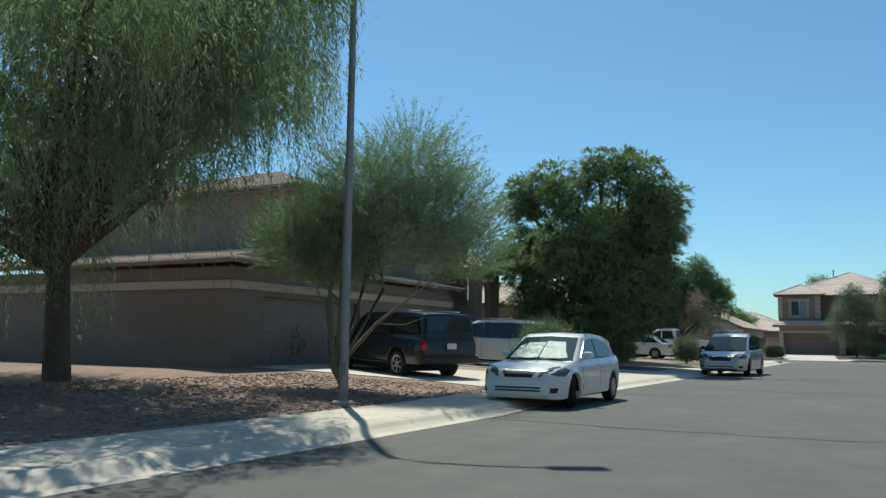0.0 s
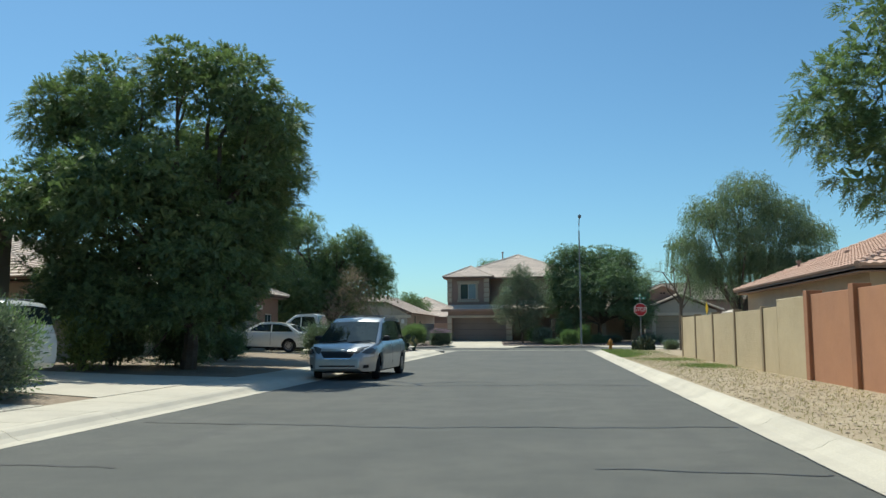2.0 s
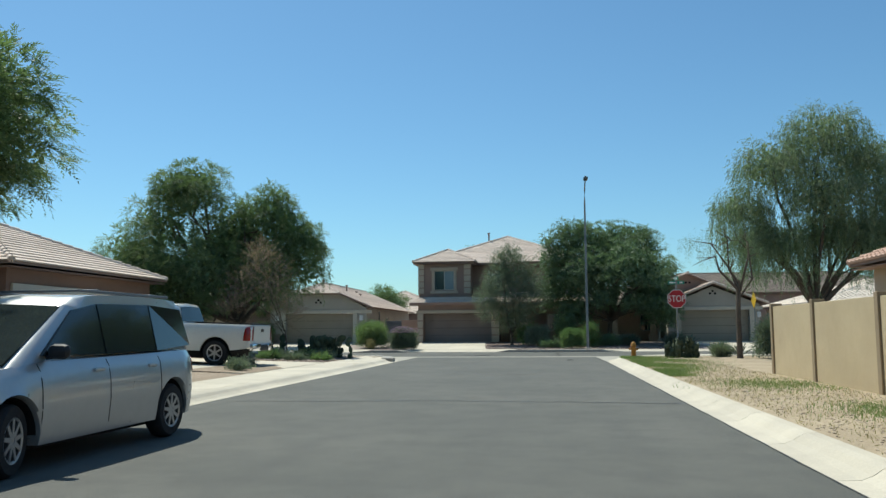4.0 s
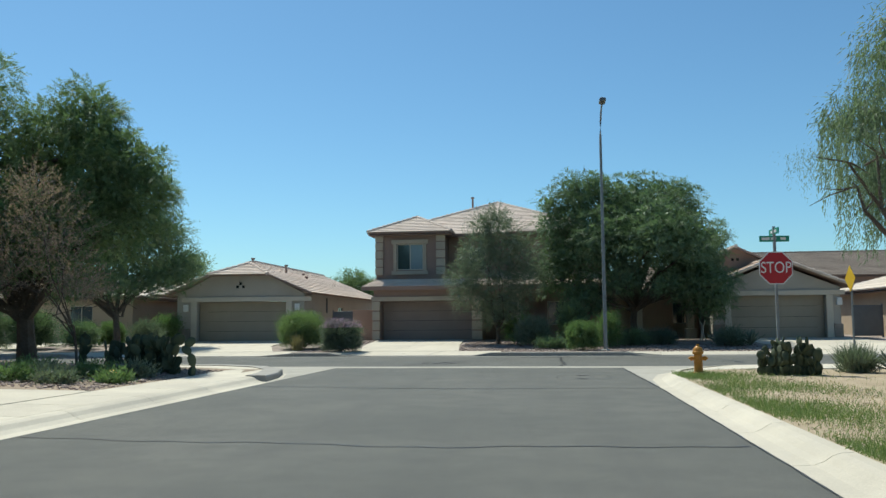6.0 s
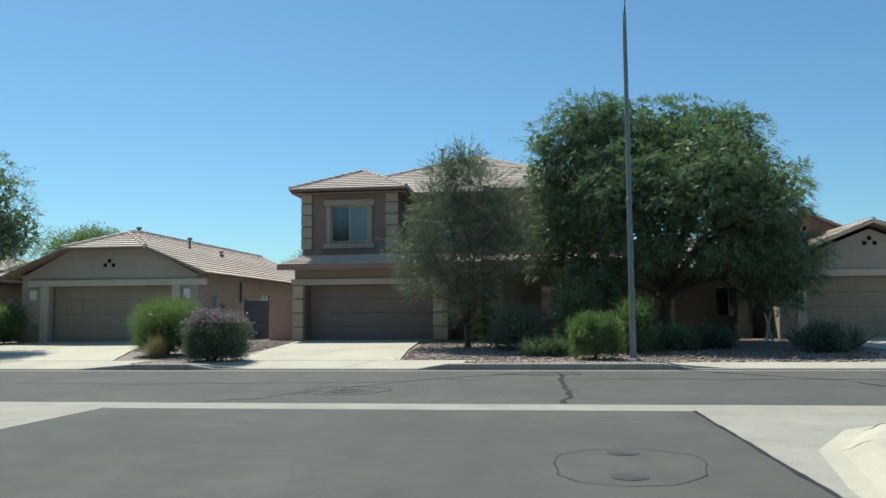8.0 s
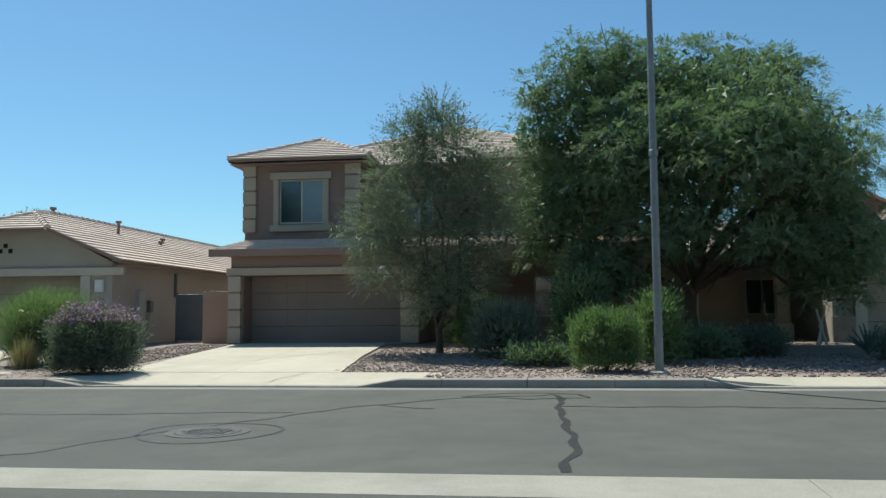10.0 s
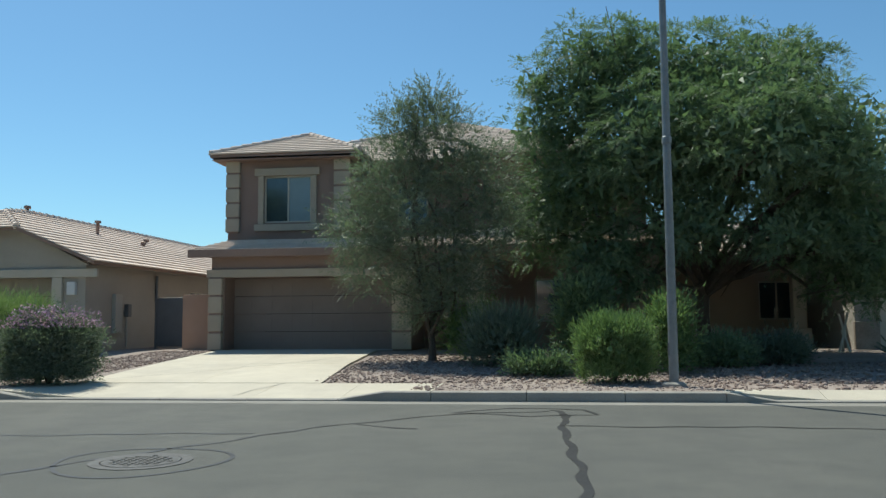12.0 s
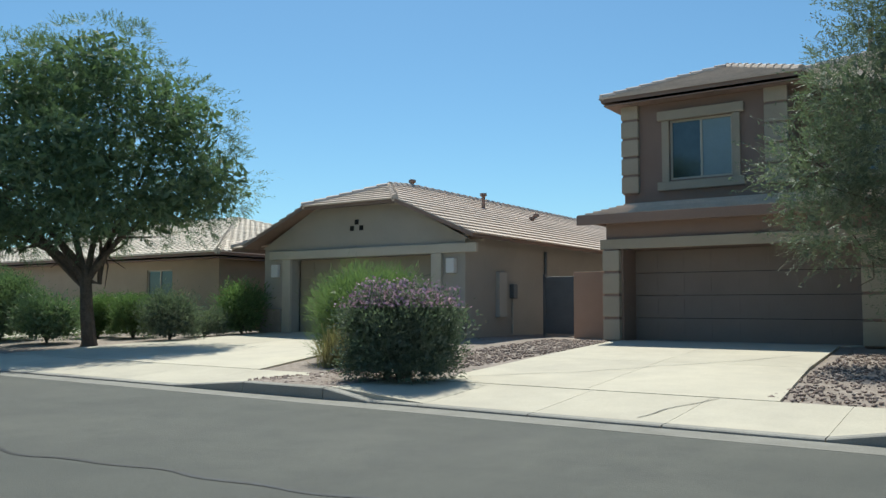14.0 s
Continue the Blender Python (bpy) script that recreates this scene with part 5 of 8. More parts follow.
hr = plain_house("wall_side_house", 9.2, 20.5, 38.5, 53.5, 3.15, 5.6, PEACH_STUCCO, TILE_RED, "peach stucco house with red clay tile roof behind a wall", True, windows=[(1, 9.2, 46.0, 47.2, 1.3, 2.4, -1)])
for (x, y) in ((10.7, 50.5), (11.2, 46.0)):
    vent_pipe(hr, x, y, 3.95, 0.25)
plain_house("pale_roof_house", -44, -23.2, 88.6, 103, 3.0, 5.2, PEACH_STUCCO, TILE_PALE, "peach stucco house with pale barrel tile roof", True, windows=[(0, 88.6, -27.0, -25.6, 1.3, 2.5, -1)])
plain_house("pale_roof_house", 18.0, 33, 86, 100, 3.0, 5.2, PEACH_STUCCO, TILE_PALE, "peach stucco house with pale tile roof", True, windows=[(0, 86, 20, 21.4, 1.2, 2.4, -1)])
plain_house("distant_house", -24, -10.8, 124, 138, 3.3, 6.2, BROWN_STUCCO, TILE, "brown house with tiled roof beyond", False)
plain_house("distant_house", 8.0, 36, 112, 124, 4.8, 7.05, BROWN_STUCCO, TILE_DARK, "brown house with a dark tiled roof beyond", False)
plain_house("tan_side_house", -32, -17.3, 38.5, 50.5, 3.2, 5.8, BEIGE_TRIM, TILE, "tan stucco house with tiled roof behind a big tree", windows=[(1, -17.3, 41.0, 42.5, 1.2, 2.4, 1)])
hl3 = plain_house("brown_side_house", -32, -16.3, 52.0, 61.2, 3.5, 5.6, WARM_STUCCO, TILE, "brown stucco house with garage behind parked cars", windows=[(1, -16.3, 58.9, 60.1, 1.2, 2.4, 1)])
garage_door(hl3, 1, -16.3, 52.6, 57.4, 0.45, 2.6, 1, DOOR_TAN, -0.06)
part("lintel_band", box(B(), -16.29, -16.2, 52.2, 58.2, 2.62, 2.85, 0.01), PALE_STUCCO, hl3)
plain_house("tan_side_house", -40, -24, 63.5, 67, 3.1, 4.6, TAN_STUCCO, TILE_PALE, "tan stucco house with pale roof behind trees")

# the two-storey house beside the dark utility vehicle
h1 = thing("porch_tower_house", pose(0, 0, 0), "brown stucco two-storey house with tiled porch tower", "house")
bm = B()
wall(bm, 1, -16.2, -0.3, 17.8, 31.2, 0.0, 3.3, [(19.2, 24.3, 0.0, 2.5)])
wall(bm, 0, 17.8, 0.3, -30, -16.5, 0.0, 3.3)
wall(bm, 0, 30.9, 0.3, -17.5, -16.5, 0.0, 3.3)
wall(bm, 1, -17.2, -0.3, 31.2, 35.4, 0.0, 3.2)
wall(bm, 1, -17.5, -0.3, 22.3, 35.4, 3.2, 6.5, [(32.9, 34.2, 4.9, 5.95), (24.2, 25.6, 4.6, 5.8)])
wall(bm, 0, 22.3, 0.3, -30, -17.8, 3.2, 6.5)
wall(bm, 0, 35.4, -0.3, -30, -17.8, 0.0, 6.4)
part("wall", bm, DUSKY_STUCCO, h1)
garage_door(h1, 1, -16.2, 19.2, 24.3, 0.44, 2.5, 1, DOOR_BROWN, 0.25)
window(h1, 1, -17.5, 32.9, 34.2, 4.9, 5.95, 1)
window(h1, 1, -17.5, 24.2, 25.6, 4.6, 5.8, 1)
part("window_surround", box(B(), -17.49, -17.42, 32.7, 34.4, 5.95, 6.12, 0.01), BEIGE_TRIM, h1)
part("band", box(B(), -16.196, -16.1, 17.75, 31.2, 2.66, 2.90, 0.012), BEIGE_TRIM, h1)
part("band", box(B(), -30, -16.2, 17.7, 17.796, 2.66, 2.90, 0.012), BEIGE_TRIM, h1)
roof_plane(h1, [(-15.7, 17.3, 3.46), (-15.7, 31.5, 3.46), (-17.48, 31.5, 3.78), (-17.48, 19.08, 3.78)], TILE)
roof_plane(h1, [(-30, 17.3, 3.46), (-15.7, 17.3, 3.46), (-17.48, 19.08, 3.78), (-17.48, 22.28, 4.355), (-30, 22.28, 4.355)], TILE)
hip_roof(h1, -30, -17.5, 22.3, 35.4, 6.5, 8.6, TILE, 0.5)
part("soffit", box(B(), -30, -17.05, 21.85, 35.85, 6.33, 6.36), FASCIA, h1)


def arch(bm, axis, face, thick, a0, a1, z0, z1, rise):
    """A header with an arched underside."""
    pts = [(a0, z1), (a0, z0)] + [((a0 + a1) / 2 - (a1 - a0) / 2 * math.cos(math.pi * k / 10), z0 + rise * math.sin(math.pi * k / 10)) for k in range(1, 10)] + [(a1, z0), (a1, z1)]
    return prism(bm, pts, axis, face, face + thick)


# the porch tower: two posts to the street with an arch between, an open front
for y0, y1 in ((32.7, 33.47), (34.4, 35.3)):
    part("porch_post", box(B(), -16.14, -15.8, y0, y1, 0.2, 3.75, 0.015), DUSKY_STUCCO, h1)
part("arched_header", arch(B(), 0, -15.8, -0.34, 33.47, 34.4, 3.55, 4.42, 0.42), DUSKY_STUCCO, h1)
for y0, y1 in ((32.7, 33.466), (34.404, 35.3)):
    part("post_head", box(B(), -16.14, -15.8, y0, y1, 3.754, 4.42), DUSKY_STUCCO, h1)
part("front_header", box(B(), -17.19, -16.144, 32.7, 33.0, 4.05, 4.42), DUSKY_STUCCO, h1)
part("porch_ceiling", box(B(), -17.19, -15.82, 33.004, 35.28, 4.36, 4.40), FASCIA, h1)
part("porch_floor", box(B(), -17.19, -15.5, 31.6, 35.5, 0.1, 0.5), CONCRETE, h1)
E4 = [(-17.44, 32.4, 4.50), (-15.5, 32.4, 4.50), (-15.5, 35.6, 4.50), (-17.44, 35.6, 4.50)]
T4 = [(-17.0, 33.2, 5.12), (-16.45, 33.2, 5.12), (-16.45, 34.8, 5.12), (-17.0, 34.8, 5.12)]
for k in range(4):
    roof_plane(h1, [E4[k], E4[(k + 1) % 4], T4[(k + 1) % 4], T4[k]], TILE, course=0.22)
    ridge_caps(h1, E4[k], T4[k], TILE, 0.07)
part("roof_cap", slab(B(), T4, 0.06), TILE, h1)

# neighbours behind the camera close the street
plain_house("rear_house", -32, -17, -12, 6, 3.2, 5.6, TAN_STUCCO, TILE, "tan stucco house with tiled roof")
plain_house("rear_house", 10, 24, -14, 10, 3.2, 5.6, PEACH_STUCCO, TILE_RED, "peach stucco house with tiled roof")
plain_house("rear_house", -10, 6, -62, -48, 6.2, 8.6, TAN_STUCCO, TILE, "tan stucco house closing the street")

# ---- the boundary wall on the right ----
bw = tagged(new("boundary_wall"), "tan and orange stuccoed block wall with darker pilasters", "wall", "", "structure")


PILES = [51.3, 47.95, 44.3, 40.7, 37.2]
for y0, y1 in zip(PILES[1:], PILES):
    part("wall_panel", box(B(), 5.80, 6.0, y0 + 0.09, y1 - 0.09, 0.0, 1.87, 0.012), WALL_TAN, bw)
part("wall_panel", box(B(), 5.80, 6.0, 35.7, 37.11, 0.0, 1.9, 0.012), WALL_TAN, bw)
for y in PILES:
    part("pilaster", box(B(), 5.76, 6.04, y - 0.086, y + 0.086, 0.0, 1.95, 0.012), WALL_TAN_DK, bw, "pilaster darker than its panels")
part("wall_panel", box(B(), 5.80, 6.0, 33.2, 35.69, 0.0, 2.09, 0.012), WALL_TAN, bw)
YO = [33.05, 30.1, 27.2, 24.0, 20.8, 17.6, 14.4, 11.2, 8.0]
for y1, y0 in zip(YO, YO[1:]):
    part("wall_panel", box(B(), 5.82, 6.02, y0 + 0.144, y1 - 0.144, 0.0, 2.1, 0.012), WALL_ORANGE, bw, "orange stuccoed panel")
# same orange as the panels, with side shade put into the colour
for y in YO:
    part("pilaster", box(B(), 5.74, 6.10, y - 0.14, y + 0.14, 0.0, 2.2, 0.012), WALL_ORANGE_SHADE, bw, "pilaster darker than its panels")
part("wall_panel", box(B(), 6.05, 9.18, 51.2, 51.4, 0.0, 1.87, 0.012), WALL_TAN, bw)
# ---- vehicles: front towards +y, wheels on z = 0 ----
from mathutils.bvhtree import BVHTree


def conform(name, corners, tree_, material, parent, label="", nu=8, nv=5, off=0.011):
    """A thin panel laid on the bodywork: four corners, filled in between, each point brought to the surface."""
    a, b, c, d = (Vector(p) for p in corners)
    bm = B()
    top, low = [], []
    for j in range(nv):
        v = j / (nv - 1)
        r0, r1 = [], []
        for i in range(nu):
            u = i / (nu - 1)
            p = a.lerp(b, u).lerp(d.lerp(c, u), v)
            q, n_, _, _ = tree_.find_nearest(p)
            if (p - q).dot(n_) < -0.3 or n_.dot(Vector((q.x, q.y, 0.2))) < 0:
                n_ = -n_ if n_.dot(Vector((q.x, q.y, 0.2))) < 0 else n_
            r0.append(bm.verts.new(q + n_ * off))
            r1.append(bm.verts.new(q - n_ * 0.012))
        top.append(r0)
        low.append(r1)
    for j in range(nv - 1):
        for i in range(nu - 1):
            bm.faces.new((top[j][i], top[j][i + 1], top[j + 1][i + 1], top[j + 1][i]))
    rim = [(0, i) for i in range(nu)] + [(j, nu - 1) for j in range(1, nv)] + [(nv - 1, i) for i in range(nu - 2, -1, -1)] + [(j, 0) for j in range(nv - 2, 0, -1)]
    for (j, i), (m, k) in zip(rim, rim[1:] + rim[:1]):
        bm.faces.new((top[j][i], low[j][i], low[m][k], top[m][k]))
    return part(name, bm, material, parent, label, True)


def lerp_list(pts, y):
    if y <= pts[0][0]:
        return pts[0][1]
    for (a, u), (b, v) in zip(pts, pts[1:]):
        if y <= b:
            t = (y - a) / (b - a) if b > a else 0
            return u + (v - u) * t
    return pts[-1][1]


def wheel(parent, x, y, r, w, spokes, side, hub=ALLOY, steer=0.0):
    """One wheel: tyre, and a rim with spokes facing outward."""
    o = new("wheel")
    o.parent = parent
    o.matrix_basis = pose(x, y, r, 0, 0, steer) @ pose(0, 0, 0, 0, 90 * side, 0)
    part("tyre", lathe(B(), [(r * 0.62, -w / 2), (r * 0.9, -w / 2), (r * 0.98, -w * 0.36), (r, -w * 0.2), (r, w * 0.2), (r * 0.98, w * 0.36), (r * 0.9, w / 2), (r * 0.64, w / 2), (r * 0.62, w * 0.3)], 28), RUBBER, o, "", True)
    bm = lathe(B(), [(r * 0.63, w * 0.44), (r * 0.6, w * 0.46), (r * 0.56, w * 0.3), (r * 0.55, -w * 0.1), (0.0, -w * 0.1)], 28)
    part("rim_well", bm, UNDER, o, "", True)
    bm = lathe(B(), [(r * 0.64, w * 0.40), (r * 0.63, w * 0.5), (r * 0.56, w * 0.46), (r * 0.56, w * 0.3), (r * 0.64, w * 0.3)], 28)
    for k in range(spokes):
        a = 2 * math.pi * k / spokes
        d = Vector((math.cos(a), math.sin(a), 0))
        n_ = Vector((-d.y, d.x, 0))
        q = []
        for rr, hw, zz in ((r * 0.1, r * 0.075, w * 0.42), (r * 0.58, r * 0.055, w * 0.44)):
            for s in (-1, 1):
                for dz in (-0.02, 0.012):
                    q.append(bm.verts.new(d * rr + n_ * hw * s + Vector((0, 0, zz + dz))))
        for f in ((0, 1, 3, 2), (4, 6, 7, 5), (0, 4, 5, 1), (2, 3, 7, 6), (1, 5, 7, 3), (0, 2, 6, 4)):
            bm.faces.new([q[i] for i in f])
    lathe(bm, [(0.0, w * 0.47), (r * 0.13, w * 0.46), (r * 0.16, w * 0.36), (0.0, w * 0.36)], 14)
    part("rim", bm, hub, o)
    return o


def car(name, m, label, spec, group=""):
    """A road vehicle from its numbers: length, width, sill, shoulder line, roof line, windows, wheels, lamps."""
    s = spec
    ob = thing(name, m, label, s.get("category", "car"), group)
    L, W, r = s["L"], s["W"], s["r"]
    paint = s["paint"]
    ya = [L / 2 - s["fo"], L / 2 - s["fo"] - s["wb"]]
    Ra = r + s.get("arch", 0.06)
    ys = set(np.linspace(-L / 2, L / 2, 40).round(3).tolist())
    for yc in ya:
        ys |= set((yc + Ra * np.cos(np.linspace(0, math.pi, 17))).round(3).tolist())
        ys |= {round(yc - Ra - 0.004, 3), round(yc + Ra + 0.004, 3)}
    for e in (0.02, 0.05, 0.1, 0.17):
        ys |= {round(L / 2 - e, 3), round(-L / 2 + e, 3)}
    rings = []
    bm = B()
    endr = s.get("end", 0.42)
    for y in sorted(ys):
        d = max(0.0, abs(y) - (L / 2 - endr)) / endr
        w = W / 2 * (1 - s.get("taper", 0.20) * d ** 2.2)
        zt = lerp_list(s["top"], y)
        zb = lerp_list(s["low"], y)
        bump = zt - zb
        zb0 = zb
        for yc in ya:
            if abs(y - yc) < Ra:
                zb0 = max(zb0, r + math.sqrt(max(Ra * Ra - (y - yc) ** 2, 0)))
        zb0 = min(zb0, zt - 0.08)
        zs = [zb0, max(zb0 + 0.01, zb + bump * 0.12), max(zb0 + 0.02, zb + bump * 0.42), max(zb0 + 0.03, zb + bump * 0.66), max(zb0 + 0.04, zb + bump * 0.86), zt - 0.012, zt]
        xs = [w * 0.955, w * 0.975, w, w * 0.992, w * 0.965, w * 0.90, w * 0.80]
        rings.append([bm.verts.new((x, y, z)) for x, z in zip(xs, zs)] + [bm.verts.new((0, y, zt + 0.025 * (1 - d)))] + [bm.verts.new((-x, y, z)) for x, z in list(zip(xs, zs))[::-1]])
    k = len(rings[0])
    for a, b in zip(rings, rings[1:]):
        for i in range(k - 1):
            bm.faces.new((a[i], b[i], b[i + 1], a[i + 1]))
        bm.faces.new((a[k - 1], b[k - 1], b[0], a[0]))
    bm.faces.new(rings[0])
    bm.faces.new(rings[-1][::-1])
    bmesh.ops.recalc_face_normals(bm, faces=bm.faces)
    skin = BVHTree.FromBMesh(bm)
    part("body", bm, paint, ob, "", True)
    for nm, corners, mt, both, *lb in s.get("panels", ()):
        for sd in ((1, -1) if both else (1,)):
            conform(nm, [(sd * x, y, z) for x, y, z in corners], skin, mt, ob, lb[0] if lb else "", 14 if not both else 8)
    for y in s.get("seams", ()):
        for sd in (1, -1):
            conform("door_gap", [(sd * W * 0.52, y - 0.007, s["sill"] + 0.08), (sd * W * 0.52, y + 0.007, s["sill"] + 0.08), (sd * W * 0.48, y + 0.007, s["belt"]), (sd * W * 0.48, y - 0.007, s["belt"])], skin, UNDER, ob, "", 2, 9, 0.002)
    part("underbody", box(B(), -W * 0.38, W * 0.38, -L / 2 + 0.7, L / 2 - 0.6, r * 0.55, s["belt"] - 0.15), UNDER, ob)
    # cabin
    base, tum, hw0 = s["belt"], s.get("tumble", 0.28), W / 2 * s.get("cabin", 0.93)

    def half(z, y=0.0):
        d = max(0.0, abs(y) - (L / 2 - endr)) / endr
        return (hw0 - max(z - base, 0) * tum) * (1 - 0.8 * s.get("taper", 0.20) * d ** 2.2)
    raw = s["cabin_line"]
    prof = raw[:2]
    for i in range(1, len(raw) - 2):
        a, b, c, d = (Vector(raw[q]) for q in (i - 1, i, i + 1, i + 2))
        for f in (0.34, 0.67, 1.0):
            p = 0.5 * (2 * b + (c - a) * f + (2 * a - 5 * b + 4 * c - d) * f * f + (3 * b - a - 3 * c + d) * f ** 3)
            prof.append((p.x, b.y + (c.y - b.y) * f if f == 1.0 else p.y))
    prof.append(raw[-1])
    bm = B()
    R_ = [bm.verts.new((half(z, y), y, z)) for y, z in prof]
    L_ = [bm.verts.new((-half(z, y), y, z)) for y, z in prof]
    C_ = [bm.verts.new((0, y + (0.05 if i == 0 else 0.0), z + (0.03 if 0 < i < len(prof) - 1 else 0.0))) for i, (y, z) in enumerate(prof)]
    for i in range(len(prof) - 1):
        bm.faces.new((R_[i], R_[i + 1], C_[i + 1], C_[i]))
        bm.faces.new((C_[i], C_[i + 1], L_[i + 1], L_[i]))
    bm.faces.new(R_[::-1])
    bm.faces.new(L_)
    bm.faces.new([R_[0], C_[0], L_[0], L_[-1], C_[-1], R_[-1]])
    es = [e for e in bm.edges if (e.verts[0] in R_ and e.verts[1] in R_ and abs(R_.index(e.verts[0]) - R_.index(e.verts[1])) == 1) or (e.verts[0] in L_ and e.verts[1] in L_ and abs(L_.index(e.verts[0]) - L_.index(e.verts[1])) == 1)]
    bmesh.ops.bevel(bm, geom=es, offset=s.get("round", 0.085), segments=5, profile=0.55, affect="EDGES")
    part("cabin", bm, s.get("cabin_paint", paint), ob, "", True)
    for poly in s["windows"]:
        for sd in (1, -1):
            bm = B()
            o = [bm.verts.new((sd * (half(z, y) + 0.008), y, z)) for y, z in poly]
            i_ = [bm.verts.new((sd * (half(z, y) - 0.03), y, z)) for y, z in poly]
            bm.faces.new(o if sd > 0 else o[::-1])
            for a in range(len(poly)):
                b = (a + 1) % len(poly)
                bm.faces.new((o[a], i_[a], i_[b], o[b]))
            part("side_window", bm, CAR_GLASS, ob)

    def screen(nm, i, j, material, inset=0.06, f0=0.04, f1=0.97, lab="", ua=-1.0, ub=1.0, lift=0.012):
        (y0, z0), (y1, z1) = prof[i], prof[j]
        bm = B()
        P = []
        up = Vector((0, z1 - z0, -(y1 - y0))).normalized()
        if (y0 - y1) * up.y < 0 or (i == len(prof) - 1):
            pass
        out = Vector((0, 1, 0)) if i == 0 else Vector((0, -1, 0))
        if up.dot(out) < 0 and up.z < 0:
            up = -up
        if up.z < 0:
            up = -up
        for f, n_ in ((f0, 7), (f1, 7)):
            y, z = y0 + (y1 - y0) * f, z0 + (z1 - z0) * f
            row = []
            for q in range(n_):
                u = ua + (ub - ua) * q / (n_ - 1)
                bow = (1 - u * u) * (0.05 * (1 - f) if i == 0 else 0.0) + 0.03 * (1 - u * u) * f
                row.append(Vector((u * (half(z, y) - inset), y + (bow if i == 0 else 0), z + 0.03 * (1 - abs(u)) * f)) + up * lift)
            P.append(row)
        V = [[bm.verts.new(p) for p in row] for row in P]
        U = [[bm.verts.new(p - up * 0.04) for p in row] for row in P]
        for a in range(6):
            bm.faces.new((V[0][a], V[0][a + 1], V[1][a + 1], V[1][a]))
            bm.faces.new((V[0][a], U[0][a], U[0][a + 1], V[0][a + 1]))
            bm.faces.new((V[1][a + 1], U[1][a + 1], U[1][a], V[1][a]))
        bm.faces.new((V[0][0], V[1][0], U[1][0], U[0][0]))
        bm.faces.new((V[0][6], U[0][6], U[1][6], V[1][6]))
        return part(nm, bm, material, ob, lab)
    screen("windscreen", 0, 1, CAR_GLASS_PALE)
    if s.get("shade"):
        screen("sunshade", 0, 1, SUNSHADE, 0.14, 0.10, 0.76, "silver folding sunshade", -0.98, -0.02, 0.016)
        screen("sunshade", 0, 1, SUNSHADE, 0.14, 0.10, 0.72, "silver folding sunshade", 0.02, 0.98, 0.016)
    screen("rear_window", len(prof) - 1, len(prof) - 2, CAR_GLASS, f0=s.get("rw0", 0.35))
    for yc in ya:
        for sd in (1, -1):
            wheel(ob, sd * (W / 2 - s["tw"] / 2 - 0.03), yc, r, s["tw"], s.get("spokes", 7), sd, ALLOY, s.get("steer", 0.0) if yc > 0 else 0.0)
            bm = B()
            prev = None
            for q in range(15):
                a = math.pi * q / 14
                c = [bm.verts.new((sd * (W / 2 * 0.6 if e else W / 2 * 0.93), yc + (Ra - 0.004) * math.cos(a), r + (Ra - 0.004) * math.sin(a))) for e in (0, 1)]
                if prev:
                    bm.faces.new((prev[0], prev[1], c[1], c[0]))
                prev = c
            part("wheel_well", bm, UNDER, ob)
    # fittings: (name, x, y, z, half sizes, material, mirrored)
    for nm, x, y, z, dx, dy, dz, mt, rot, both, *lb in s["bits"]:
        for sd in ((1, -1) if both else (1,)):
            bm = box(B(), -dx, dx, -dy, dy, -dz, dz, min(dx, dy, dz) * 0.45)
            bmesh.ops.transform(bm, matrix=pose(sd * x, y, z, rot[0], sd * rot[1], sd * rot[2]), verts=bm.verts)
            part(nm, bm, mt, ob, lb[0] if lb else "", True)
    for sd in (1, -1):
        if s.get("mirror"):
            y, z = s["mirror"]
            bm = box(B(), -0.11, 0.11, -0.065, 0.065, -0.075, 0.075, 0.06)
            bmesh.ops.transform(bm, matrix=pose(sd * (half(z) + 0.13), y, z), verts=bm.verts)
            tube(bm, [(sd * half(z), y + 0.02, z - 0.06), (sd * (half(z) + 0.08), y, z - 0.05)], 0.025, 6)
            part("mirror", bm, s.get("mirror_mat", paint), ob, "", True)
        for y in s.get("handles", ()):
            part("door_handle", box(B(), sd * W / 2 * 0.985 - 0.015, sd * W / 2 * 0.985 + 0.022, y - 0.09, y + 0.09, s["belt"] - 0.15, s["belt"] - 0.11, 0.012), s.get("handle_mat", paint), ob, "", True)
    return ob


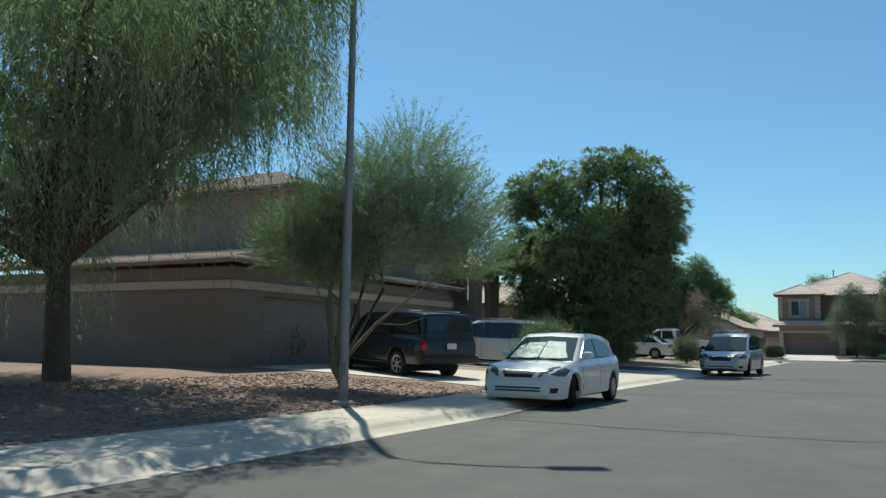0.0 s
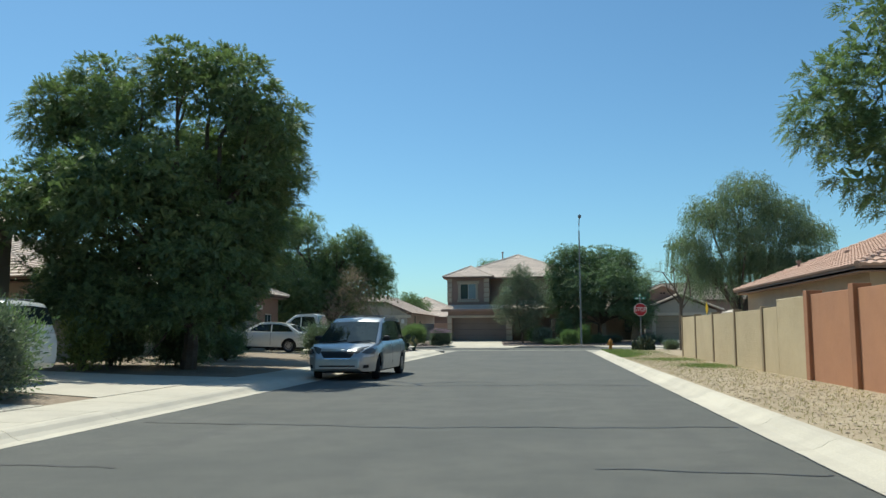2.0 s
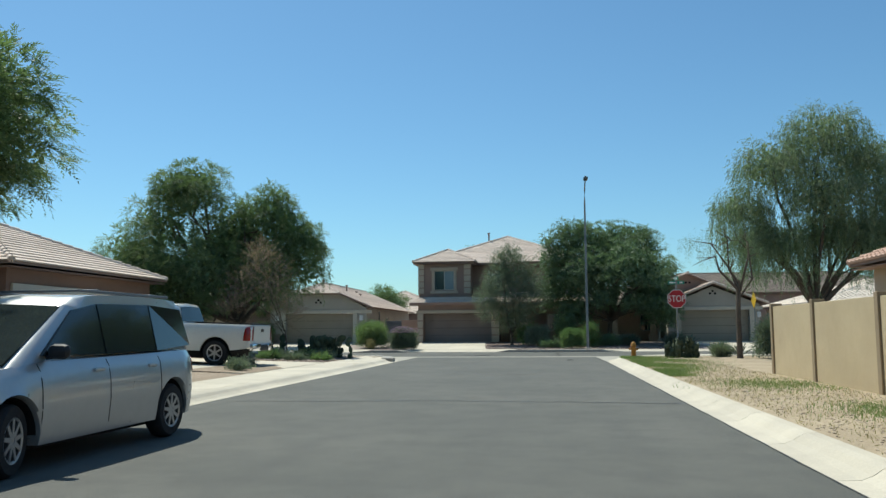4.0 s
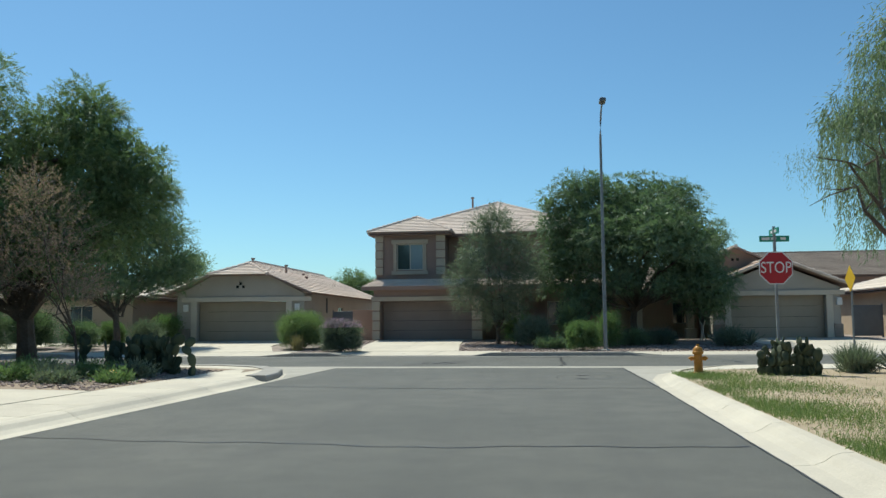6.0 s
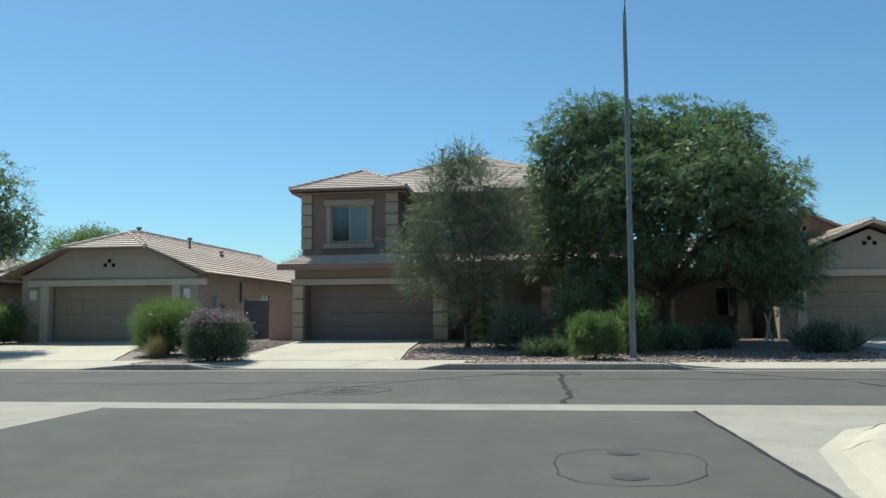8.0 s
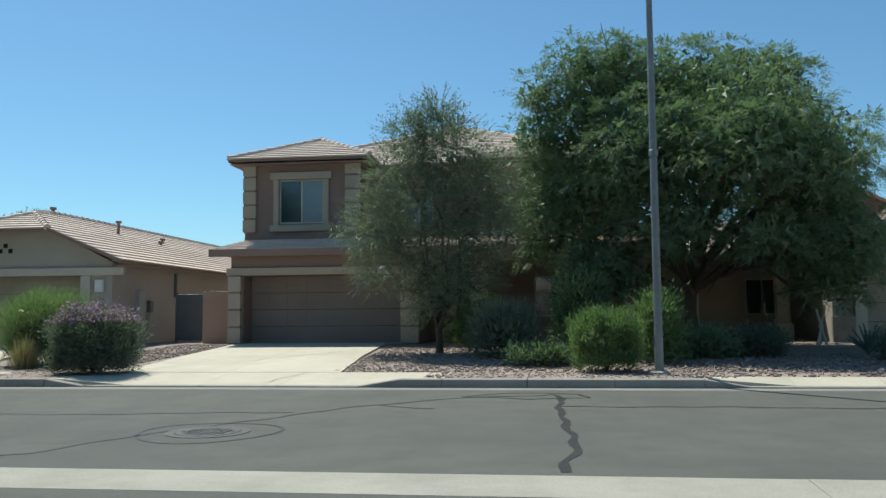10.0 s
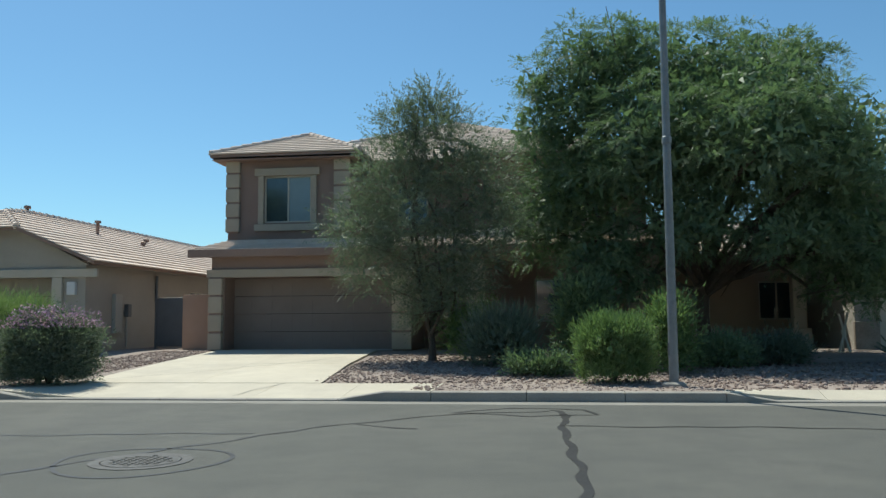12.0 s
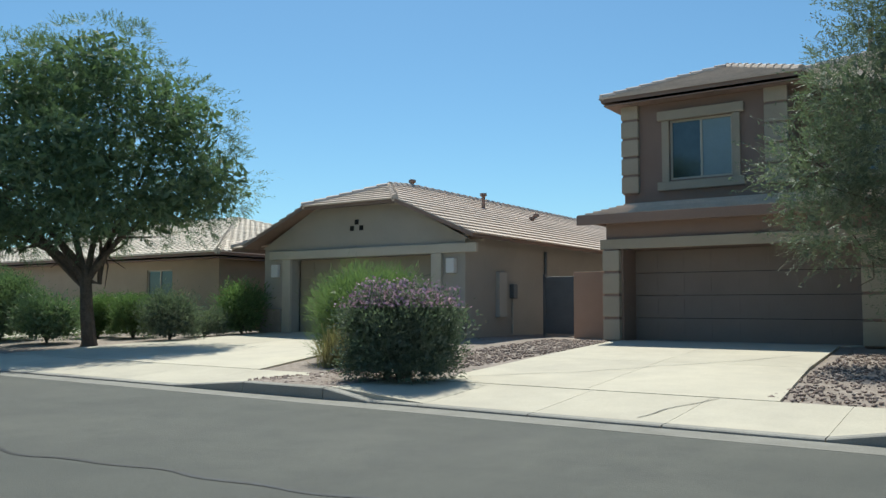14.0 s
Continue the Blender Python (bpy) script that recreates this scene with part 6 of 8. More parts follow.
HATCH = dict(steer=24.0, L=4.29, W=1.72, r=0.305, tw=0.2, fo=0.87, wb=2.60, sill=0.24, belt=0.93, paint=WHITE_PAINT, tumble=0.34, cabin=0.91, end=0.60, taper=0.27,
    top=[(-2.145, 0.86), (-2.1, 0.96), (-1.9, 0.99), (-1.2, 0.97), (0.55, 0.92), (0.95, 0.90), (1.5, 0.84), (1.85, 0.77), (2.02, 0.71), (2.10, 0.64), (2.145, 0.52)],
    low=[(-2.145, 0.38), (-2.05, 0.28), (-1.7, 0.24), (1.7, 0.20), (2.0, 0.185), (2.10, 0.20), (2.145, 0.26)],
    cabin_line=[(1.12, 0.88), (0.28, 1.36), (-0.1, 1.435), (-0.7, 1.43), (-1.3, 1.36), (-1.7, 1.20), (-2.05, 0.95)],
    windows=[[(0.74, 0.96), (0.22, 1.29), (-0.28, 1.355), (-0.30, 0.965)], [(-0.36, 0.965), (-0.34, 1.355), (-0.78, 1.345), (-1.16, 1.26), (-1.42, 1.13), (-1.60, 1.0)]],
    shade=True, mirror=(0.62, 1.0), seams=(-0.33, 0.78, -1.15), handles=(-0.14, -1.02), spokes=12, rw0=0.4,
    bits=[
          
          ("rear_plate", 0, -2.15, 0.72, 0.25, 0.015, 0.07, PLATE, (0, 0, 0), False), ("wiper", 0.25, 1.12, 0.925, 0.30, 0.01, 0.009, BLACK_TRIM, (0, 5, 0), False), ("wiper", -0.36, 1.12, 0.925, 0.28, 0.01, 0.009, BLACK_TRIM, (0, 5, 0), False)],
    panels=[("headlight", [(0.40, 2.10, 0.585), (0.86, 1.80, 0.62), (0.86, 1.52, 0.73), (0.44, 2.0, 0.69)], LAMP_CLEAR, True), ("grille", [(-0.27, 2.15, 0.60), (0.27, 2.15, 0.60), (0.34, 2.06, 0.695), (-0.34, 2.06, 0.695)], BLACK_TRIM, False), ("grille_bar", [(-0.36, 2.06, 0.695), (0.36, 2.06, 0.695), (0.36, 2.04, 0.715), (-0.36, 2.04, 0.715)], CHROME, False),
            ("intake", [(-0.46, 2.15, 0.33), (0.46, 2.15, 0.33), (0.46, 2.15, 0.36), (-0.46, 2.15, 0.36)], BLACK_TRIM, False), ("intake", [(-0.46, 2.15, 0.385), (0.46, 2.15, 0.385), (0.46, 2.15, 0.415), (-0.46, 2.15, 0.415)], BLACK_TRIM, False), ("fog_light", [(0.62, 2.10, 0.31), (0.76, 2.0, 0.31), (0.78, 1.98, 0.40), (0.62, 2.10, 0.40)], BLACK_TRIM, True), ("tail_light", [(0.60, -2.12, 0.72), (0.86, -1.92, 0.74), (0.82, -1.85, 0.96), (0.60, -2.02, 0.94)], LAMP_RED, True)])
car("parked_hatchback", pose(-6.12, 16.74, 0.0, 0, 0, 180), "white hatchback with a silver windscreen sunshade parked at the kerb", HATCH, "parked vehicles")

VAN = dict(round=0.12, steer=14.0, L=5.07, W=1.95, r=0.335, tw=0.215, fo=1.0, wb=3.03, sill=0.26, belt=1.05, paint=SILVER_PAINT, tumble=0.25, cabin=0.925, end=0.8, taper=0.36, category="minivan",
    top=[(-2.535, 0.95), (-2.5, 1.06), (-2.0, 1.09), (0.9, 1.05), (1.35, 1.03), (1.9, 0.965), (2.25, 0.875), (2.42, 0.79), (2.5, 0.70), (2.535, 0.56)],
    low=[(-2.535, 0.42), (-2.4, 0.30), (-2.0, 0.26), (2.0, 0.24), (2.4, 0.24), (2.535, 0.32)],
    cabin_line=[(1.62, 0.99), (0.52, 1.60), (0.15, 1.71), (-0.8, 1.745), (-1.9, 1.72), (-2.22, 1.62), (-2.48, 1.07)],
    windows=[[(1.08, 1.09), (0.47, 1.55), (0.0, 1.625), (-0.015, 1.08)], [(-0.045, 1.08), (-0.03, 1.63), (-1.14, 1.65), (-1.14, 1.09)], [(-1.17, 1.09), (-1.17, 1.65), (-2.02, 1.61), (-2.28, 1.14)]],
    mirror=(0.98, 1.13), mirror_mat=BLACK_TRIM, seams=(-0.03, 1.15, -1.16), handles=(0.18, -0.95), spokes=9, rw0=0.3,
    bits=[
          
          ("roof_rail", 0.62, -0.9, 1.775, 0.022, 1.0, 0.016, GREY_METAL, (0, 0, 0), True), ("roof_bar", 0, -0.3, 1.795, 0.62, 0.02, 0.014, GREY_METAL, (0, 0, 0), False), ("roof_bar", 0, -1.5, 1.785, 0.62, 0.02, 0.014, GREY_METAL, (0, 0, 0), False),
          ("wiper", 0.32, 1.64, 1.045, 0.36, 0.012, 0.01, BLACK_TRIM, (0, 4, 0), False), ("wiper", -0.40, 1.64, 1.045, 0.34, 0.012, 0.01, BLACK_TRIM, (0, 4, 0), False)],
    panels=[("headlight", [(0.50, 2.46, 0.69), (0.97, 2.08, 0.72), (0.97, 1.92, 0.83), (0.50, 2.30, 0.83)], LAMP_CLEAR, True), ("turn_light", [(0.66, 2.42, 0.62), (0.97, 2.12, 0.65), (0.97, 2.12, 0.69), (0.66, 2.40, 0.665)], SIGN_WHITE, True), ("grille_surround", [(-0.30, 2.55, 0.580), (0.30, 2.55, 0.580), (0.40, 2.52, 0.605), (-0.40, 2.52, 0.605)], CHROME, False, "chrome grille rim"), ("grille", [(-0.36, 2.55, 0.605), (0.36, 2.55, 0.605), (0.50, 2.42, 0.765), (-0.50, 2.42, 0.765)], BLACK_TRIM, False),
            ("intake", [(-0.50, 2.55, 0.37), (0.50, 2.55, 0.37), (0.50, 2.55, 0.41), (-0.50, 2.55, 0.41)], BLACK_TRIM, False), ("fog_light", [(0.70, 2.44, 0.33), (0.86, 2.32, 0.33), (0.86, 2.30, 0.42), (0.70, 2.42, 0.42)], BLACK_TRIM, True), ("tail_light", [(0.80, -2.55, 0.80), (0.98, -2.36, 0.80), (0.96, -2.36, 1.05), (0.80, -2.52, 1.05)], LAMP_RED, True)])
car("parked_minivan", pose(-5.78, 37.4, 0.0, 0, 0, 178), "silver minivan with roof rails parked at the kerb", VAN, "parked vehicles")
VAN2 = dict(VAN, paint=WHITE_PAINT, steer=0.0)
car("driveway_minivan", pose(-13.5, 29.4, lot_left(-13.5) + 0.02, 2.1, 0, 90), "white minivan with roof rails parked in a driveway", VAN2, "parked vehicles")

SUV = dict(L=5.1, W=2.0, r=0.385, tw=0.25, fo=0.95, wb=2.95, sill=0.38, belt=1.16, paint=BLACK_PAINT, tumble=0.2, cabin=0.94, end=0.3, taper=0.12, category="suv",
    top=[(-2.55, 1.05), (-2.5, 1.15), (-2.0, 1.17), (0.9, 1.16), (1.2, 1.14), (2.1, 1.06), (2.4, 0.98), (2.55, 0.8)], low=[(-2.55, 0.5), (-2.4, 0.42), (2.3, 0.38), (2.55, 0.45)],
    cabin_line=[(1.35, 1.13), (0.75, 1.70), (0.3, 1.79), (-1.0, 1.82), (-2.2, 1.79), (-2.4, 1.71), (-2.53, 1.12)],
    windows=[[(0.98, 1.22), (0.62, 1.63), (0.12, 1.68), (0.10, 1.21)], [(0.03, 1.21), (0.05, 1.68), (-0.95, 1.70), (-0.95, 1.21)], [(-1.03, 1.21), (-1.03, 1.70), (-2.15, 1.68), (-2.28, 1.24)]],
    mirror=(0.98, 1.24), mirror_mat=BLACK_PAINT, seams=(0.06, 1.1, -1.0), handles=(0.25, -0.8), spokes=6, rw0=0.35,
    bits=[("rear_bumper", 0, -2.56, 0.55, 0.95, 0.06, 0.1, BLACK_TRIM, (0, 0, 0), False), ("rear_plate", 0, -2.575, 0.92, 0.16, 0.012, 0.08, PLATE, (0, 0, 0), False), ("roof_rail", 0.68, -0.8, 1.865, 0.025, 1.2, 0.018, CHROME, (0, 0, 0), True),
          ("headlight", 0.78, 2.48, 0.86, 0.16, 0.08, 0.1, LAMP_CLEAR, (0, 0, -10), True), ("grille", 0, 2.54, 0.85, 0.5, 0.04, 0.14, BLACK_TRIM, (0, 0, 0), False), ("side_step", 0.95, 0.0, 0.42, 0.07, 1.0, 0.03, BLACK_TRIM, (0, 0, 0), True)],
    panels=[("tail_light", [(0.84, -2.58, 0.80), (1.0, -2.40, 0.80), (1.0, -2.40, 1.12), (0.84, -2.54, 1.12)], LAMP_RED, True)])
car("parked_utility_vehicle", pose(-12.8, 21.25, 0.27, 1.8, 0, 66), "dark sport utility vehicle with roof rails parked in a driveway", SUV, "parked vehicles")

SEDAN = dict(L=4.75, W=1.80, r=0.32, tw=0.21, fo=0.95, wb=2.72, sill=0.25, belt=0.95, paint=WHITE_PAINT, tumble=0.36, cabin=0.90, end=0.5, taper=0.22,
    top=[(-2.375, 0.82), (-2.3, 0.96), (-1.5, 0.99), (0.6, 0.94), (1.1, 0.92), (1.8, 0.82), (2.2, 0.70), (2.375, 0.52)], low=[(-2.375, 0.38), (-2.2, 0.28), (2.1, 0.22), (2.375, 0.3)],
    cabin_line=[(1.2, 0.9), (0.35, 1.36), (-0.1, 1.44), (-0.8, 1.42), (-1.25, 1.32), (-1.85, 0.97)],
    windows=[[(0.8, 0.99), (0.26, 1.31), (-0.32, 1.365), (-0.34, 0.99)], [(-0.4, 0.99), (-0.38, 1.365), (-0.82, 1.345), (-1.2, 1.24), (-1.45, 1.02)]], mirror=(0.68, 1.03), seams=(-0.37, 0.8), handles=(-0.2, -1.1), spokes=10, rw0=0.15,
    bits=[("rear_plate", 0, -2.38, 0.7, 0.16, 0.012, 0.08, PLATE, (0, 0, 0), False)],
    panels=[("tail_light", [(0.48, -2.38, 0.74), (0.90, -2.10, 0.76), (0.90, -2.10, 0.92), (0.48, -2.34, 0.92)], LAMP_RED, True), ("headlight", [(0.45, 2.34, 0.58), (0.90, 2.0, 0.62), (0.88, 1.9, 0.74), (0.45, 2.18, 0.72)], LAMP_CLEAR, True), ("grille", [(-0.34, 2.38, 0.50), (0.34, 2.38, 0.50), (0.34, 2.30, 0.64), (-0.34, 2.30, 0.64)], BLACK_TRIM, False)])
car("parked_sedan", pose(-14.0, 52.9, lot_left(-14.0) + 0.03, 2.1, 0, 90), "white sedan with dark windows parked in a driveway", SEDAN, "parked vehicles")

PICKUP = dict(L=5.75, W=2.0, r=0.40, tw=0.27, fo=0.98, wb=3.62, sill=0.44, belt=1.18, paint=WHITE_PAINT, tumble=0.24, cabin=0.92, end=0.22, taper=0.08, arch=0.09, category="pickup",
    top=[(-2.875, 1.26), (-2.85, 1.29), (-0.55, 1.29), (-0.5, 1.20), (0.9, 1.19), (1.3, 1.17), (2.4, 1.08), (2.7, 1.0), (2.875, 0.8)], low=[(-2.875, 0.62), (-2.7, 0.55), (-2.0, 0.46), (2.4, 0.42), (2.875, 0.5)],
    cabin_line=[(1.45, 1.16), (0.82, 1.74), (0.4, 1.86), (-0.2, 1.88), (-0.42, 1.80), (-0.6, 1.22)],
    windows=[[(1.1, 1.25), (0.72, 1.66), (0.42, 1.74), (0.40, 1.24)], [(0.34, 1.24), (0.36, 1.74), (-0.25, 1.75), (-0.42, 1.26)]], mirror=(1.0, 1.28), seams=(0.37, 1.2, -0.56), handles=(0.5, -0.35), handle_mat=CHROME, spokes=6, rw0=0.2,
    bits=[("rear_bumper", 0.66, -2.91, 0.60, 0.30, 0.06, 0.11, CHROME, (0, 0, 4), True), ("bumper_pad", 0, -2.92, 0.58, 0.37, 0.07, 0.09, BLACK_TRIM, (0, 0, 0), False), ("tailgate_handle", 0, -2.885, 1.12, 0.11, 0.015, 0.05, BLACK_TRIM, (0, 0, 0), False),
          ("tailgate_cap", 0, -2.82, 1.31, 0.86, 0.04, 0.015, BLACK_TRIM, (0, 0, 0), False), ("bed_floor", 0, -1.7, 1.325, 0.70, 1.05, 0.01, UNDER, (0, 0, 0), False), ("headlight", 0.8, 2.78, 0.88, 0.15, 0.08, 0.12, LAMP_CLEAR, (0, 0, -10), True), ("grille", 0, 2.85, 0.85, 0.5, 0.04, 0.16, CHROME, (0, 0, 0), False)],
    panels=[("tail_light", [(0.80, -2.92, 0.80), (1.02, -2.62, 0.80), (1.02, -2.68, 1.23), (0.82, -2.90, 1.23)], LAMP_RED, True), ("tailgate_gap", [(0.785, -2.9, 0.78), (0.797, -2.9, 0.78), (0.797, -2.9, 1.26), (0.785, -2.9, 1.26)], UNDER, True)])
car("parked_pickup", pose(-12.55, 55.6, lot_left(-12.55) - 0.01, 2.1, 0, 90) @ Matrix.Scale(1.05, 4), "white pickup truck with chrome bumper parked in a driveway", PICKUP, "parked vehicles")
# ---- street furniture ----
def street_lamp(at, arm, label):
    """A steel pole with a bent top and a small luminaire; arm: degrees, the way it leans out."""
    o = thing("street_lamp", pose(*at, 0, 0, arm), label, "street lamp", "street lamps")
    part("base", lathe(B(), [(0.0, -0.1), (0.2, -0.1), (0.2, 0.05), (0.14, 0.08), (0.14, 0.0)], 20), CONCRETE_GREY, o)
    part("pole", tube(B(), [(0, 0, 0), (0, 0, 0.9), (0, 0, 4.6), (0, 0, 8.4), (0.06, 0, 9.0), (0.35, 0, 9.5), (0.95, 0, 9.85), (1.55, 0, 9.98)], [0.082, 0.078, 0.066, 0.054, 0.046, 0.04, 0.036, 0.033], 14), GALV, o, "", True)
    part("pole_joint", lathe(B(), [(0.068, 4.05), (0.082, 4.07), (0.082, 4.17), (0.068, 4.19)], 14), GALV, o)
    part("hand_hole", box(B(), -0.035, 0.035, -0.084, -0.07, 0.5, 0.72, 0.008), GREY_METAL, o)
    bm = box(B(), 1.5, 2.12, -0.13, 0.13, 9.93, 10.08, 0.05)
    part("luminaire", bm, GREY_METAL, o, "", True)
    part("lens", lathe(B(), [(0.0, 9.86), (0.08, 9.87), (0.115, 9.94), (0.0, 9.94)], 16, pose(1.82, 0, 0)), LAMP_CLEAR, o)
    part("photocell", tube(B(), [(1.8, 0, 10.06), (1.8, 0, 10.16)], 0.04, 8), GREY_METAL, o)
    return o


street_lamp((2.40, 79.3, 0.15), -90, "tall grey steel street lamp behind the far kerb")
street_lamp((-8.18, 11.85, 0.14), 29, "tall grey steel street lamp beside the sidewalk")


def text_part(name, body, size, m, material, parent):
    cu = bpy.data.curves.new(name, "FONT")
    cu.body, cu.size, cu.align_x, cu.align_y, cu.extrude = body, size, "CENTER", "CENTER", 0.001
    tmp = new("lettering_curve", cu)
    bpy.context.view_layer.update()
    me = bpy.data.meshes.new_from_object(tmp.evaluated_get(bpy.context.evaluated_depsgraph_get()))
    bpy.data.objects.remove(tmp)
    me.materials.clear()
    me.materials.append(material)
    ob = new(name, me)
    ob.parent, ob.matrix_basis = parent, m
    return ob


def octagon(bm, r, y0, y1):
    pts = [(r * math.cos(math.pi / 8 + k * math.pi / 4), r * math.sin(math.pi / 8 + k * math.pi / 4)) for k in range(8)]
    return prism(bm, pts, 1, y0, y1)


stop = thing("stop_sign", pose(5.42, 64.6, 0.13, 0, 0, 3), "red octagonal stop sign with two green sign blades on a post", "stop sign")
part("post", box(B(), -0.03, 0.03, -0.03, 0.03, -0.2, 3.42, 0.006), GALV, stop)
for name, r, y0, y1, mt in (("sign_plate", 0.415, -0.036, -0.032, SIGN_WHITE), ("sign_face", 0.388, -0.040, -0.037, SIGN_RED)):
    bm = octagon(B(), r, y0, y1)
    bmesh.ops.translate(bm, vec=(0, 0, 2.44), verts=bm.verts)
    part(name, bm, mt, stop)
text_part("lettering", "STOP", 0.36, pose(0, -0.0435, 2.44, 90, 0, 0) @ Matrix.Diagonal((0.82, 1.05, 1, 1)), SIGN_WHITE, stop)
b1 = part("sign_blade", box(B(), -0.34, 0.34, -0.012, 0.012, 3.06, 3.20, 0.004), SIGN_GREEN, stop, "green sign blade")
for x, w in ((-0.2, 0.09), (-0.02, 0.06), (0.2, 0.06)):
    part("writing_bar", box(B(), x - w, x + w, -0.016, -0.0125, 3.10, 3.16), SIGN_WHITE, b1)
b2 = part("sign_blade", box(B(), -0.012, 0.012, -0.34, 0.34, 3.23, 3.37, 0.004), SIGN_GREEN, stop, "green sign blade")
part("writing_bar", box(B(), -0.016, -0.0125, -0.22, 0.2, 3.27, 3.33), SIGN_WHITE, b2)

hyd = thing("fire_hydrant", pose(3.56, 64.4, 0.13), "yellow cast iron fire hydrant on the verge", "fire hydrant")
part("barrel", lathe(B(), [(0.0, -0.05), (0.15, -0.05), (0.15, 0.03), (0.10, 0.05), (0.095, 0.45), (0.125, 0.47), (0.125, 0.52), (0.105, 0.53), (0.0, 0.53)], 20), HYDRANT, hyd, "", True)
part("bonnet", lathe(B(), [(0.11, 0.532), (0.105, 0.575), (0.07, 0.625), (0.035, 0.645), (0.035, 0.69), (0.0, 0.69)], 20), HYDRANT, hyd, "", True)
for nm, a, rr, ln in (("hose_cap", 180, 0.052, 0.16), ("hose_cap", 0, 0.052, 0.16), ("pumper_cap", 250, 0.07, 0.16)):
    d = Vector((math.cos(radians(a)), math.sin(radians(a)), 0))
    bm = tube(B(), [d * 0.08 + Vector((0, 0, 0.36)), d * ln * 0.8 + Vector((0, 0, 0.36))], rr * 0.8, 12)
    tube(bm, [d * ln * 0.8 + Vector((0, 0, 0.36)), d * (ln + 0.02) + Vector((0, 0, 0.36))], rr, 8)
    tube(bm, [d * ln + Vector((0, 0, 0.36)), d * (ln + 0.06) + Vector((0, 0, 0.36))], 0.022, 5)
    part(nm, bm, HYDRANT, hyd)

yel = thing("warning_sign", pose(12.1, 79.3, 0.15, 0, 0, -88), "yellow diamond warning sign on a steel post", "road sign")
part("post", box(B(), -0.03, 0.03, -0.03, 0.03, -0.2, 3.3, 0.006), GALV, yel)
bm = prism(B(), [(0, 2.3), (0.53, 2.83), (0, 3.36), (-0.53, 2.83)], 1, -0.04, -0.034)
part("sign_plate", bm, SIGN_YELLOW, yel)

# ---- trees and bushes ----
def lobes_of(seed, n, rx, ry, z0, z1, r0, r1):
    """Lobes scattered over a crown of that reach, from the foot."""
    rng = np.random.default_rng(seed)
    out = []
    for k in range(n):
        a = 2 * math.pi * (k / n) + rng.normal(0, 0.35)
        f = rng.uniform(0.35, 0.8) if k % 3 else rng.uniform(0.0, 0.4)
        z = z0 + (z1 - z0) * (1 - f * f * 0.8) * rng.uniform(0.45, 1.0)
        r = rng.uniform(r0, r1)
        out.append((math.cos(a) * rx * f, math.sin(a) * ry * f, z, r, r, r * 0.85))
    return out


BIG = [(-4.6, 0.3, 5.2, 1.1, 1.3, 0.9), (-4.3, -0.3, 7.6, 1.1, 1.2, 1.1), (-3.7, -0.4, 7.7, 1.2, 1.3, 1.2), (-2.6, -0.8, 8.5, 0.9, 1.0, 0.9), (-1.6, -1.5, 7.4, 1.3, 1.2, 1.2), (-0.3, -0.6, 8.8, 1.2, 1.3, 1.1), (0.6, 0.2, 9.15, 0.9, 1.0, 0.8), (1.6, -0.4, 8.1, 1.25, 1.4, 1.3), (2.1, 0.0, 6.2, 1.3, 1.5, 1.2), (1.8, 0.2, 4.6, 1.15, 1.5, 1.1), (2.6, -0.2, 7.4, 1.0, 1.1, 0.9), (1.3, -0.4, 3.0, 1.4, 1.6, 1.0), (-3.3, -1.2, 5.0, 1.6, 1.7, 1.5), (-0.6, -1.8, 5.4, 2.0, 1.5, 1.8), (0.7, -1.7, 3.4, 2.0, 1.5, 1.4), (-2.2, -1.6, 3.0, 1.9, 1.5, 1.2), (-0.4, 1.6, 6.4, 2.6, 1.6, 2.0), (0.2, 1.5, 3.8, 2.4, 1.6, 1.5), (-3.8, 0.6, 3.0, 1.3, 1.5, 1.0), (0.9, 2.6, 5.2, 1.4, 1.4, 1.4), (0.3, 2.8, 3.5, 1.5, 1.4, 1.1), (0.6, 2.6, 6.8, 1.5, 1.5, 1.3), (-3.0, -1.6, 1.9, 1.5, 1.5, 0.8), (-1.0, -2.3, 1.8, 1.6, 1.3, 0.8), (1.0, -1.8, 1.9, 1.5, 1.4, 0.8), (-0.8, 1.2, 1.8, 2.2, 1.5, 0.8), (0.6, 1.6, 2.0, 1.3, 1.4, 0.8), (-3.6, -2.6, 4.6, 1.4, 1.3, 1.2), (-1.6, -3.0, 5.0, 1.4, 1.2, 1.2), (1.9, 2.2, 6.4, 1.05, 1.2, 1.2), (1.5, 2.2, 5.2, 1.0, 1.2, 1.0), (1.5, 2.8, 7.6, 1.0, 1.1, 0.9)]
tree("shade_tree", (-10.85, 36.6, 0.2), "large dense dark green shade tree in a front yard", BIG, LEAF_BIG, clumps=0, trunk=0.24, fork=1.6, seed=11, core=130, frond=(2500, 20, 0.25, 0.4, 0.24, 8, 0.088, 0.039))
tree("shade_tree", (-13.4, 45.0, 0.3), "tall green tree behind parked cars", lobes_of(5, 7, 3.2, 3.2, 3.2, 7.5, 1.5, 2.0), LEAF_PEPPER, clumps=0, seed=12, core=50, frond=(700, 15, 0.34, 0.5, 0.36, 7, 0.13, 0.045))
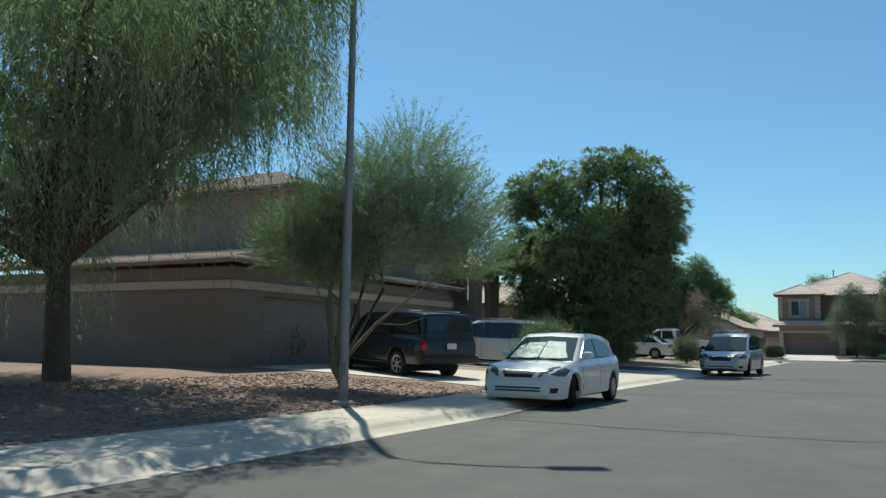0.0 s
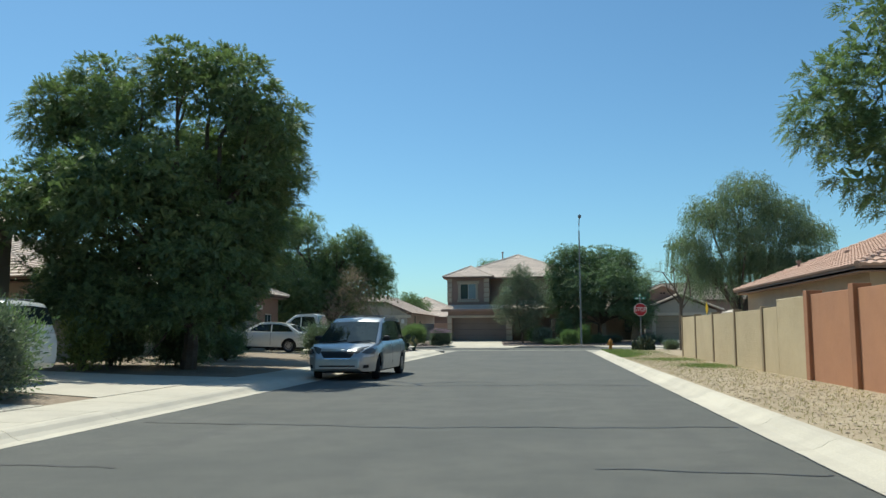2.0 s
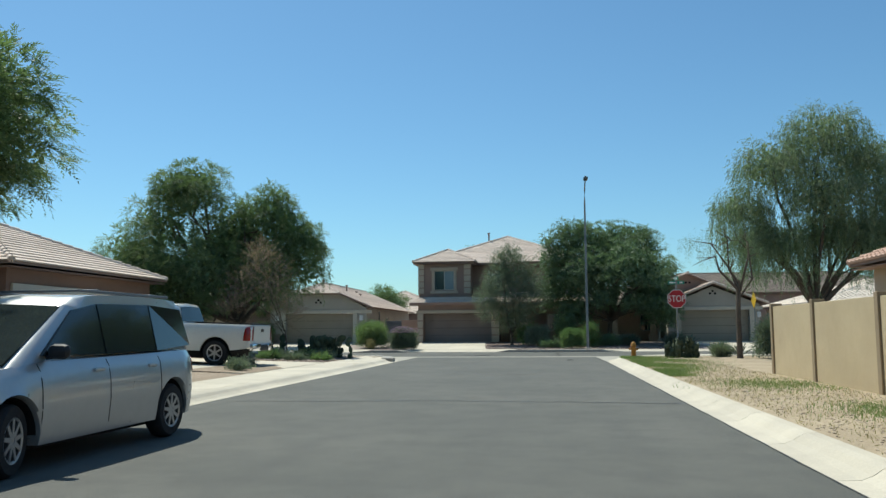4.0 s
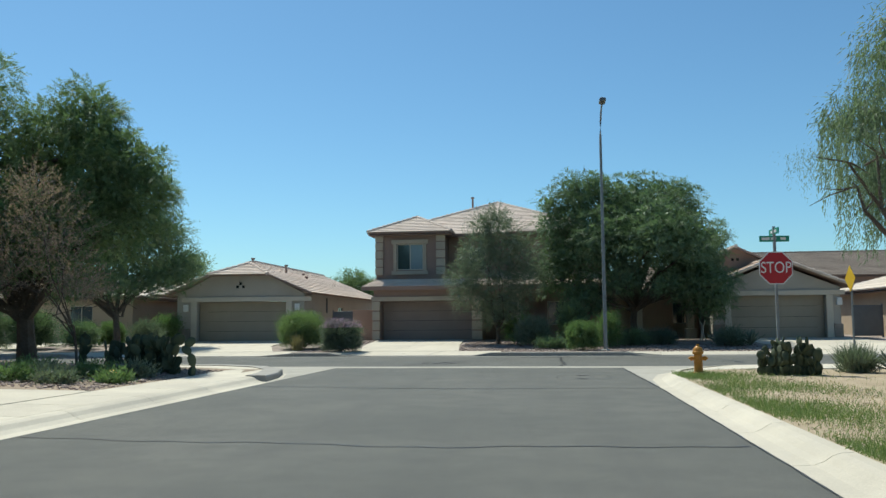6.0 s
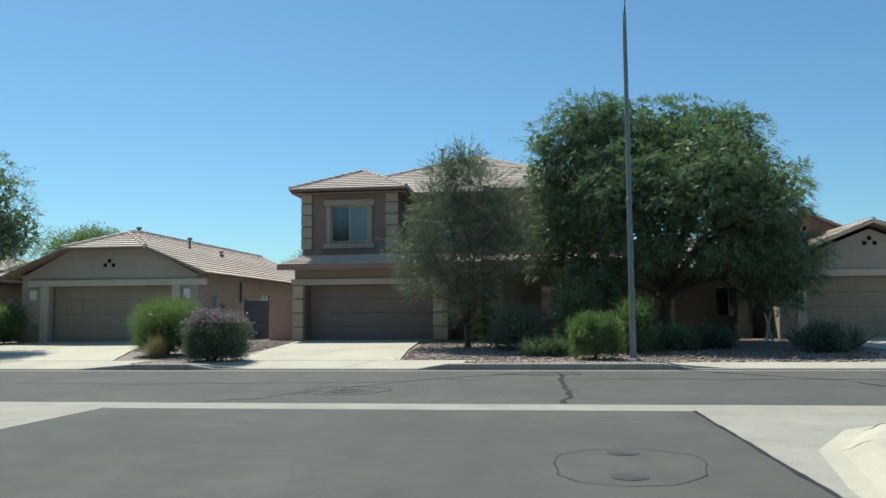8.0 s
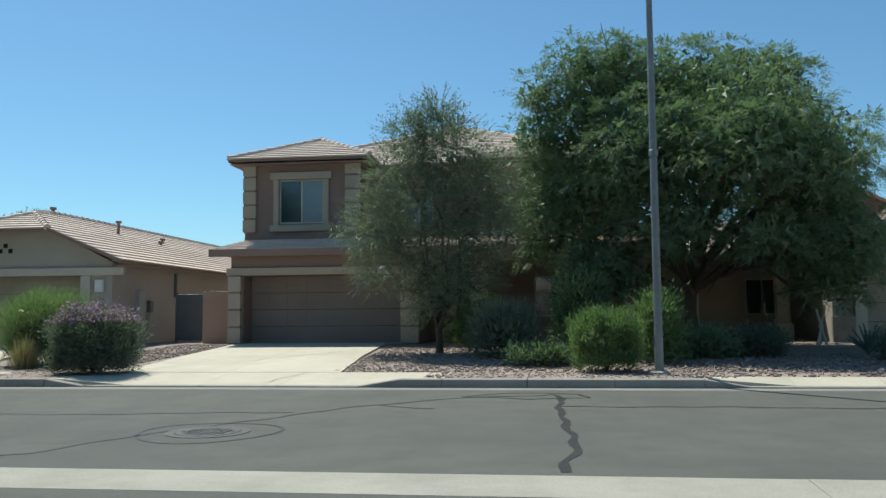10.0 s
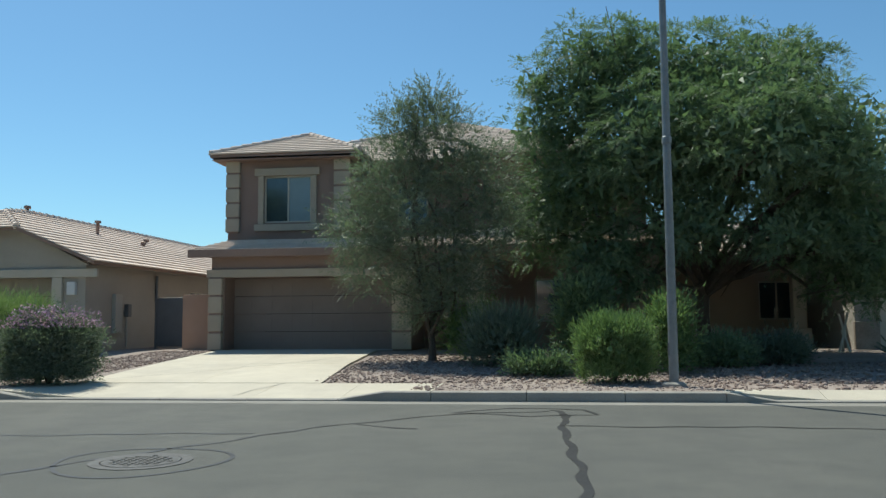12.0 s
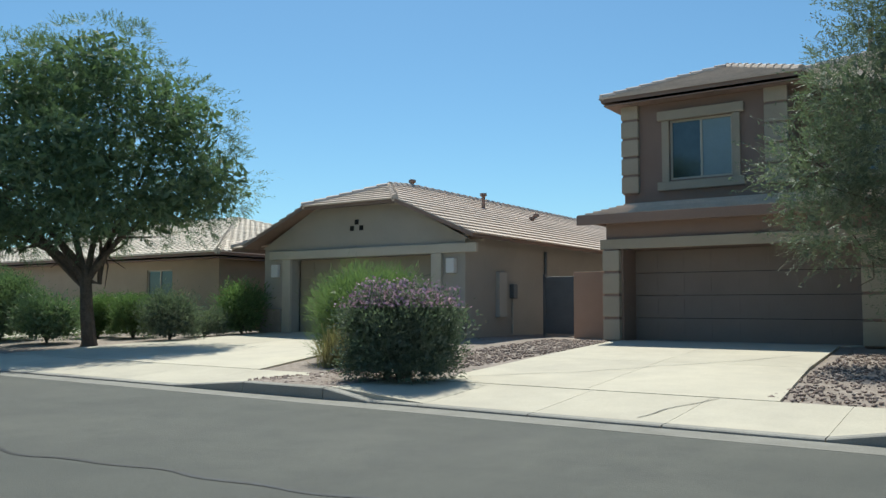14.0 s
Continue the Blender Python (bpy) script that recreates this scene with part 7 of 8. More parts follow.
MESQ = [(2.2, -0.4, 2.7, 1.5, 1.5, 0.8), (3.3, -0.2, 3.0, 1.2, 1.4, 0.8), (-2.7, -1.0, 2.5, 1.2, 1.1, 0.7), (-4.0, -0.5, 3.3, 1.2, 1.3, 1.2), (-3.4, -0.5, 4.2, 1.7, 1.8, 1.6), (-2.8, -0.6, 6.2, 1.7, 1.8, 1.4), (-0.9, -0.8, 7.05, 2.0, 1.8, 1.3), (0.9, -0.6, 7.05, 1.9, 1.8, 1.3), (2.5, -0.2, 6.3, 1.5, 1.7, 1.3), (3.9, 0.0, 5.0, 1.0, 1.4, 0.9), (3.2, -0.6, 3.8, 1.6, 1.7, 1.3), (-1.8, -1.5, 4.6, 2.0, 1.7, 1.7), (0.8, -1.6, 5.0, 2.4, 1.8, 2.0), (2.2, -1.4, 3.6, 1.8, 1.6, 1.3), (0.2, 1.6, 6.0, 3.4, 1.9, 2.2), (-0.6, -1.5, 3.2, 1.6, 1.4, 1.0), (-1.4, -2.9, 5.0, 1.6, 1.5, 1.4), (0.9, -3.2, 5.6, 1.8, 1.5, 1.5), (2.6, -2.8, 4.8, 1.5, 1.4, 1.3), (0.4, -4.2, 4.6, 1.5, 1.2, 1.1), (2.2, -4.0, 4.2, 1.3, 1.2, 1.0), (-2.6, -2.0, 2.2, 1.3, 1.2, 0.7), (3.5, -1.2, 2.2, 1.3, 1.3, 0.7), (2.2, -2.6, 2.6, 1.4, 1.2, 0.7), (-0.8, -2.8, 3.0, 1.3, 1.2, 0.8), (-2.6, -0.9, 7.2, 1.2, 1.4, 0.9), (-4.0, -0.6, 5.7, 1.1, 1.3, 1.0), (-4.0, -0.6, 6.9, 0.9, 1.1, 0.8), (-3.1, -0.8, 7.7, 0.8, 1.0, 0.7), (-2.0, -0.8, 7.7, 0.9, 1.1, 0.7), (2.2, -0.3, 7.3, 1.1, 1.3, 0.8), (1.2, -3.4, 2.7, 1.3, 1.0, 0.7), (3.2, -3.0, 2.6, 1.3, 1.1, 0.8), (3.8, -1.6, 2.7, 1.0, 1.2, 0.8), (3.0, -1.5, 1.7, 1.2, 1.0, 0.8), (4.0, -0.7, 1.8, 0.8, 0.9, 0.8), (-2.0, -1.8, 1.7, 0.9, 0.8, 0.7)]
tree("mesquite_tree", (4.35, 87.0, 0.40), "broad rounded green mesquite tree with dark trunk", MESQ, LEAF_MESQ, clumps=0, trunk=0.18, fork=1.9, seed=21, core=85, spray=1500, spray_len=0.55, spray_up=-0.1, size=(0.085, 0.022), frond=(2300, 19, 0.22, 0.5, 0.23, 8, 0.070, 0.023))
OLIVE = [(-1.6, 0, 3.2, 0.9, 0.9, 0.8), (-0.9, -0.2, 4.4, 0.95, 0.9, 0.9), (0.3, 0, 5.0, 1.0, 0.9, 1.0), (1.2, 0, 4.2, 0.9, 0.9, 0.9), (1.4, 0, 3.0, 0.8, 0.9, 0.8), (-0.4, -0.5, 3.4, 1.2, 0.8, 1.1), (0.3, -0.4, 2.4, 1.2, 0.8, 0.9), (-1.3, 0.0, 2.2, 0.9, 0.8, 0.7), (0.0, 0.2, 5.9, 0.5, 0.5, 0.7), (-0.8, 0, 5.6, 0.35, 0.35, 0.6), (0.5, -0.3, 1.7, 0.8, 0.7, 0.6), (-0.1, 0.1, 1.3, 0.6, 0.5, 0.6)]
tree("olive_tree", (-2.35, 84.6, 0.32), "small grey-green tree with fine twiggy crown", OLIVE, LEAF_OLIVE, clumps=150, per=30, spread=0.2, size=(0.06, 0.022), trunk=0.09, fork=0.7, seed=31, core=22, spray=2300, spray_len=0.75, spray_up=0.45, frond=(800, 10, 0.24, 0.1, 0.28, 9, 0.058, 0.024))
PEP = [(-4.0, 0, 6.2, 1.6, 1.7, 1.5), (-2.0, -0.3, 7.8, 1.4, 1.5, 1.3), (-0.4, 0, 5.6, 1.7, 1.6, 1.8), (1.2, 0, 6.6, 1.2, 1.3, 1.1), (2.4, 0, 5.2, 1.2, 1.4, 1.2), (3.3, 0, 4.0, 0.9, 1.1, 1.1), (-3.6, -0.8, 3.8, 2.0, 1.9, 1.6), (-1.2, -1.2, 3.6, 2.2, 1.8, 1.7), (1.4, -0.8, 3.4, 1.9, 1.6, 1.5), (0, 1.2, 5.0, 3.4, 1.6, 2.0), (-3.4, 0, 7.7, 1.1, 1.2, 1.0), (-2.6, -1.6, 2.2, 1.8, 1.4, 1.0), (-4.8, -0.6, 2.4, 1.6, 1.5, 1.2), (-5.4, 0, 4.6, 1.5, 1.6, 1.6), (3.3, 0, 5.2, 0.75, 0.9, 0.8), (2.3, 0, 6.0, 0.9, 1.0, 0.8), (1.6, 0, 7.1, 0.8, 1.0, 0.8), (-2.8, 0, 8.0, 1.3, 1.3, 1.1)]
tree("pepper_tree", (-14.1, 65.7, 0.2), "large drooping light green pepper tree", PEP, LEAF_PEPPER, clumps=0, size=(0.12, 0.03), trunk=0.26, fork=1.6, seed=41, strands=900, strand_len=1.1, core=85, skeleton_ends=[(l[0] * 0.85, l[1], l[2] * 0.92) for l in PEP[:13]], frond=(1800, 18, 0.28, 0.5, 0.28, 7, 0.10, 0.032))
tree("bare_tree", (-10.95, 62.9, 0.18), "small half-dead tree with dry brownish leaves", [(-1.9, 0, 3.1, 0.8, 0.8, 0.8), (-0.9, 0.2, 3.6, 0.8, 0.8, 0.9), (-0.4, 0, 2.6, 0.6, 0.7, 0.7), (-1.3, 0, 4.4, 0.5, 0.6, 0.6), (-2.3, 0, 2.2, 0.6, 0.6, 0.6), (0.0, 0, 1.9, 0.45, 0.5, 0.35)], LEAF_DRY, clumps=260, per=11, spread=0.22, size=(0.055, 0.022), trunk=0.035, fork=1.2, seed=51, core=0, spray=420, spray_len=0.8, spray_up=0.9)
tree("yard_tree", (-20.6, 82.3, 0.24), "rounded green tree in a front yard", [(-3.0, -1.4, 4.6, 1.9, 2.0, 1.6), (-1.8, -0.8, 6.4, 1.9, 1.9, 1.5), (0.0, 0, 6.9, 1.8, 1.8, 1.4), (1.6, 1.0, 5.6, 1.7, 1.7, 1.5), (2.4, 1.5, 4.1, 1.4, 1.5, 1.2), (-3.0, -1.4, 3.2, 1.8, 1.8, 1.1), (-0.2, -0.6, 4.6, 2.6, 2.2, 1.9), (1.6, 0.8, 3.6, 1.8, 1.8, 1.1), (-5.2, -3.0, 5.6, 2.0, 2.0, 1.8), (-5.6, -3.2, 3.4, 2.0, 2.0, 1.2), (0.6, -0.4, 3.1, 1.9, 1.8, 0.8), (-1.8, -1.2, 2.9, 1.8, 1.8, 0.8)], LEAF_MESQ, clumps=0, size=(0.08, 0.024), trunk=0.17, fork=1.9, seed=61, core=90, spray=1800, spray_len=0.5, spray_up=0.4, frond=(1500, 17, 0.25, 0.2, 0.21, 8, 0.060, 0.020))
WEEP = [(-1.6, 0, 4.9, 1.5, 1.6, 0.9), (1.8, 0, 5.4, 1.9, 1.7, 1.0), (4.4, 0, 5.2, 1.6, 1.6, 0.9), (-3.1, 0, 6.6, 1.25, 1.5, 0.9), (-1.6, 0, 8.6, 1.9, 2.0, 1.4), (0.6, 0, 9.9, 1.9, 2.0, 1.4), (3.4, -0.4, 5.2, 1.7, 1.6, 1.2), (1.2, 0.6, 5.6, 1.8, 1.6, 1.2), (2.6, 0, 8.6, 1.9, 2.0, 1.3), (4.2, 0, 7.2, 1.7, 1.8, 1.2), (0.4, -0.8, 7.0, 2.4, 1.8, 1.6), (-2.2, 0.4, 5.2, 1.6, 1.6, 1.0)]
tree("weeping_tree", (12.0, 67.6, 0.13), "tall weeping acacia with hanging grey-green branches", WEEP, LEAF_WEEP, clumps=560, per=66, spread=0.27, size=(0.16, 0.028), trunk=0.24, fork=2.4, seed=71, droop=0.9, strands=2600, strand_len=2.2, core=60, dens=22)
tree("thin_tree", (7.55, 63.0, 0.13), "thin tree with sparse drooping twigs", [(-1.7, -0.3, 4.7, 0.6, 0.5, 0.2), (-0.7, 0, 5.1, 0.6, 0.6, 0.3), (0.2, 0.1, 5.0, 0.6, 0.6, 0.3), (0.6, 0.2, 4.3, 0.5, 0.6, 0.3), (-0.9, 0, 4.2, 0.6, 0.6, 0.3)], LEAF_WEEP, clumps=55, per=16, spread=0.22, size=(0.055, 0.010), trunk=0.11, fork=3.1, seed=81, core=0, droop=0.7, strands=190, strand_len=0.8, dens=45)
tree("wall_tree", (6.95, 26.3, 0.13), "leafy green tree behind the boundary wall", [(-2.1, -0.3, 3.7, 0.8, 0.9, 0.7), (-1.3, -0.3, 3.2, 0.9, 0.9, 0.6), (-2.7, 0.0, 4.5, 0.6, 0.7, 0.6), (-2.35, 0, 4.9, 0.75, 0.9, 0.7), (-1.6, -0.2, 5.9, 0.9, 1.0, 0.9), (-0.7, 0, 6.35, 1.0, 1.1, 0.9), (1.0, 0, 6.5, 1.4, 1.4, 1.0), (-1.6, -0.4, 3.9, 0.9, 1.0, 0.7), (-0.6, -0.3, 3.4, 1.2, 1.2, 0.7), (1.2, 0, 4.8, 1.8, 1.6, 1.5), (0.0, -0.6, 5.0, 1.4, 1.2, 1.2)], LEAF_PEPPER, clumps=0, trunk=0.2, fork=2.2, seed=91, core=50, skeleton_ends=[(-1.2, -0.2, 4.3), (-1.3, 0, 5.2), (-0.5, 0, 5.8), (0.8, 0, 5.9), (1.0, 0, 4.6), (0.0, -0.4, 4.8)], frond=(850, 18, 0.20, 0.4, 0.20, 8, 0.066, 0.030))
PALO = [(-1.3, -0.2, 3.1, 0.8, 0.9, 0.7), (-0.5, 0, 3.6, 0.8, 1.0, 0.9), (0.3, 0.2, 4.3, 1.0, 1.1, 1.0), (1.3, 0.5, 4.7, 1.1, 1.1, 1.0), (1.6, 1.6, 4.0, 1.0, 1.1, 0.9), (1.7, 2.3, 3.1, 0.8, 1.0, 0.7), (1.2, 0.3, 3.4, 1.5, 1.2, 1.0), (-0.2, 0, 2.7, 0.8, 0.9, 0.6)]
tree("palo_verde", (-10.3, 14.9, 0.2), "palo verde tree with many green stems and fine leaves", PALO, LEAF_PALO, BARK_GREEN, clumps=300, per=50, spread=0.3, size=(0.12, 0.014), trunk=0.1, fork=0.45, seed=101, core=0, spray=3900, spray_len=0.95, spray_up=0.6)
WL = [(-3.5, 1.8, 5.0, 2.0, 2.0, 1.5), (-1.0, 2.4, 6.0, 2.0, 2.0, 1.5), (1.5, 2.2, 5.8, 1.6, 1.6, 1.2), (4.4, -2.3, 5.2, 1.4, 1.4, 1.0), (3.2, -4.2, 4.9, 1.5, 1.5, 1.1), (4.4, -0.8, 6.6, 1.2, 1.2, 0.9), (1.4, -5.4, 5.0, 1.8, 1.8, 1.2), (4.9, -4.9, 5.4, 1.5, 1.5, 1.0), (-1.5, -6.0, 5.2, 2.0, 2.0, 1.4), (2.2, -2.4, 5.6, 1.5, 1.5, 1.0), (-4.4, -2.6, 4.4, 2.0, 2.0, 1.8), (-3.6, -3.4, 6.4, 2.0, 2.0, 1.6), (-1.2, -1.4, 7.6, 2.0, 2.0, 1.4), (1.4, -1.2, 7.8, 2.0, 1.8, 1.2), (3.4, -0.6, 6.6, 1.5, 1.5, 1.0), (-1.6, -2.6, 3.4, 1.9, 1.7, 1.0), (-2.6, 0, 4.6, 1.9, 1.8, 1.5), (-0.6, 0, 6.2, 2.0, 1.8, 1.6), (1.6, 0, 6.6, 1.9, 1.8, 1.5), (2.8, 0, 5.2, 1.5, 1.6, 1.2), (0.4, -0.6, 4.0, 2.2, 1.7, 1.4), (-2.8, -0.4, 2.8, 1.8, 1.6, 1.0), (1.8, -3.4, 3.9, 1.5, 1.5, 0.9), (-3.6, -4.6, 3.4, 1.8, 1.6, 1.0), (3.0, -1.6, 4.2, 1.3, 1.3, 0.8)]
WL = [(a + 1.2, b + 0.65, c + (0.7 if a > 1 else 0.2), d, e, f) for a, b, c, d, e, f in WL]
tree("weeping_tree", (-14.4, 10.95, 0.3), "weeping acacia with hanging foliage beside the sidewalk", WL, LEAF_WEEP, clumps=800, per=70, spread=0.28, size=(0.13, 0.020), trunk=0.25, fork=3.0, seed=111, droop=0.9, strands=3900, strand_len=2.0, core=45, dens=22)
tree("distant_tree", (-29.2, 108, 0.3), "green tree beyond the roofs", lobes_of(7, 6, 2.2, 2.2, 4.0, 6.6, 1.2, 1.5), LEAF_PEPPER, clumps=220, per=60, spread=0.35, size=(0.18, 0.06), seed=121)
tree("distant_tree", (-18.3, 122, 0.3), "green tree beyond the roofs", lobes_of(8, 6, 2.6, 2.6, 2.8, 5.4, 1.2, 1.6), LEAF_PEPPER, clumps=220, per=60, spread=0.35, size=(0.18, 0.06), seed=122)
tree("distant_tree", (-7.2, 124, 0.3), "green tree beyond the roofs", lobes_of(9, 6, 2.0, 2.0, 6.0, 9.8, 1.2, 1.6), LEAF_PEPPER, clumps=220, per=60, spread=0.35, size=(0.18, 0.06), seed=123)

shrub("flowering_sage", (-8.85, 79.62, 0.15), "rounded dark shrub topped with purple flowers", 0.85, 0.77, 1.28, LEAF_SAGE, 260, 70, (0.05, 0.024), 0.10, 201, FLOWER)
shrub("feathery_shrub", (-11.35, 82.0, 0.22), "light green feathery round shrub", 1.05, 1.0, 1.68, LEAF_FEATHER, 260, 70, (0.11, 0.008), 0.12, 202, None, 0.7)
shrub("green_shrub", (1.5, 80.1, 0.16), "bright green dense shrub behind the kerb", 0.72, 0.68, 1.2, LEAF_SHRUB, 190, 60, (0.07, 0.018), 0.08, 203, None, 1.2)
shrub("garden_shrub", (-0.6, 83.2, 0.28), "loose green shrub in a gravel bed", 0.75, 0.7, 1.2, LEAF_OLIVE, 60, 40, (0.2, 0.02), 0.16, 204, None, 1.0)
shrub("garden_shrub", (-1.4, 84.6, 0.32), "loose yellow-green shrub in a gravel bed", 0.7, 0.6, 1.35, LEAF_SHRUB, 40, 34, (0.1, 0.025), 0.16, 205)
shrub("garden_shrub", (1.2, 84.4, 0.32), "tall leafy green shrub", 0.6, 0.6, 1.9, LEAF_MESQ, 70, 50, (0.12, 0.05), 0.18, 206)
shrub("garden_shrub", (3.9, 83.0, 0.26), "low dark shrub in tree shade", 0.7, 0.6, 0.6, LEAF_MESQ, 60, 46, (0.08, 0.03), 0.12, 231)
shrub("garden_shrub", (5.2, 83.6, 0.28), "low dark shrub in tree shade", 0.7, 0.6, 0.55, LEAF_SAGE, 60, 46, (0.08, 0.03), 0.12, 232)
shrub("garden_shrub", (2.75, 82.0, 0.22), "green shrub beside the lamp", 0.42, 0.42, 1.4, LEAF_SHRUB, 60, 46, (0.1, 0.03), 0.17, 207)
shrub("garden_shrub", (0.2, 81.4, 0.2), "low green ground cover", 0.8, 0.5, 0.40, LEAF_MESQ, 36, 40, (0.08, 0.03), 0.1, 208)
shrub("garden_shrub", (8.0, 82.3, 0.24), "dark green shrub in tree shade", 0.55, 0.5, 0.6, LEAF_SAGE, 60, 46, (0.1, 0.03), 0.17, 209)
shrub("garden_shrub", (-20.2, 84.4, 0.33), "dark green shrub beside a driveway", 0.75, 0.7, 1.2, LEAF_SAGE, 70, 56, (0.08, 0.02), 0.14, 233, None, 1.0)
shrub("garden_shrub", (-20.6, 85.9, 0.38), "low pale grey-green shrub", 0.65, 0.6, 0.7, LEAF_OLIVE, 50, 46, (0.08, 0.02), 0.12, 234)
shrub("clipped_hedge", (-23.6, 84.5, 0.33), "clipped round hedge ball under a tree", 0.66, 0.66, 1.2, LEAF_SHRUB, 120, 56, (0.05, 0.022), 0.08, 235)
shrub("clipped_hedge", (-22.2, 84.7, 0.33), "clipped round hedge ball under a tree", 0.68, 0.66, 1.2, LEAF_SHRUB, 120, 56, (0.05, 0.022), 0.08, 236)
shrub("round_hedge", (-25.4, 82.6, 0.26), "large dark hedge bush in tree shade", 1.3, 1.0, 1.9, LEAF_MESQ, 150, 60, (0.07, 0.03), 0.13, 237)
shrub("round_hedge", (-27.6, 82.0, 0.24), "large dark hedge bush in tree shade", 1.3, 1.0, 2.1, LEAF_MESQ, 150, 60, (0.07, 0.03), 0.13, 238)
shrub("garden_shrub", (-20.4, 87.1, 0.42), "dense green shrub beside a garage", 0.65, 0.6, 1.35, LEAF_SHRUB, 70, 56, (0.1, 0.03), 0.16, 210)
shrub("garden_shrub", (-22.5, 82.3, 0.3), "low dark green shrub", 0.9, 0.8, 1.1, LEAF_MESQ, 60, 46, (0.1, 0.03), 0.16, 211)
shrub("grass_clump", (-11.2, 80.9, 0.18), "yellowish dry grass clump on gravel", 0.24, 0.24, 0.5, GRASS_DRY, 14, 40, (0.35, 0.012), 0.1, 212, None, 2.0)
shrub("sage_bush", (-9.75, 25.7, 0.18), "tall grey-green sage bush", 0.8, 0.85, 1.7, LEAF_SAGE, 110, 60, (0.06, 0.028), 0.17, 213)
shrub("garden_shrub", (-10.4, 27.0, 0.2), "green shrub beside a driveway", 0.8, 0.8, 1.5, LEAF_SHRUB, 60, 40, (0.09, 0.035), 0.17, 214)
shrub("round_hedge", (-13.4, 36.8, 0.32), "dark hedge bush under a big tree", 1.1, 1.0, 1.5, LEAF_MESQ, 90, 56, (0.07, 0.03), 0.13, 240)
shrub("round_hedge", (-11.7, 38.0, 0.26), "dark hedge bush under a big tree", 1.0, 1.0, 1.35, LEAF_MESQ, 90, 56, (0.07, 0.03), 0.13, 241)
shrub("garden_shrub", (-9.8, 47.4, 0.2), "dark green shrub beside a driveway", 0.8, 0.8, 1.4, LEAF_SAGE, 60, 46, (0.08, 0.03), 0.17, 215)
shrub("garden_shrub", (-12.0, 42.4, 0.27), "round dark shrub on bare ground", 0.72, 0.72, 1.05, LEAF_MESQ, 60, 46, (0.08, 0.03), 0.14, 216)
shrub("garden_shrub", (-12.6, 33.9, 0.28), "sunlit yellow-green shrub beside a driveway", 0.55, 0.5, 1.5, LEAF_LIME, 40, 36, (0.11, 0.035), 0.16, 242)
shrub("garden_shrub", (-16.8, 21.0, 0.4), "small yellow-green shrub by a wall", 0.5, 0.5, 1.2, LEAF_SHRUB, 20, 30, (0.12, 0.04), 0.15, 217)
shrub("round_hedge", (9.0, 62.9, 0.13), "large dark rounded hedge bush", 0.9, 0.9, 1.55, LEAF_SAGE, 120, 60, (0.07, 0.03), 0.13, 218)
shrub("garden_shrub", (7.2, 64.9, 0.13), "spiky pale green clump", 0.4, 0.4, 0.5, LEAF_OLIVE, 24, 40, (0.3, 0.02), 0.1, 219, None, 1.0)
for k, (x, y, r, h) in enumerate(((-11.4, 61.9, 0.5, 0.32), (-10.6, 61.2, 0.45, 0.28), (-9.9, 61.9, 0.5, 0.3), (-9.2, 62.4, 0.4, 0.3), (-10.9, 60.4, 0.45, 0.25), (-9.8, 60.3, 0.4, 0.22), (-8.9, 60.9, 0.35, 0.2), (-12.2, 60.7, 0.5, 0.3))):
    shrub("ground_cover", (x, y, lot_left(x)), "low green ground cover clump in a gravel bed", r, r * 0.8, h, LEAF_OLIVE if k % 2 else LEAF_SHRUB, 22, 36, (0.07, 0.03), 0.09, 500 + k, stems=4)


def prickly_pear(at, seed, n, spread, label, scale=1.0):
    """A cactus of flat oval pads growing out of one another."""
    rng = np.random.default_rng(seed)
    o = thing("prickly_pear", pose(*at), label, "cactus")
    heads = [(Vector((rng.normal(0, spread), rng.normal(0, spread * 0.6), 0)), 0) for _ in range(14)]
    for k in range(n):
        p, lev = heads[rng.integers(len(heads))]
        if p.z > 0.75 * scale:
            continue
        yaw, tilt = rng.uniform(0, 360), rng.normal(0, 26)
        a, b = rng.uniform(0.09, 0.135) * scale, rng.uniform(0.12, 0.175) * scale
        bm = B()
        bmesh.ops.create_icosphere(bm, subdivisions=2, radius=1.0)
        bmesh.ops.scale(bm, vec=(a, 0.026, b), verts=bm.verts)
        bmesh.ops.translate(bm, vec=(0, 0, b * 0.92), verts=bm.verts)
        bmesh.ops.transform(bm, matrix=Matrix.Translation(p) @ pose(0, 0, 0, rng.normal(0, 18), tilt, yaw), verts=bm.verts)
        tip = max((v.co.copy() for v in bm.verts), key=lambda c: c.z)
        part("pad", bm, CACTUS, o, "", True)
        heads.append((p.lerp(tip, 0.93), lev + 1))
    return o


for k, (x, y) in enumerate(((-9.4, 53.2), (-9.0, 52.2), (-9.6, 54.3))):
    shrub("ground_cover", (x, y, lot_left(x) + 0.03), "low green ground cover clump in a gravel bed", 0.3, 0.28, 0.22, LEAF_OLIVE, 16, 30, (0.07, 0.03), 0.08, 520 + k, stems=4)

prickly_pear((5.25, 63.9, 0.13), 301, 95, 0.11, "dark green prickly pear cactus on gravel", 0.85)
prickly_pear((5.85, 63.9, 0.13), 302, 95, 0.11, "dark green prickly pear cactus on gravel", 0.9)
prickly_pear((-9.2, 63.7, 0.15), 303, 190, 0.46, "dark green prickly pear cactus beside the sidewalk", 1.0)
prickly_pear((-10.3, 64.5, 0.16), 304, 170, 0.46, "dark green prickly pear cactus beside the sidewalk", 1.0)


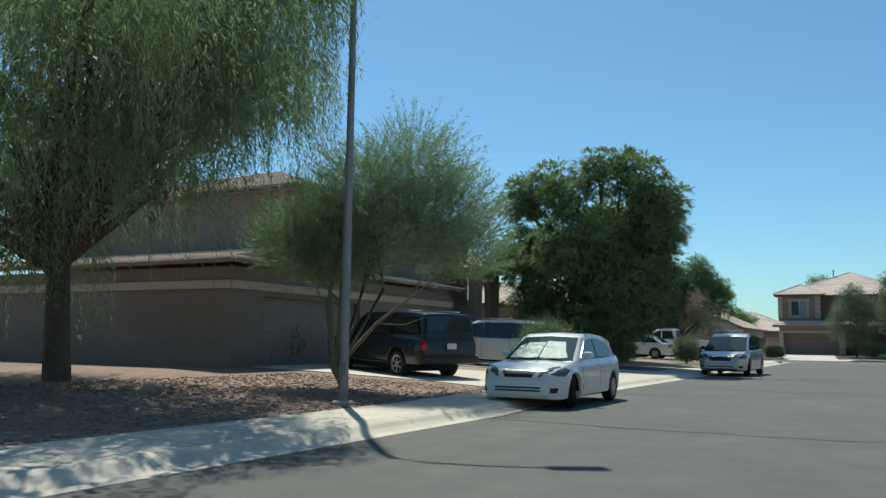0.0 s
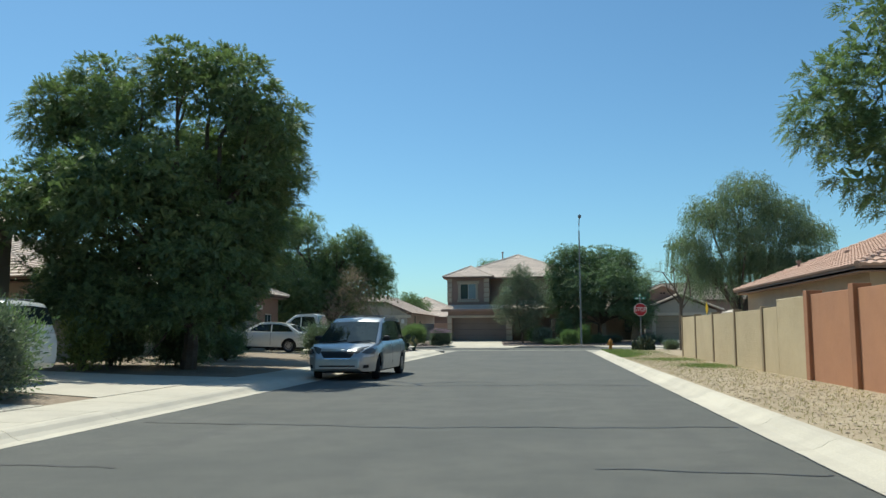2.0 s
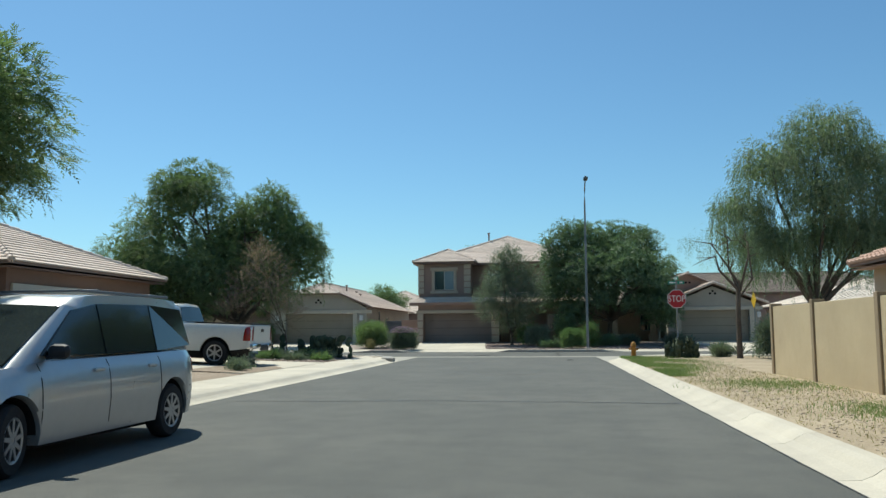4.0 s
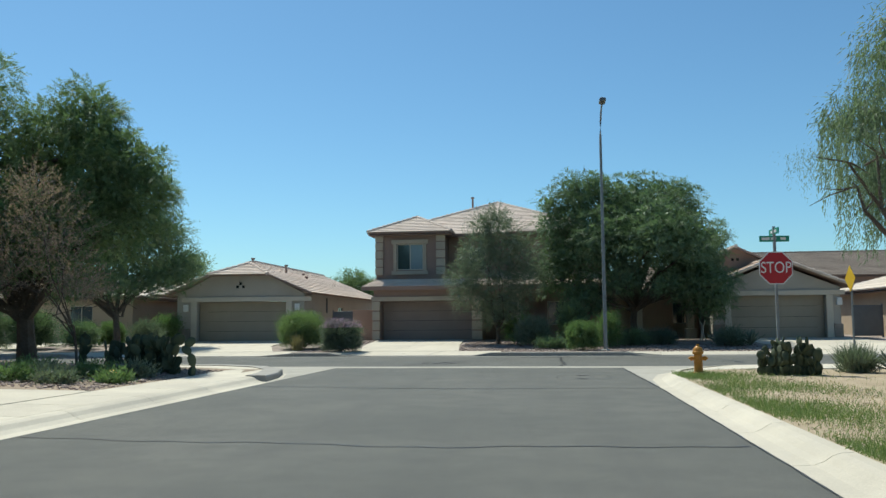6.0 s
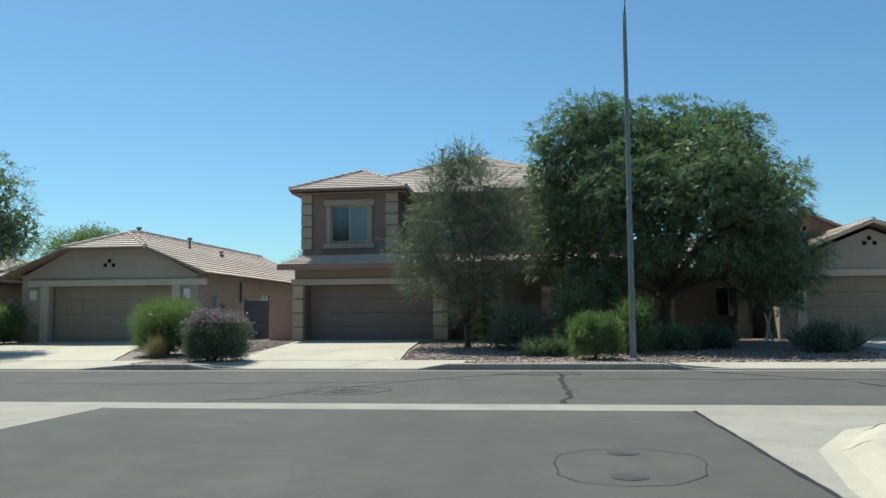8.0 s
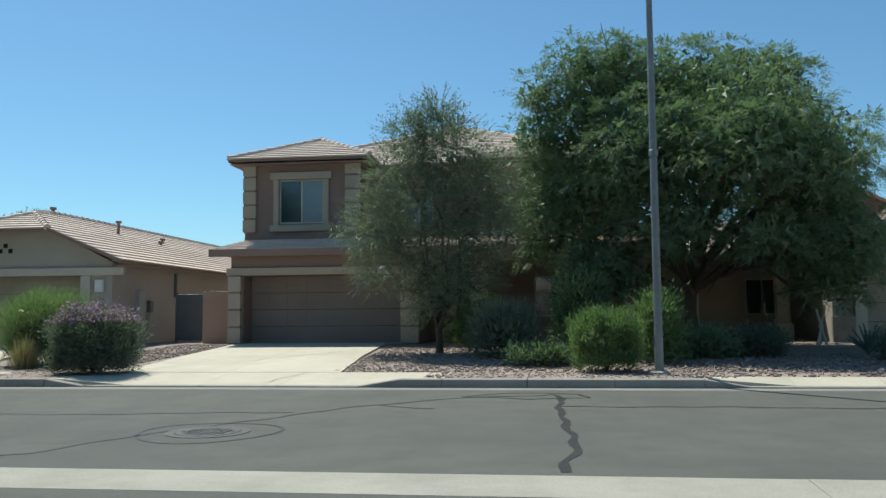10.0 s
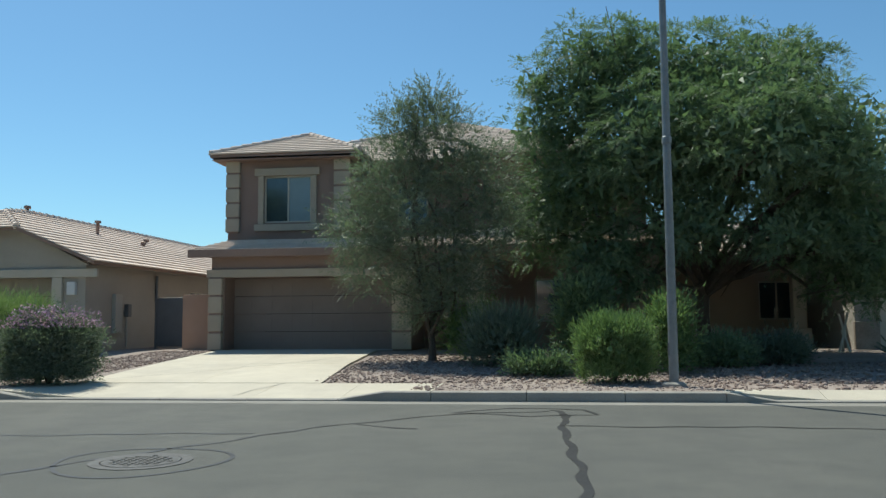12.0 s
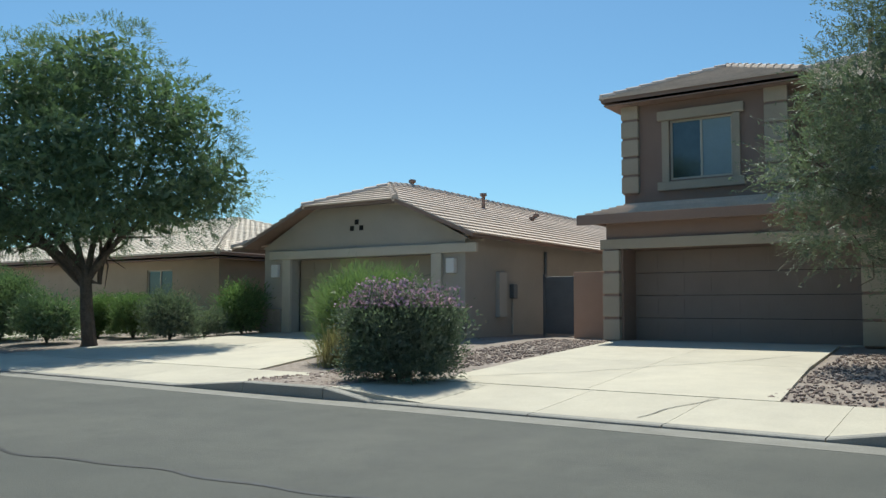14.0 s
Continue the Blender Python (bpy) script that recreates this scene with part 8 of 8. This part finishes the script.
def agave(at, seed, r, n, label):
    """A rosette of stiff pointed leaves."""
    rng = np.random.default_rng(seed)
    o = thing("agave", pose(*at), label, "agave")
    for k in range(n):
        a, el = 2 * math.pi * k * 0.382, radians(rng.uniform(25, 85))
        d = Vector((math.cos(a) * math.cos(el), math.sin(a) * math.cos(el), math.sin(el)))
        s_ = Vector((-math.sin(a), math.cos(a), 0))
        up = d.cross(s_)
        ln = r * rng.uniform(0.8, 1.15)
        bm = B()
        rows = []
        for f, w in ((0.0, 0.05), (0.35, 0.075), (0.7, 0.05), (1.0, 0.004)):
            c = d * ln * f + Vector((0, 0, -0.12 * ln * f * f + 0.02))
            rows.append([bm.verts.new(c - s_ * w * r + up * 0.02), bm.verts.new(c - up * 0.012), bm.verts.new(c + s_ * w * r + up * 0.02)])
        for p, q in zip(rows, rows[1:]):
            for i in (0, 1):
                bm.faces.new((p[i], p[i + 1], q[i + 1], q[i]))
            bm.faces.new((p[0], q[0], q[2], p[2]))
        part("leaf_blade", bm, AGAVE, o)
    return o


agave((8.9, 82.6, 0.25), 401, 0.75, 26, "grey-green agave rosette on gravel")
agave((7.7, 83.8, 0.29), 402, 0.7, 24, "grey-green agave rosette on gravel")
agave((7.9, 64.6, 0.13), 403, 0.6, 24, "grey-green agave rosette on gravel")
orn = thing("garden_ornament", pose(7.55, 86.6, 0.40), "pale forked wooden garden ornament standing in shade", "ornament")
for i, pts in enumerate(([(-0.12, 0, 0), (0.02, 0, 0.5), (-0.1, 0, 0.95)], [(0.14, 0, 0), (0.0, 0, 0.5), (0.12, 0, 0.98)], [(0.0, 0.1, 0), (0.0, 0.02, 0.5)])):
    part("branch", tube(B(), pts, 0.03, 6), PALE_STUCCO, orn)
part("binding", tube(B(), [(0, 0, 0.44), (0, 0, 0.56)], 0.07, 8), PALE_STUCCO, orn)
barrel = thing("barrel_cactus", pose(-9.1, 61.2, 0.15), "small golden barrel cactus", "cactus")
part("body", lathe(B(), [(0.0, 0.0), (0.1, 0.02), (0.15, 0.1), (0.14, 0.2), (0.06, 0.27), (0.0, 0.28)], 16), SIGN_YELLOW, barrel, "", True)


# ---- grass, stones ----
def scatter(name, pts, lens, wid, material, label, category):
    ob = leaf_mesh(name, pts, np.tile([0, 0, 1.0], (len(pts), 1)), lens, wid, material, None, "", "", 0.4)
    return tagged(ob, label, category, "", "stuff")


_r = np.random.default_rng(7)
n = 30000
gy = _r.uniform(50, 66.0, n)
gx = 2.98 + np.abs(_r.normal(0, 0.9, n)) * np.clip((gy - 47) / 9, 0.2, 1.3)
keep = (np.sin(gx * 2.1 + gy * 0.9) + np.sin(gy * 1.7) + _r.normal(0, 0.9, n)) > -0.3
g = np.stack([gx, gy, np.full(n, 0.155)], 1)[keep & ~((gy > 64.6) & (gx < 3.5))]
scatter("grass_verge", g, 0.13, 0.012, GRASS, "patchy green grass on the verge beside the kerb", "grass")
n = 5000
gp = np.concatenate([np.stack([_r.normal(4.9, 0.5, n // 2), _r.normal(40.8, 0.9, n // 2), np.full(n // 2, 0.155)], 1), np.stack([_r.normal(4.7, 0.7, n // 2), _r.normal(47, 1.0, n // 2), np.full(n // 2, 0.15)], 1)])
gp = gp[gp[:, 0] < 5.7]
scatter("grass_patch", gp, 0.10, 0.014, GRASS, "small green weed patches at the wall's foot", "grass")
n = 9000
gp = np.stack([_r.uniform(3.0, 5.7, n), _r.uniform(16, 62, n), np.full(n, 0.14)], 1)
scatter("dry_litter", gp, 0.09, 0.02, GRASS_DRY, "dry leaf and straw litter on the verge", "litter")


def stones(name, n, xr, yr, zf, size, material, label, seed):
    """Loose stones lying on a yard: low-poly rocks in one mesh."""
    rng = np.random.default_rng(seed)
    ico = bmesh.new()
    bmesh.ops.create_icosphere(ico, subdivisions=1, radius=1.0)
    v = np.array([x.co[:] for x in ico.verts])
    f = np.array([[q.index for q in p.verts] for p in ico.faces])
    ico.free()
    c = np.stack([rng.uniform(*xr, n), rng.uniform(*yr, n), np.zeros(n)], 1)
    c[:, 2] = [zf(x, y) for x, y in c[:, :2]]
    s = size * rng.lognormal(0, 0.35, (n, 1, 1)) * rng.uniform(0.6, 1.2, (n, 1, 3)) * np.array([1, 1, 0.6])
    verts = c[:, None, :] + v[None] * s * rng.uniform(0.8, 1.2, (n, len(v), 1))
    faces = (f[None] + (np.arange(n) * len(v))[:, None, None]).reshape(-1, 3)
    me = bpy.data.meshes.new(name)
    me.from_pydata(verts.reshape(-1, 3).tolist(), [], faces.tolist())
    me.materials.append(material)
    return tagged(new(name, me), label, "stones", "", "stuff")


def island_stone(name, a, b):
    m, nt, N, L, P = nodes_of(name)
    geo = N.new("ShaderNodeNewGeometry")
    c = mixc(N, L, geo.outputs["Random Per Island"], a, b)
    c = mixc(N, L, ramp_noise(N, L, geo.outputs["Position"], 40, 4), c, tuple(x * 0.7 for x in a))
    L.new(c, P.inputs["Base Color"])
    P.inputs["Roughness"].default_value = 0.9
    return m


PEB_RED = island_stone("red_pebbles", (0.20, 0.13, 0.10), (0.43, 0.31, 0.25))
PEB_TAN = island_stone("tan_pebbles", (0.42, 0.33, 0.23), (0.64, 0.54, 0.40))
PEB_PINK = island_stone("pink_pebbles", (0.25, 0.18, 0.15), (0.54, 0.44, 0.38))
stones("gravel_stones", 4200, (-14, -7.7), (4, 18), lambda x, y: lot_left(x) + 0.004, 0.032, PEB_RED, "loose reddish landscape stones", 1)
stones("gravel_stones", 6500, (3.05, 5.7), (14, 64), lambda x, y: 0.135, 0.018, PEB_TAN, "loose tan landscape stones", 2)
stones("gravel_stones", 5000, (-4.0, 3.8), (80.0, 86.5), lambda x, y: lot_far(y) - 0.004, 0.026, PEB_PINK, "loose pinkish landscape stones", 3)
stones("gravel_stones", 700, (-1.9, 3.6), (78.4, 80.0), lambda x, y: 0.155, 0.024, PEB_PINK, "loose pinkish landscape stones", 6)
stones("gravel_stones", 2600, (-10.8, -9.0), (78.4, 88), lambda x, y: lot_far(y) - 0.004, 0.026, PEB_PINK, "loose pinkish landscape stones", 4)
stones("gravel_stones", 1600, (-12.5, -8.4), (59.2, 65.5), lambda x, y: lot_left(x) + 0.004, 0.035, PEB_PINK, "loose pinkish landscape stones", 5)
stones("gravel_stones", 1500, (3.6, 9.3), (78.85, 84.0), lambda x, y: (0.15 if y < 79.9 else lot_far(y)) + 0.004, 0.034, PEB_PINK, "loose pinkish landscape stones", 7)
for x, y, s, sd in ((-11.4, 10.6, 0.22, 1), (-9.9, 62.8, 0.3, 2), (-11.6, 61.6, 0.25, 3)):
    rk = thing("boulder", pose(x, y, lot_left(x)), "rough tan landscape boulder on gravel", "rock")
    bm = B()
    bmesh.ops.create_icosphere(bm, subdivisions=3, radius=s)
    for v in bm.verts:
        v.co *= 1 + 0.35 * noise.noise(v.co * 4 + Vector((sd, 0, 0)))
        v.co.z = v.co.z * 0.7 + s * 0.3
    part("stone", bm, STONE, rk)


# ---- every built thing stands on an origin at its own base ----
def settle(ob):
    """Bring the origin of a thing built in world places to the middle of its foot."""
    lo, hi = [1e9] * 3, [-1e9] * 3
    stack = [(c, c.matrix_basis.copy()) for c in ob.children]
    while stack:
        c, m = stack.pop()
        if c.type == "MESH":
            for corner in c.bound_box:
                p = m @ Vector(corner)
                lo = [min(a, b) for a, b in zip(lo, p)]
                hi = [max(a, b) for a, b in zip(hi, p)]
        stack += [(g, m @ g.matrix_basis) for g in c.children]
    if lo[0] > hi[0]:
        return
    foot = Vector(((lo[0] + hi[0]) / 2, (lo[1] + hi[1]) / 2, lo[2]))
    ob.location = foot
    for c in ob.children:
        c.location = c.location - foot


for ob in [o for o in bpy.data.objects if o.parent is None and o.type == "EMPTY" and o.matrix_basis.is_identity and o.get("kind", "") != "structure"]:
    settle(ob)
